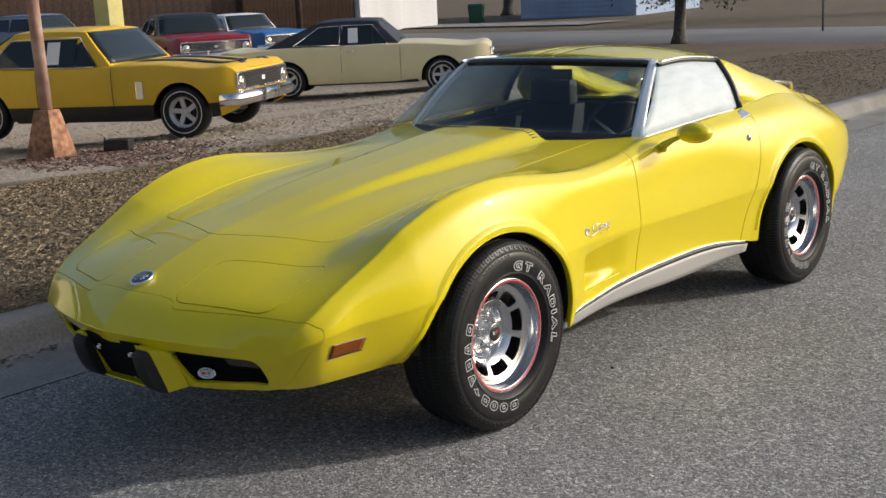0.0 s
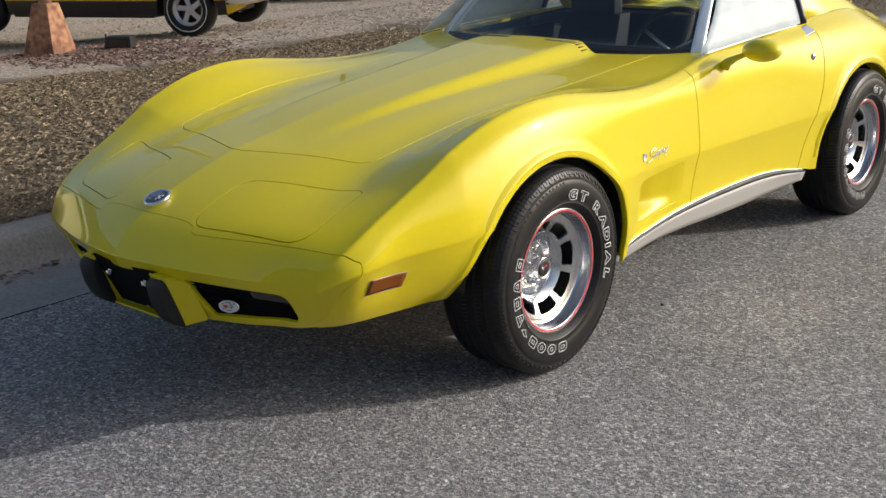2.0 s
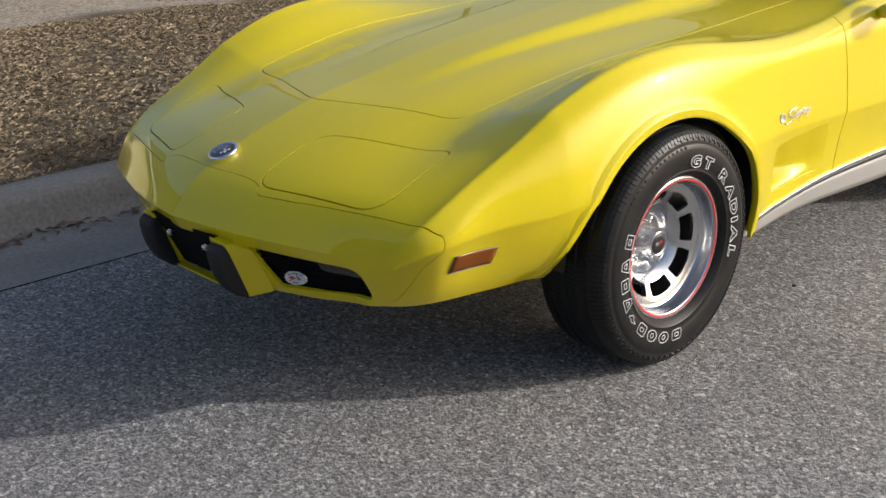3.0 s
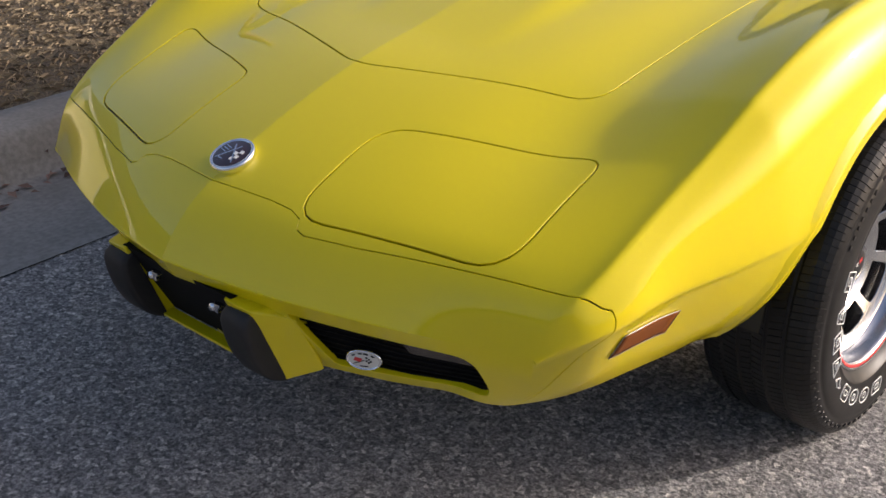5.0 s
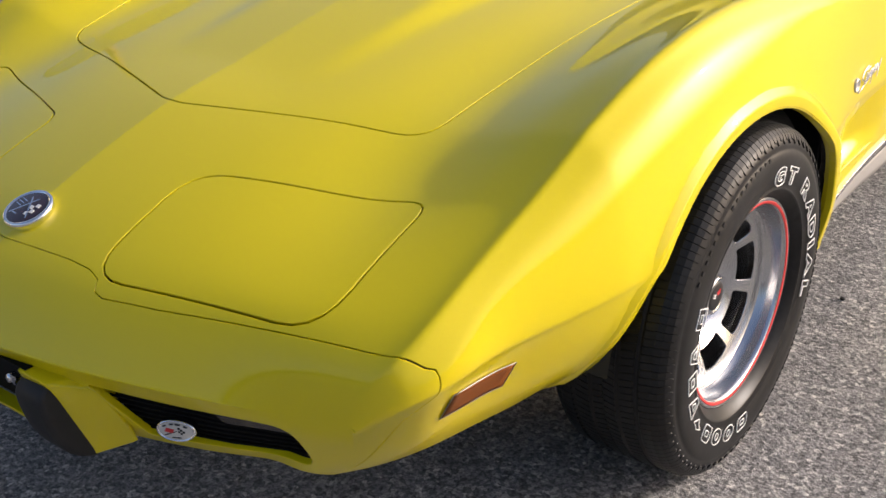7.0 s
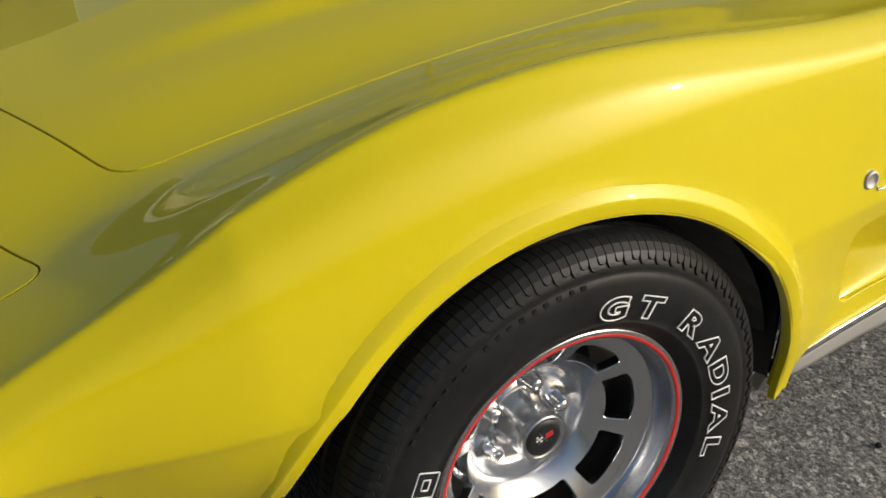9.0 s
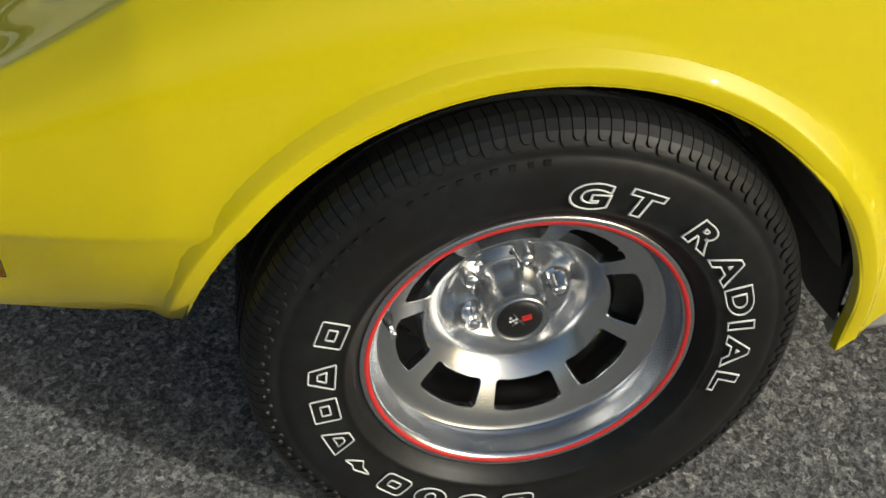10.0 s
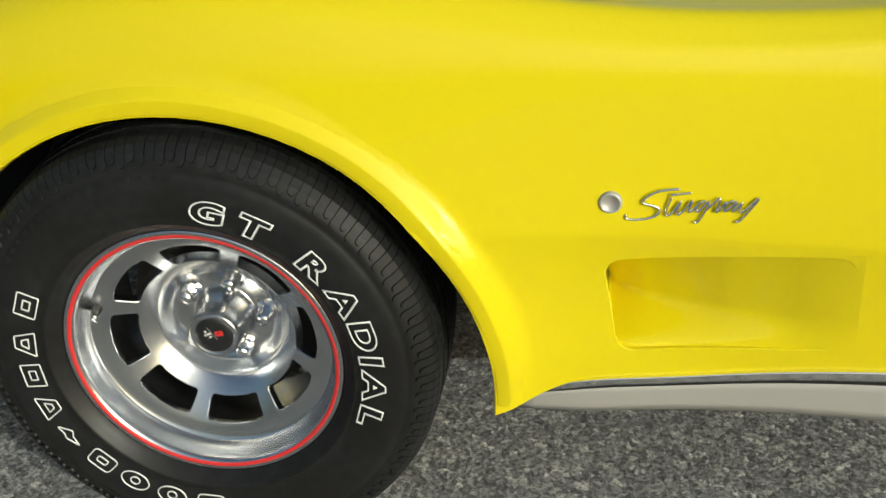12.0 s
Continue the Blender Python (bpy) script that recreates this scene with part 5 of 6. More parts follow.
# luggage rack on the tail, tail end, rear marker
for s_ in (1, -1):
    part("rack_rail", tube([(s_ * 0.40, 2.95, 0.93), (s_ * 0.40, 2.97, 0.965), (s_ * 0.40, 3.3, 0.93), (s_ * 0.40, 3.32, 0.86)], 0.008, 8), CHROME, car)
for k in range(4):
    y = 3.0 + 0.09 * k
    part("rack_bar", tube([(-0.40, y, 0.962 - 0.1 * (y - 2.97)), (0.40, y, 0.962 - 0.1 * (y - 2.97))], 0.006, 8), CHROME, car)
tail = BODY[-1]
bm = bmesh.new()
ring = [bm.verts.new(p) for p in tail[::3]] + [bm.verts.new((-p[0], p[1], p[2])) for p in tail[::-3] if p[0] > 1e-4]
bm.faces.new(ring)
bmesh.ops.recalc_face_normals(bm, faces=bm.faces)
part("tail_panel", bm, YELLOW, car)
for x in (0.2, 0.38):
    for s_ in (1, -1):
        ob = part("tail_lamp", lathe([(0.0001, 0.012), (0.055, 0.010), (0.062, 0.0)], 28), RED, car)
        ob.matrix_world = pose(s_ * x, V1 + 0.002, 0.60, 0, 0, 90)

# cabin inside
CABIN = node_mat("black_vinyl", (0.016, 0.016, 0.018), 0.6)


def seat():
    bm = bmesh.new()
    box(bm, (0.17, 1.42, 0.30), (0.60, 1.95, 0.50), 0.05)
    hull(bm, [(0.19, 1.86, 0.45), (0.58, 1.86, 0.45), (0.19, 2.0, 0.45), (0.58, 2.0, 0.45), (0.22, 2.03, 0.92), (0.55, 2.03, 0.92), (0.22, 2.12, 0.92), (0.55, 2.12, 0.92)])
    box(bm, (0.25, 2.03, 0.90), (0.52, 2.11, 1.05), 0.03)
    return bm


pair("seat", seat, CABIN, car, "black vinyl bucket seat")
bm = bmesh.new()
hull(bm, [(-0.64, 1.13, 0.87), (0.64, 1.13, 0.87), (-0.6, 1.40, 0.86), (0.6, 1.40, 0.86), (-0.6, 1.36, 0.62), (0.6, 1.36, 0.62), (-0.6, 1.1, 0.6), (0.6, 1.1, 0.6)])
part("dashboard", bm, CABIN, car)
bm = bmesh.new()
box(bm, (-0.66, 1.0, 0.29), (-0.62, 2.3, 0.86))
box(bm, (0.62, 1.0, 0.29), (0.66, 2.3, 0.86))
box(bm, (-0.62, 2.3, 0.29), (0.62, 2.34, 0.9))
box(bm, (-0.13, 1.3, 0.29), (0.13, 2.3, 0.60))
part("cabin_lining", bm, CABIN, car)
bm = tube([(0.19 * math.cos(k * math.pi / 16), 0, 0.19 * math.sin(k * math.pi / 16)) for k in range(32)], 0.012, 8, True)
st = part("steering_wheel", bm, CABIN, car)
st.matrix_world = pose(0.37, 1.50, 0.84, -22, 0, 0)
for k in range(3):
    a = math.pi / 2 + k * 2 * math.pi / 3 + math.pi
    part("wheel_spoke", tube([(0, 0, 0), (0.185 * math.cos(a), 0, 0.185 * math.sin(a))], 0.010, 6), ALLOY, st)
bm = bmesh.new()
box(bm, (-0.12, 1.50, 1.10), (0.12, 1.52, 1.15), 0.008)
part("inner_mirror", bm, BLACK, car)
bm = bmesh.new()
hull(bm, [tuple(ws(0.74, 0.86, -0.012)), tuple(ws(0.84, 0.86, -0.012)), tuple(ws(0.74, 0.72, -0.012)), tuple(ws(0.84, 0.72, -0.012)), tuple(ws(0.74, 0.86, -0.014)), tuple(ws(0.84, 0.72, -0.014))])
part("window_sticker", bm, node_mat("pale_sticker", (0.35, 0.55, 0.6), 0.6), car)


# ---- the ground: street, gutter and kerb, lawn and gravel yard ----
LIFT = 0.0065


def ground_z(x, y=0.0):
    fall = float(np.interp(x, [-120, -30, -14, -11, -8.8, -6, -4, -1.9], [-0.6, -0.6, -0.45, -0.36, -0.12, 0.0, 0.06, 0.11]))
    return (fall * (1 - float(step(14, 20, y))) if fall < 0 else fall) + LIFT


def sheet(name, xs, ys, zf, mat, label, category, wob=0.0):
    bm = bmesh.new()
    vs = [[bm.verts.new((x, y, zf(x, y) + (wob * noise.noise(Vector((x * 0.6, y * 0.6, 3.0))) if wob else 0))) for x in xs] for y in ys]
    for a, b in zip(vs, vs[1:]):
        for i in range(len(xs) - 1):
            bm.faces.new((a[i], a[i + 1], b[i + 1], b[i])).smooth = True
    return tagged(part(name, bm, mat), label, category, kind="structure")


yl = list(np.linspace(-120, -8, 12)) + list(np.linspace(-7, 30, 75)) + list(np.linspace(34, 200, 20))
sheet("road", [-1.07, 0.5, 2.5, 4.5, 6.5, 8.0], yl, lambda x, y: LIFT, ASPHALT, "worn grey asphalt street with pale aggregate", "road")
sheet("ground", [-200, -120, -60, -40, -28, -20, -16, -14, -12, -10, -9, -8] + list(np.arange(-7.0, -1.91, 0.3)) + [-1.9], yl, ground_z, LAWN, "dry winter lawn with a gravel yard", "ground", 0.035)
sheet("ground", [8.0, 12, 30, 120], [-120, -20, 0, 20, 60, 200], lambda x, y: 0.02, LAWN, "dry grass verge across the street", "ground")
prof = [(x, z + LIFT) for x, z in ((-1.068, 0.003), (-1.2, -0.004), (-1.45, -0.014), (-1.60, -0.02), (-1.635, -0.01), (-1.655, 0.03), (-1.672, 0.085), (-1.69, 0.112), (-1.72, 0.123), (-1.80, 0.124), (-1.895, 0.121), (-1.905, 0.05))]
bm = bmesh.new()
ky = [y for y in np.arange(-30, 40, 0.5)]
vs = [[bm.verts.new((x + 0.004 * noise.noise(Vector((0, y, x * 9))), y, z + 0.003 * noise.noise(Vector((5, y * 2, x * 9))))) for x, z in prof] for y in ky]
for j, (a, b) in enumerate(zip(vs, vs[1:])):
    for i in range(len(prof) - 1):
        bm.faces.new((a[i + 1], a[i], b[i], b[i + 1])).smooth = True
tagged(part("kerb", bm, CONCRETE), "weathered concrete kerb with a broad gutter", "kerb", kind="structure")
for k in range(20):
    bm = bmesh.new()
    y = -8 + 3.0 * k + 0.4
    for (x0, z0), (x1, z1) in zip(prof[1:-1], prof[2:-1]):
        bmesh.ops.contextual_create(bm, geom=[bm.verts.new(p) for p in ((x0, y, z0 + 0.003), (x1, y, z1 + 0.003), (x1, y + 0.008, z1 + 0.003), (x0, y + 0.008, z0 + 0.003))])
    tagged(part("kerb_joint", bm, JOINT), "dark joint across the concrete kerb", "joint", kind="structure")
sheet("side_street", list(np.linspace(-80, -1.9, 30)), [21.2, 21.6, 24.5, 27.4, 27.8], lambda x, y: ground_z(x, y) + (0.036 if 21.5 < y < 27.5 else -0.08), SIDE_STREET, "pale grey side street behind the lawn", "road")
sheet("driveway", list(np.linspace(-80, -20, 12)), list(np.linspace(31.5, 34.5, 3)), lambda x, y: ground_z(x, y) + 0.05, CONCRETE, "concrete drive between the houses", "driveway")


def scatter(name, count, area, make, mat, label, category, seed):
    """Many small loose pieces, joined into one object."""
    rg = np.random.default_rng(seed)
    V, F = [], []
    while count > 0:
        x, y = rg.uniform(area[0], area[1]), rg.uniform(area[2], area[3])
        pts, faces = make(x, y, rg)
        count -= 1
        if pts is None:
            continue
        k = len(V)
        V += pts
        F += [[i + k for i in f] for f in faces]
    me = bpy.data.meshes.new(name)
    me.from_pydata(V, [], F)
    me.materials.append(mat)
    return tagged(new(name, me), label, category, kind="stuff")


def blade(x, y, rg):
    if x < -6.4 + 0.5 * noise.noise(Vector((y, 0, 0))) and y < 14 or rg.uniform() < 0.35 + 0.5 * noise.noise(Vector((x * 1.3, y * 1.3, 7))):
        return None, None
    z = ground_z(x, y) + 0.035 * noise.noise(Vector((x * 0.6, y * 0.6, 3.0))) - 0.002
    if x > -1.93:
        z = 0.10
    a, l = rg.uniform(0, 6.28), rg.uniform(0.012, 0.034)
    w = rg.uniform(0.0008, 0.0017)
    lean = rg.uniform(0.4, 2.2)
    c, s = math.cos(a), math.sin(a)
    return [(x - s * w, y + c * w, z), (x + s * w, y - c * w, z), (x + c * l * 0.5 * lean, y + s * l * 0.5 * lean, z + l * 0.55), (x + c * l * lean, y + s * l * lean, z + l * (0.75 if lean < 1.2 else 0.4))], [(0, 1, 2), (1, 3, 2)]


scatter("dry_grass", 260000, (-6.6, -1.86, -3.5, 7.0), blade, STRAW, "short dry straw-coloured grass of the lawn", "grass", 3)
scatter("dry_grass", 34000, (-6.5, -1.86, 7.0, 19.0), blade, STRAW, "short dry straw-coloured grass of the lawn", "grass", 4)


def chip(cx, cy, rad, size):
    def make(x, y, rg):
        if math.hypot((x - cx) / rad[0], (y - cy) / rad[1]) > 1 + 0.25 * rg.normal():
            return None, None
        z = ground_z(x, y) + 0.035 * noise.noise(Vector((x * 0.6, y * 0.6, 3.0))) + rg.uniform(0.0, 0.02)
        a, t = rg.uniform(0, 6.28), rg.uniform(-0.5, 0.5)
        l, w, h = rg.uniform(0.5, 1.2) * size, rg.uniform(0.2, 0.5) * size, 0.2 * size
        c, s = math.cos(a), math.sin(a)
        q = []
        for u, v, k in ((-1, -1, 0), (1, -1, 0), (1, 1, 0), (-1, 1, 0), (-.8, -.7, 1), (.9, -.6, 1), (.8, .8, 1), (-.9, .7, 1)):
            q.append((x + c * u * l - s * v * w, y + s * u * l + c * v * w, z + k * h + t * u * l))
        return q, [(4, 5, 6, 7), (0, 1, 5, 4), (1, 2, 6, 5), (2, 3, 7, 6), (3, 0, 4, 7)]
    return make


POLE = (-8.62, 3.98)
scatter("bark_mulch", 9000, (-11.5, -6.3, 2.2, 6.4), chip(POLE[0] + 0.7, POLE[1] + 0.3, (1.35, 0.95), 0.032), MULCH, "reddish-brown bark mulch round the pole", "mulch", 5)
scatter("loose_gravel", 9000, (-14, -6.4, 4.5, 14), chip(-10, 9.5, (4.5, 5), 0.028), STONE, "loose tan gravel of the yard", "gravel", 6)

def leafbit(x, y, rg):
    if rg.uniform() > math.exp(-((x + 1.63) / 0.10) ** 2) * max(0, 0.35 + 0.9 * noise.noise(Vector((y * 1.3, 0, 4)))):
        return None, None
    z = -0.014 + (0.05 if x < -1.66 else 0) + rg.uniform(0, 0.012)
    a, l = rg.uniform(0, 6.28), rg.uniform(0.008, 0.03)
    c, s = math.cos(a) * l, math.sin(a) * l
    return [(x - c, y - s, z), (x - s * .5, y + c * .5, z + .006), (x + c, y + s, z + .004), (x + s * .5, y - c * .5, z + .008)], [(0, 1, 2, 3)]


scatter("leaf_litter", 16000, (-1.85, -1.35, -3, 9), leafbit, MULCH, "brown leaf litter in the gutter", "leaves", 8)


def pebble(x, y, z, r, name, label):
    bm = bmesh.new()
    bmesh.ops.create_icosphere(bm, subdivisions=2, radius=r)
    for v in bm.verts:
        v.co *= 1 + 0.3 * noise.noise(v.co * 60)
        v.co.z *= 0.7
        v.co += Vector((x, y, z + r * 0.55))
    tagged(part(name, bm, TRIM), label, "pebble")


pebble(0.806, 0.748, LIFT, 0.007, "pebble", "small dark pebble lying on the asphalt")


# ---- the rusty pole on its pedestal, a floodlight beside it ----
def rusty_pole():
    x, y = POLE
    z = ground_z(x) - 0.03
    t = thing("sign_pole", "rusty steel pole on a tapered rusty pedestal", "pole", m=pose(x, y, z, 0, 0, 20))
    bm = bmesh.new()
    hull(bm, [(sx_ * 0.205, sy_ * 0.205, 0) for sx_ in (-1, 1) for sy_ in (-1, 1)] + [(sx_ * 0.10, sy_ * 0.10, 0.57) for sx_ in (-1, 1) for sy_ in (-1, 1)])
    part("pedestal", bevelled(bm, 0.012), RUST, t)
    part("pole", tube([(0, 0, 0.55), (-0.02, 0.0, 2.0), (-0.05, 0, 5.0)], 0.068, 20), RUST_PAINT, t)
    for k in range(4):
        a = radians(45 + 90 * k)
        part("bolt", lathe([(0.0001, 0.03), (0.02, 0.03), (0.02, 0)], 6), RUST, t).matrix_local = pose(0.20 * math.cos(a), 0.20 * math.sin(a), 0.06, 0, -90, 0)


rusty_pole()
fl = thing("floodlight", "small dark floodlight lying by the pole", "lamp", m=pose(-8.1, 4.52, ground_z(-8.1) - 0.02, 0, 0, 35))
bm = bmesh.new()
box(bm, (-0.14, -0.09, 0.04), (0.14, 0.09, 0.17), 0.02)
part("housing", bm, BLACK, fl)
bm = bmesh.new()
box(bm, (-0.11, -0.098, 0.06), (0.11, -0.092, 0.15))
part("lens", bm, LAMP, fl)
part("bracket", tube([(-0.18, 0, 0.0), (-0.17, 0, 0.1), (-0.16, 0.0, 0.19)], 0.012, 8), BLACK, fl)


# ---- parked cars in the yard ----
def far_car(name, label, front, heading, ground, L=4.8, wb=2.82, over=0.88, W=0.915, H=1.34, belt=0.86, hood=0.90, deck=0.90, glass=(1.05, 1.62, 2.55, 3.25),
            paint=None, roof=None, stripes=False, fastback=False, papers=False, quarter=True, flank=0.0):
    """A two-door coupe: the origin under its front axle, its nose along -y."""
    th = math.degrees(math.atan2(heading[0], -heading[1]))
    t = thing(name, label, "car", "parked cars in the yard", pose(front[0], front[1], ground, 0, 0, th))
    roof = roof or paint
    y0, y1 = -over, L - over
    st = np.linspace(y0, y1, 90)
    topz = spline([(y0, hood - 0.10), (y0 + 0.04, hood - 0.062), (y0 + 0.25, hood - 0.035), (0.0, hood - 0.012), (glass[0], belt + 0.03), ((glass[0] + glass[3]) / 2, belt + 0.02), (glass[3], deck + 0.01), (y1 - 0.4, deck - 0.01), (y1 - 0.06, deck - 0.07), (y1, deck - 0.13)], st)
    w = spline([(y0, W * 0.88), (y0 + 0.15, W * 0.95), (0, W * 0.985), (wb / 2, W), (wb, W), (y1 - 0.2, W * 0.95), (y1, W * 0.88)], st)
    bot = np.interp(st, [y0, y0 + 0.2, 0, wb, y1 - 0.2, y1], [0.36, 0.27, 0.25, 0.25, 0.29, 0.38])
    P = []
    for y, z, ww, b in zip(st, topz, w, bot):
        k = [(0, z + 0.015), (ww * 0.55, z + 0.008), (ww * 0.90, z - 0.006), (ww * 0.97, z - 0.045), (ww * 0.988, z - 0.15), (ww, (z + b) / 2), (ww * 0.985, b + 0.14), (ww * 0.95, b)]
        ch = np.arange(8.0)
        s_ = np.linspace(0, 7, 36)
        P.append(np.stack([spline(list(zip(ch, [q[0] for q in k])), s_), np.full(36, y), spline(list(zip(ch, [q[1] for q in k])), s_)], 1))
    P = np.array(P)
    bm = grid_mesh(P, grid_normals(P))
    for ay in (0, wb):
        o = [(ay + 0.40, -0.2)] + [(ay + 0.40 * math.cos(k * math.pi / 24), 0.30 + 0.40 * math.sin(k * math.pi / 24)) for k in range(25)] + [(ay - 0.40, -0.2)]
        cut(bm, o, (1, 2), lambda c: c.x > 0.4 * W)
        take(bm, lambda c: c.x > 0.4 * W and inside(o, c.y, c.z)).free()
    if flank:
        panel("lower_flank", take(bm, lambda c: c.z < flank and c.y < y1 - 0.25 and c.y > y0 + 0.2), BLACK, t, both=True, depth=0.03)
    panel("body", bm, paint, t, both=True, depth=0.03)
    bm = bmesh.new()
    box(bm, (-W * 0.55, y0 + 0.45, 0.22), (W * 0.55, y1 - 0.4, 0.62), 0.02)
    for ya, yb in ((y0 + 0.004, y0 + 0.1), (y1 - 0.1, y1 - 0.004)):
        end = bmesh.new()
        box(end, (-W * 0.86, ya, 0.37), (W * 0.86, yb, hood - 0.10), 0.02)
        part("end_panel", end, paint, t)
    box(bm, (-W * 0.93, 0.45, 0.22), (W * 0.93, wb - 0.45, 0.5), 0.02)
    part("underbody", bm, BLACK, t)
    # cabin
    a, b, c, d = glass
    rw, bw = W * 0.77, W * 0.93
    zt = H
    def sec(y):
        if y < b:
            f = (y - a) / (b - a)
        elif y < c:
            f = 1.0
        else:
            f = 1 - (y - c) / (d - c)
        return max(0.0, min(1.0, f))
    Q = []
    for y in np.concatenate([np.linspace(a, b, 8), np.linspace(b, c, 10)[1:], np.linspace(c, d, 10)[1:]]):
        f = sec(y)
        f = f ** (0.85 if fastback else 1)
        h = belt - 0.02 + (zt - belt + 0.02) * f - 0.02 * max(0, abs(y - (b + c) / 2) - (c - b) * 0.35)
        x = bw + (rw - bw) * f
        h += 0.022 * f * max(0.0, 1 - ((y - (b + c) / 2) / (0.62 * (c - b))) ** 2)
        k = [(0, h + 0.018 * f), (x * 0.6, h + 0.012 * f), (x * 0.93, h - 0.012), (x, h - 0.05 * f - 0.001), (x + (bw - x) * 0.5, (h + belt) / 2 - 0.02), (bw, belt - 0.03)]
        s_ = np.linspace(0, 5, 26)
        Q.append(np.stack([spline(list(zip(range(6), [q[0] for q in k])), s_), np.full(26, y), spline(list(zip(range(6), [q[1] for q in k])), s_)], 1))
    Q = np.array(Q)
    panel("roof", grid_mesh(Q, grid_normals(Q)), roof, t, both=True, depth=0.01)
    def sidepane(pts, nm, mat, off):
        def make():
            bm = bmesh.new()
            vs = []
            for y, f in pts:
                vs.append((bw + (rw - bw) * f * 1.0 + off, y, belt + 0.015 + (zt - 0.075 - belt - 0.015) * f))
            n = Vector((1, 0, 0.35)).normalized()
            A = [bm.verts.new(Vector(q) + n * 0.006) for q in vs]
            B = [bm.verts.new(Vector(q) - n * 0.02) for q in vs]
            bm.faces.new(A)
            bm.faces.new(list(reversed(B)))
            for i in range(len(A)):
                bm.faces.new((A[i], B[i], B[(i + 1) % len(A)], A[(i + 1) % len(A)]))
            bmesh.ops.recalc_face_normals(bm, faces=bm.faces)
            return bm
        return pair(nm, make, mat, t)
    m0, m1 = a + 0.18, b + 0.06
    cut_y = (b + c) / 2 + 0.12
    sidepane([(m0 + 0.05, 0), (cut_y, 0), (cut_y, 1), (m1, 1)], "window_trim", BLACK, 0.004)
    sidepane([(m0 + 0.10, 0.05), (m0 + 0.33, 0.05), (m0 + 0.33, 0.72)], "vent_window", DARKGLASS, 0.012)
    sidepane([(m0 + 0.36, 0.05), (cut_y - 0.03, 0.05), (cut_y - 0.03, 0.95), (m1 + 0.03, 0.95), (m0 + 0.36, 0.80)], "door_window", DARKGLASS, 0.012)
    if quarter:
        sidepane([(cut_y + 0.06, 0.05), (c + 0.42 * (d - c), 0.10), (c + 0.02, 0.92), (cut_y + 0.06, 0.95)], "quarter_window", DARKGLASS, 0.010)
    def edge(pts, off):
        return [(bw + (rw - bw) * f + off, y, belt + 0.015 + (zt - 0.075 - belt - 0.015) * f) for y, f in pts]
    frames = [[(m0 + 0.05, 0.0), (cut_y, 0.0), (cut_y, 1.0), (m1, 1.0)]]
    if quarter:
        frames.append([(cut_y + 0.04, 0.02), (c + 0.45 * (d - c), 0.07), (c + 0.03, 0.96), (cut_y + 0.04, 0.99)])
    for line in frames:
        pair("window_frame", lambda: tube(edge(line, 0.013), 0.009, 6, True), CHROME, t)
    if papers:
        sidepane([(cut_y - 0.30, 0.12), (cut_y - 0.12, 0.12), (cut_y - 0.12, 0.86), (cut_y - 0.30, 0.86)], "price_sheet", PAPER, 0.018)
    def glasspane(ya, fa, yb, fb, nm, s_=1):
        P = []
        for g in np.linspace(0, 1, 6):
            y, f = ya + (yb - ya) * g, fa + (fb - fa) * g
            x = (bw + (rw - bw) * f) * 0.93
            z = belt - 0.02 + (zt - belt + 0.02) * f
            P.append([(u * x, y - 0.012 * s_ + 0.03 * s_ * u * u, z + 0.02) for u in np.linspace(-1, 1, 10)])
        P = np.array(P)
        part(nm, surface(P if s_ > 0 else P[::-1], 0.004), DARKGLASS, t)
    glasspane(a + 0.06, 0.10, b - 0.03, 0.93, "windscreen")
    glasspane(d - 0.12, 0.14, c + 0.06, 0.92, "rear_window", -1)
    # bumpers, grille, lamps
    def bumper(y, s_):
        pts = [(-W * 0.97, y + 0.22 * s_, 0.46), (-W * 0.93, y + 0.03 * s_, 0.46), (0, y - 0.02 * s_, 0.46), (W * 0.93, y + 0.03 * s_, 0.46), (W * 0.97, y + 0.22 * s_, 0.46)]
        bm = tube(pts, 0.075, 10)
        for v in bm.verts:
            v.co.z = 0.47 + (v.co.z - 0.46) * 1.15
        return bm
    part("front_bumper", bumper(y0 - 0.03, 1), CHROME, t)
    part("rear_bumper", bumper(y1 + 0.03, -1), CHROME, t)
    for x in (-0.22, 0.22):
        bm = bmesh.new()
        box(bm, (x - 0.025, y0 - 0.14, 0.40), (x + 0.025, y0 - 0.05, 0.60), 0.012)
        part("bumper_guard", bm, CHROME, t)
    loop = rounded([(-W * 0.87, 0.575), (W * 0.87, 0.575), (W * 0.85, hood - 0.135), (-W * 0.85, hood - 0.135)], 0.02, 3)
    part("grille_frame", tube([(x, y0 - 0.012, z) for x, z in loop], 0.011, 6, True), CHROME, t)
    bm = bmesh.new()
    box(bm, (-W * 0.86, y0 - 0.008, 0.575), (W * 0.86, y0 + 0.05, hood - 0.14), 0.005)
    part("grille", bm, BLACK, t)
    for k in range(6):
        z = 0.60 + (hood - 0.76) * k / 5
        part("grille_bar", tube([(-W * 0.62, y0 - 0.012, z), (W * 0.62, y0 - 0.012, z)], 0.0035, 6), TRIM if stripes else CHROME, t)
    bm = bmesh.new()
    box(bm, (-0.045, y0 - 0.022, 0.645), (0.045, y0 - 0.010, 0.70), 0.004)
    part("grille_badge", bm, WHITE if stripes else CHROME, t)
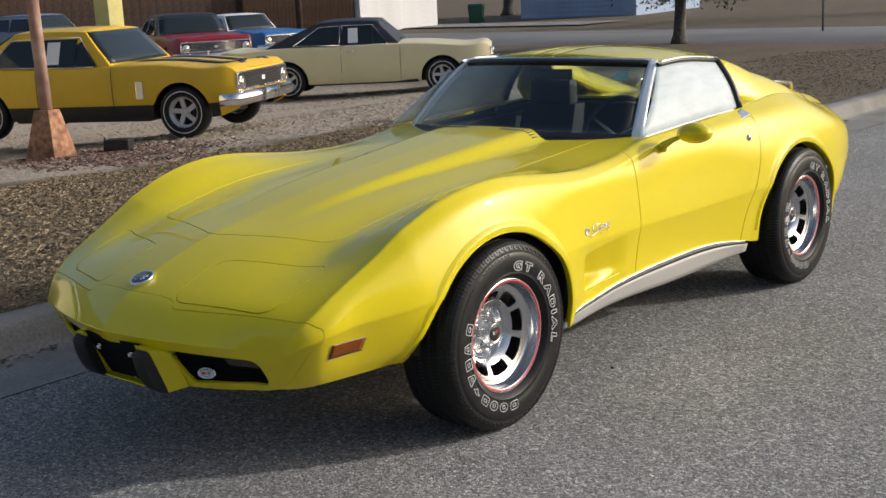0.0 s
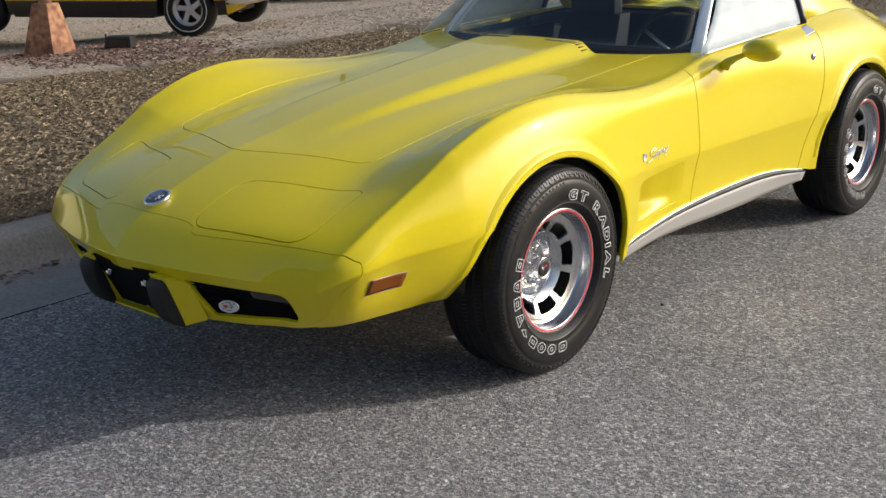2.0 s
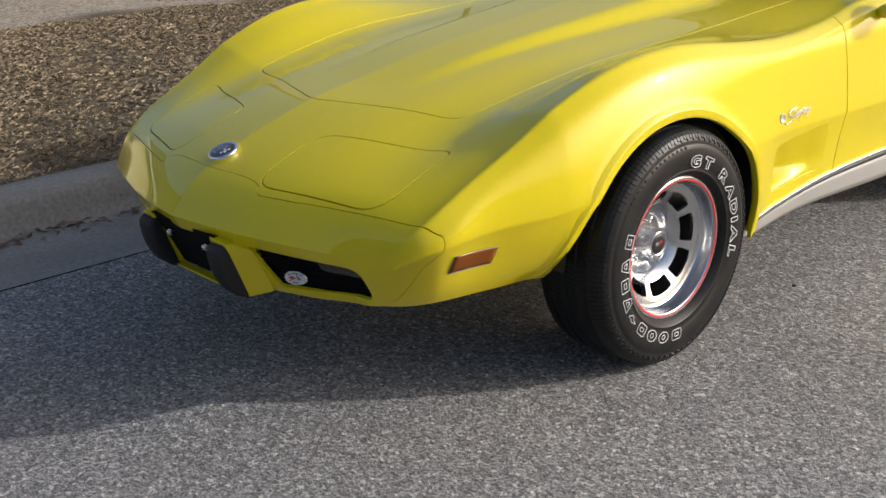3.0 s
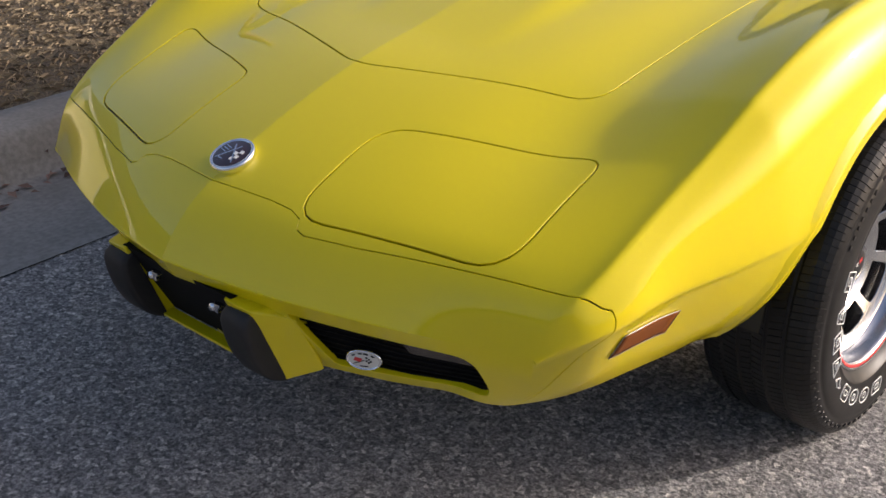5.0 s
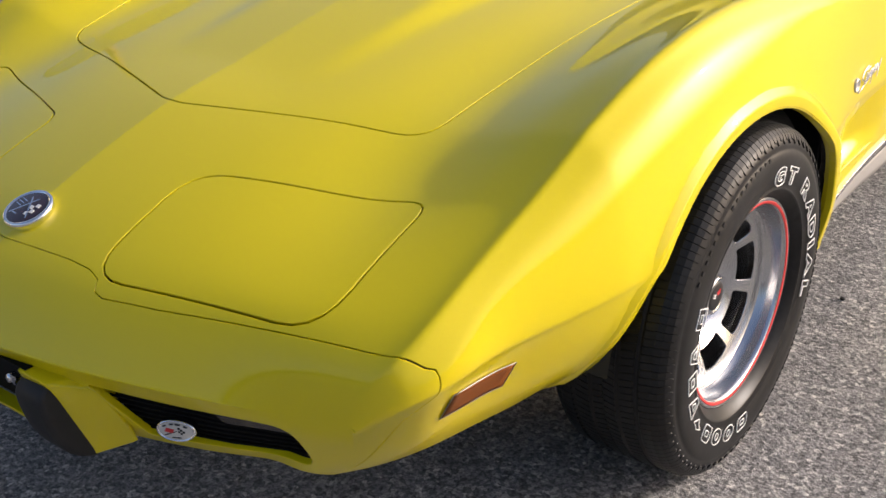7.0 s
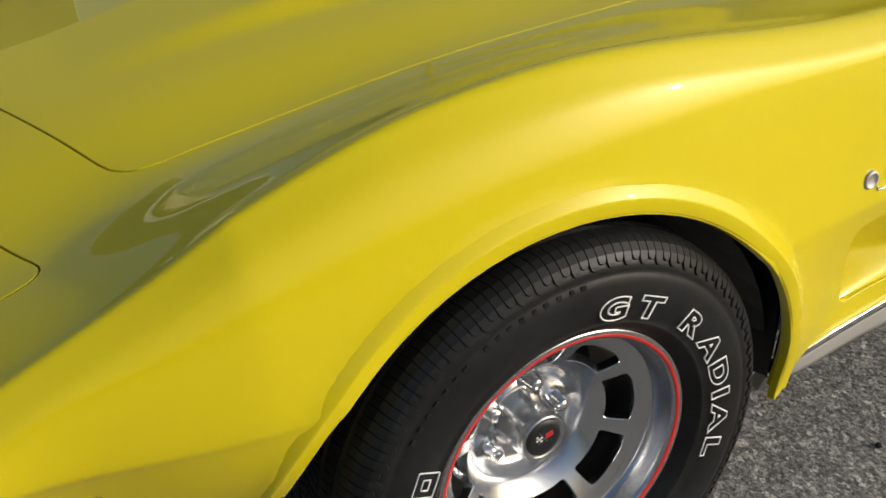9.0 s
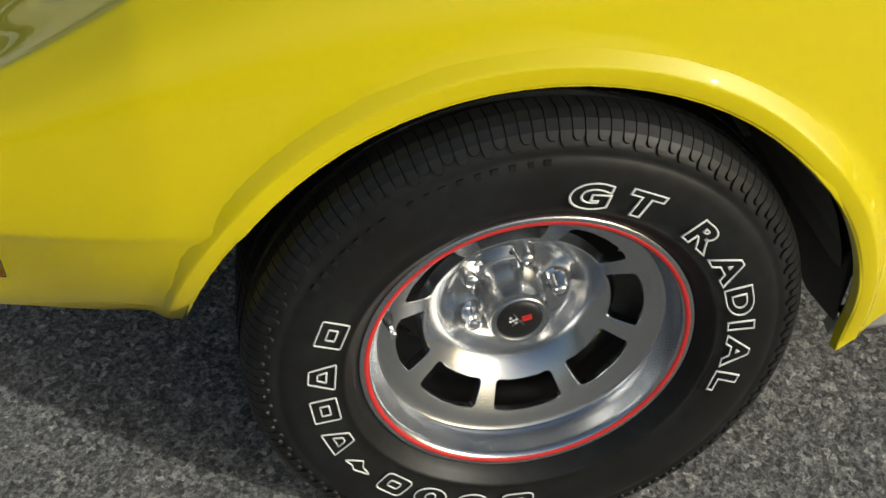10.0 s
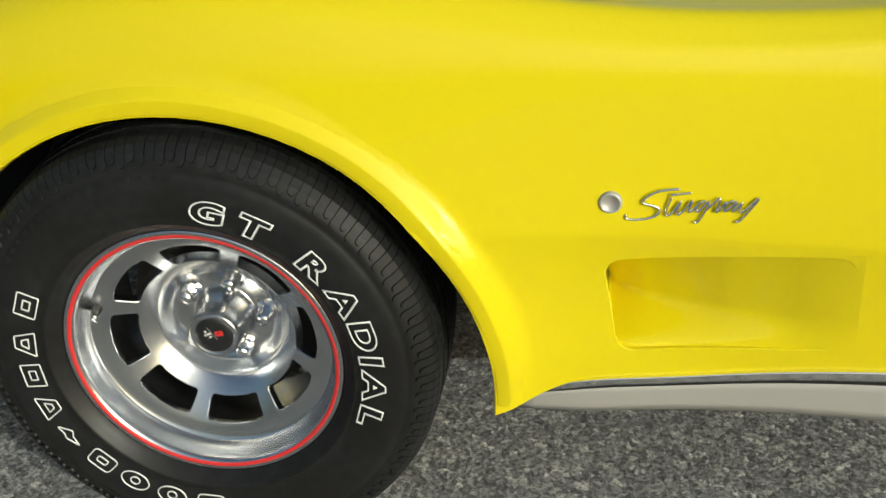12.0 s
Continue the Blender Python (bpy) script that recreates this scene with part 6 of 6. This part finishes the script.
    for s_ in (-1, 1):
        ob = part("headlamp", lathe([(0.0001, 0.035), (0.05, 0.03), (0.075, 0.015), (0.082, 0.022), (0.09, 0.01), (0.092, -0.02)], 24), CHROME, t)
        ob.matrix_local = pose(s_ * W * 0.74, y0 - 0.012, 0.655, 0, 0, -90)
    for s_ in (1, -1):
        for yy in (a + 0.02, cut_y + 0.02):
            zs = np.linspace(0.30, belt - 0.02, 8)
            xs = [W * (0.975 if abs(z - 0.6) > 0.2 else 0.998) for z in zs]
            part("door_gap", tube([(s_ * (x + 0.0005), yy, z) for x, z in zip(xs, zs)], 0.004, 5), BLACK, t)
        part("door_handle", tube([(s_ * W * 0.985, cut_y - 0.22, belt - 0.10), (s_ * (W * 0.985 + 0.025), cut_y - 0.2, belt - 0.10), (s_ * (W * 0.985 + 0.025), cut_y - 0.1, belt - 0.10), (s_ * W * 0.985, cut_y - 0.08, belt - 0.10)], 0.010, 6), CHROME, t)
        bm = bmesh.new()
        box(bm, (s_ * W * 0.975 - 0.012, 0.50, 0.50), (s_ * W * 0.975 + 0.012, 0.60, 0.72), 0.006)
        if stripes:
            part("wing_vent", bm, CHROME, t)
        else:
            bm.free()
    if stripes:
        for s_ in (1, -1):
            G = []
            for y in np.linspace(y0 + 0.07, a - 0.1, 24):
                i = int(np.argmin(abs(st - y)))
                G.append([(s_ * x, y, float(topz[i]) + 0.02 - 0.012 * (x / W) ** 2) for x in (0.16, 0.30, 0.44)])
            G = np.array(G)
            part("bonnet_stripe", surface(G if s_ < 0 else G[:, ::-1], -0.003), TRIM, t)
    for ay in (0, wb):
        for s_ in (1, -1):
            wl = part("wheel", lathe([(0.19, -0.09), (0.20, 0.075), (0.195, 0.085), (0.185, 0.07), (0.175, 0.035), (0.16, 0.03)], 40), SILVER, t)
            wl.matrix_local = pose(s_ * (W - 0.14), ay, 0.325, 0, 0, 0 if s_ > 0 else 180)
            part("tyre", lathe([(0.19, -0.08), (0.22, -0.10), (0.29, -0.10), (0.322, -0.075), (0.328, 0), (0.322, 0.075), (0.29, 0.10), (0.22, 0.10), (0.19, 0.08)], 48), RUBBER, wl)
            part("letter_ring", lathe([(0.252, 0.1012), (0.258, 0.1022), (0.262, 0.1012)], 48), WHITE, wl)
            part("brake_drum", lathe([(0.0001, -0.01), (0.16, -0.01), (0.175, -0.05)], 24), BLACK, wl)
            part("hub", lathe([(0.0001, 0.05), (0.04, 0.048), (0.055, 0.03), (0.06, 0.0)], 20), SILVER, wl)
            for k in range(5):
                g = 2 * math.pi * k / 5 + 0.3
                bm = bmesh.new()
                c0, s0 = math.cos(g), math.sin(g)
                tw = 0.03
                q = [(0.035, c0 * 0.03 - s0 * tw, s0 * 0.03 + c0 * tw), (0.035, c0 * 0.03 + s0 * tw, s0 * 0.03 - c0 * tw), (0.04, c0 * 0.18 - s0 * tw * 1.5 - s0 * .03, s0 * 0.18 + c0 * tw * 1.5 + c0 * .03), (0.04, c0 * 0.18 + s0 * tw * 0.6 - s0 * .03, s0 * 0.18 - c0 * tw * 0.6 + c0 * .03)]
                hull(bm, q + [(x - 0.02, y, z) for x, y, z in q])
                part("spoke", bm, SILVER, wl)
    return t


far_car("yellow_coupe", "yellow two-door coupe with black bonnet stripes", (-9.10, 6.68), (0.899, 0.438), -0.135, L=4.72, over=0.72, H=1.36, belt=0.90, hood=0.92, deck=0.90, glass=(0.90, 1.34, 2.36, 3.2), paint=OCHRE, stripes=True, papers=True, flank=0.44)
far_car("cream_coupe", "pale cream coupe with a black vinyl roof", (-11.66, 14.39), (0.80, 0.60), -0.37, L=5.2, wb=2.92, over=0.90, W=0.94, H=1.38, belt=0.93, hood=0.93, deck=0.92, glass=(0.75, 1.22, 2.25, 3.4), paint=CREAM, roof=VINYL, fastback=True, papers=True)
far_car("red_coupe", "red coupe with a dark roof and chrome grille", (-18.5, 14.05), (0.92, -0.39), -0.16, H=1.36, belt=0.90, hood=0.92, glass=(0.90, 1.34, 2.36, 3.2), paint=DEEPRED, roof=VINYL)
far_car("blue_coupe", "blue coupe with a white roof", (-22.7, 19.75), (0.99, -0.14), -0.32, H=1.36, belt=0.90, hood=0.92, glass=(0.90, 1.34, 2.36, 3.2), paint=BLUE, roof=WHITE_PAINT)
far_car("grey_saloon", "grey-blue old saloon in the yard", (-28.2, 17.2), (0.95, 0.25), -0.10, H=1.40, belt=0.92, hood=0.94, glass=(0.90, 1.34, 2.6, 3.3), paint=GREYBLUE, roof=GREYBLUE)
far_car("blue_sedan", "bright blue old car at the back of the yard", (-38.5, 20.6), (0.96, 0.2), 0.0, H=1.45, belt=0.92, hood=0.94, glass=(0.90, 1.34, 2.6, 3.3), paint=BLUE, roof=BLUE)


# ---- buildings and trees behind the yard ----
def plank_wall(t, a, b, z0, z1, mat, width, upright=True, gap=0.008, lap=0.014):
    """Boards from a to b (plan), as parts of t, on one shared mesh."""
    a, b = Vector((*a, 0)), Vector((*b, 0))
    d = b - a
    n = int(d.length / width) if upright else int((z1 - z0) / width)
    bm = bmesh.new()
    if upright:
        box(bm, (0, -0.02, 0), (width - gap, 0.02, z1 - z0))
    else:
        hull(bm, [(0, 0, 0), (d.length, 0, 0), (0, 0, width), (d.length, 0, width), (0, -lap, 0), (d.length, -lap, 0)])
    me = bpy.data.meshes.new("board")
    bm.to_mesh(me)
    bm.free()
    me.materials.append(mat)
    ang = math.atan2(d.y, d.x)
    for k in range(n):
        ob = new("board", me)
        ob.parent = t
        p = a + d * (k / n) if upright else a
        ob.matrix_local = Matrix.Translation((p.x, p.y, z0 + (0 if upright else k * width))) @ Matrix.Rotation(ang, 4, "Z")


def house(name, label, corners, z0, z1, mat, roofmat, cat="house"):
    t = thing(name, label, cat)
    bm = bmesh.new()
    q = [bm.verts.new((x, y, z)) for z in (z0, z1) for x, y in corners]
    n = len(corners)
    for i in range(n):
        bm.faces.new((q[i], q[(i + 1) % n], q[n + (i + 1) % n], q[n + i]))
    bmesh.ops.recalc_face_normals(bm, faces=bm.faces)
    part("wall", bm, mat, t)
    cx, cy = sum(c[0] for c in corners) / n, sum(c[1] for c in corners) / n
    bm = bmesh.new()
    hull(bm, [(cx + (x - cx) * 1.08, cy + (y - cy) * 1.08, z1) for x, y in corners] + [(cx + (corners[0][0] - cx) * 0.3 + (corners[1][0] - cx) * 0.3, cy + (corners[0][1] - cy) * 0.3 + (corners[1][1] - cy) * 0.3, z1 + 1.8), (cx - (corners[0][0] - cx) * 0.3 - (corners[1][0] - cx) * 0.3, cy - (corners[0][1] - cy) * 0.3 - (corners[1][1] - cy) * 0.3, z1 + 1.8)])
    part("roof", bm, roofmat, t)
    return t


h = house("blue_house", "pale blue house with horizontal siding", [(-28.4, 39.3), (-23.2, 40.3), (-25.0, 49.0), (-30.2, 48.0)], -0.4, 3.2, SIDING, SHINGLE)
plank_wall(h, (-28.4, 39.27), (-23.2, 40.27), -0.35, 3.2, SIDING, 0.2, False, lap=0.035)
h = house("white_garage", "white garage with plain walls", [(-28.4, 33.6), (-28.4, 29.2), (-35, 29.2), (-35, 33.6)], -0.4, 2.8, WHITE_PAINT, SHINGLE, "garage")
plank_wall(h, (-28.37, 29.2), (-28.37, 33.6), -0.3, 2.8, WHITE_PAINT, 0.22, False)
h = house("brown_shed", "dark brown open shed behind the cars", [(-32.0, 26.7), (-36.5, 16.5), (-42, 19), (-37.5, 29)], -0.4, 3.2, DARKWOOD, SHINGLE, "shed")
plank_wall(h, (-36.47, 16.5), (-31.97, 26.7), -0.35, 3.2, DARKWOOD, 0.3)
fence = thing("board_fence", "tall brown stained board fence", "fence")
plank_wall(fence, (-31.8, 26.5), (-28.6, 29.1), -0.3, 2.4, FENCEWOOD, 0.14)
for p in ((-31.9, 26.6), (-30.3, 27.9), (-28.7, 29.2)):
    bm = bmesh.new()
    box(bm, (p[0] - 0.05, p[1] - 0.05, -0.3), (p[0] + 0.05, p[1] + 0.05, 2.5))
    part("post", bm, FENCEWOOD, fence)


def sales_office():
    """Low office beside the yard: gabled shingle roof along the street, white eaves and verges, windows and a door in the street wall."""
    t = thing("sales_office", "low office with a dark shingle roof and white eaves boards", "office")
    x0, x1, y0, y1, z0, z1, top = -19.5, -11.5, -15.0, 0.6, -0.4, 3.0, 5.7
    xm = (x0 + x1) / 2
    bm = bmesh.new()
    prof = [(x0, z0), (x1, z0), (x1, z1), (xm, top - 0.25), (x0, z1)]
    ends = [[bm.verts.new((x, y, z)) for x, z in prof] for y in (y0, y1)]
    bm.faces.new(ends[0])
    bm.faces.new(ends[1][::-1])
    for i in range(5):
        bm.faces.new((ends[0][i], ends[0][i - 1], ends[1][i - 1], ends[1][i]))
    bmesh.ops.recalc_face_normals(bm, faces=bm.faces)
    part("wall", bm, CREAM, t)
    fall = (top - z1) / (x1 - xm)
    for s_ in (1, -1):
        e = xm + s_ * (x1 - xm + 0.55)
        ze = z1 - 0.55 * fall
        bm = bmesh.new()
        hull(bm, [(xm, y, top + d) for y in (y0 - 0.4, y1 + 0.4) for d in (-0.1, 0.02)] + [(e, y, ze + d) for y in (y0 - 0.4, y1 + 0.4) for d in (0.02, 0.12)])
        part("roof", bm, SHINGLE, t)
        bm = bmesh.new()
        box(bm, (min(e, e + s_ * 0.03), y0 - 0.4, ze - 0.10), (max(e, e + s_ * 0.03), y1 + 0.4, ze + 0.14))
        part("eaves_board", bm, WHITE_PAINT, t)
        for y in (y0 - 0.43, y1 + 0.4):
            bm = bmesh.new()
            hull(bm, [(xm, yy, top + d) for yy in (y, y + 0.03) for d in (-0.2, 0.05)] + [(e, yy, ze + d) for yy in (y, y + 0.03) for d in (-0.1, 0.15)])
            part("verge_board", bm, WHITE_PAINT, t)
    for y, w_, sill in ((-12.6, 1.8, 0.75), (-9.4, 1.8, 0.75), (-3.6, 2.4, 0.6)):
        bm = bmesh.new()
        for a, b_, c, d in ((-w_ / 2 - 0.08, -w_ / 2, sill - 0.08, 2.3), (w_ / 2, w_ / 2 + 0.08, sill - 0.08, 2.3), (-w_ / 2, w_ / 2, sill - 0.08, sill), (-w_ / 2, w_ / 2, 2.22, 2.3), (-0.03, 0.03, sill, 2.22)):
            box(bm, (x1, y + a, c), (x1 + 0.07, y + b_, d))
        win = part("window", bm, WHITE_PAINT, t)
        bm = bmesh.new()
        box(bm, (x1 + 0.005, y - w_ / 2, sill), (x1 + 0.03, y + w_ / 2, 2.22))
        part("pane", bm, DARKGLASS, win)
    bm = bmesh.new()
    box(bm, (x1 + 0.003, -7.0, -0.3), (x1 + 0.05, -6.1, 1.75), 0.008)
    door = part("door", bm, WHITE_PAINT, t)
    part("handle", tube([(x1 + 0.05, -6.2, 0.7), (x1 + 0.10, -6.2, 0.7), (x1 + 0.10, -6.32, 0.7)], 0.012, 8), CHROME, door)


sales_office()
post = thing("canopy_post", "square yellow painted post of a canopy", "post", m=pose(-21.9, 13.9, -0.25, 0, 0, 10))
bm = bmesh.new()
box(bm, (-0.24, -0.24, 0), (0.24, 0.24, 3.6), 0.02)
part("shaft", bm, OCHRE_PALE, post)
bm = bmesh.new()
box(bm, (-0.30, -0.30, 0), (0.30, 0.30, 0.15), 0.02)
part("plinth", bm, CONCRETE, post)
up_ = thing("utility_pole", "dark weathered utility pole", "pole", m=pose(-26.2, 24.1, -0.3))
part("shaft", tube([(0, 0, 0), (0, 0, 7)], 0.11, 12), DARKWOOD, up_)
part("crossarm", tube([(-0.9, 0, 6.4), (0.9, 0, 6.4)], 0.06, 8), DARKWOOD, up_)
up_ = thing("sign_post", "thin grey steel sign post by the side street", "post", m=pose(-8.9, 25.6, -0.05))
part("shaft", tube([(0, 0, 0), (0, 0, 3.2)], 0.03, 8), SIDE_STREET, up_)
bin_ = thing("wheelie_bin", "dark green wheeled refuse bin", "bin", m=pose(-28.2, 35.9, -0.28, 0, 0, 30))
bm = bmesh.new()
hull(bm, [(sx_ * 0.24, sy_ * 0.26, 0.05) for sx_ in (-1, 1) for sy_ in (-1, 1)] + [(sx_ * 0.31, sy_ * 0.36, 0.98) for sx_ in (-1, 1) for sy_ in (-1, 1)])
part("tub", bevelled(bm, 0.02), BINGREEN, bin_)
bm = bmesh.new()
hull(bm, [(sx_ * 0.33, sy_ * 0.38, 0.98) for sx_ in (-1, 1) for sy_ in (-1, 1)] + [(sx_ * 0.28, sy_ * 0.3, 1.08) for sx_ in (-1, 1) for sy_ in (-1, 1)])
part("lid", bevelled(bm, 0.01), BINGREEN, bin_)
for s_ in (1, -1):
    ob = part("wheel", lathe([(0.0001, 0.03), (0.1, 0.03), (0.1, -0.03), (0.0001, -0.03)], 20), RUBBER, bin_)
    ob.matrix_local = pose(s_ * 0.26, 0.3, 0.10)


def tree(name, label, x, y, h, girth, crown_z, spread, leaves, seed, mat):
    rg = np.random.default_rng(seed)
    z = ground_z(x, y) - 0.1
    t = thing(name, label, "tree", m=pose(x, y, z))
    part("trunk", tube([(0, 0, 0), (0.02, 0, 0.3), (0.04, 0.02, 1.2), (0.0, 0.05, h * 0.5), (0.05, 0, h * 0.8)], [girth * 1.5, girth, girth * 0.9, girth * 0.65, girth * 0.3], 14), BARK, t)
    tips = []
    for k in range(11):
        a = k * 2.4 + rg.uniform(-0.4, 0.4)
        z0 = h * (0.34 + 0.045 * k)
        ln = spread * (1.05 - 0.05 * k) * rg.uniform(0.8, 1.1)
        p0, p1 = Vector((0, 0.03, z0)), Vector((math.cos(a) * ln * 0.5, math.sin(a) * ln * 0.5, z0 + 0.25))
        p2 = Vector((math.cos(a) * ln, math.sin(a) * ln, z0 + rg.uniform(-0.5, 0.3)))
        part("limb", tube([p0, p1, p2], [girth * 0.35, girth * 0.2, 0.012], 7), BARK, t)
        tips += [p0.lerp(p2, f) + Vector(rg.normal(0, 0.15, 3)) for f in np.linspace(0.35, 1.05, 9)]
    V, F = [], []
    for _ in range(leaves):
        c = tips[rg.integers(len(tips))] + Vector(rg.normal(0, 0.22, 3))
        if c.z < crown_z:
            continue
        a = Vector(rg.normal(0, 1, 3)).normalized() * rg.uniform(0.03, 0.075)
        b = a.cross(Vector(rg.normal(0, 1, 3))).normalized() * rg.uniform(0.012, 0.03)
        k = len(V)
        V += [tuple(c - a), tuple(c + b), tuple(c + a), tuple(c - b)]
        F.append((k, k + 1, k + 2, k + 3))
    me = bpy.data.meshes.new("crown")
    me.from_pydata(V, [], F)
    me.materials.append(mat)
    ob = new("crown", me)
    ob.parent = t


tree("street_tree", "tree with a grey trunk and dark low branches", -10.6, 21.5, 4.4, 0.155, 0.85, 2.0, 12000, 11, LEAF)
tree("distant_tree", "broad dark evergreen behind the side street", -9.0, 40.0, 8.0, 0.3, 0.4, 4.0, 9000, 12, LEAF)
tree("distant_tree", "broad dark evergreen beside the houses", -26.0, 50.0, 8.0, 0.25, 0.3, 3.5, 8000, 13, LEAF)
tree("distant_tree", "tall dark tree behind the garages", -33.5, 45.0, 9.0, 0.3, 1.2, 3.0, 6000, 14, LEAF)
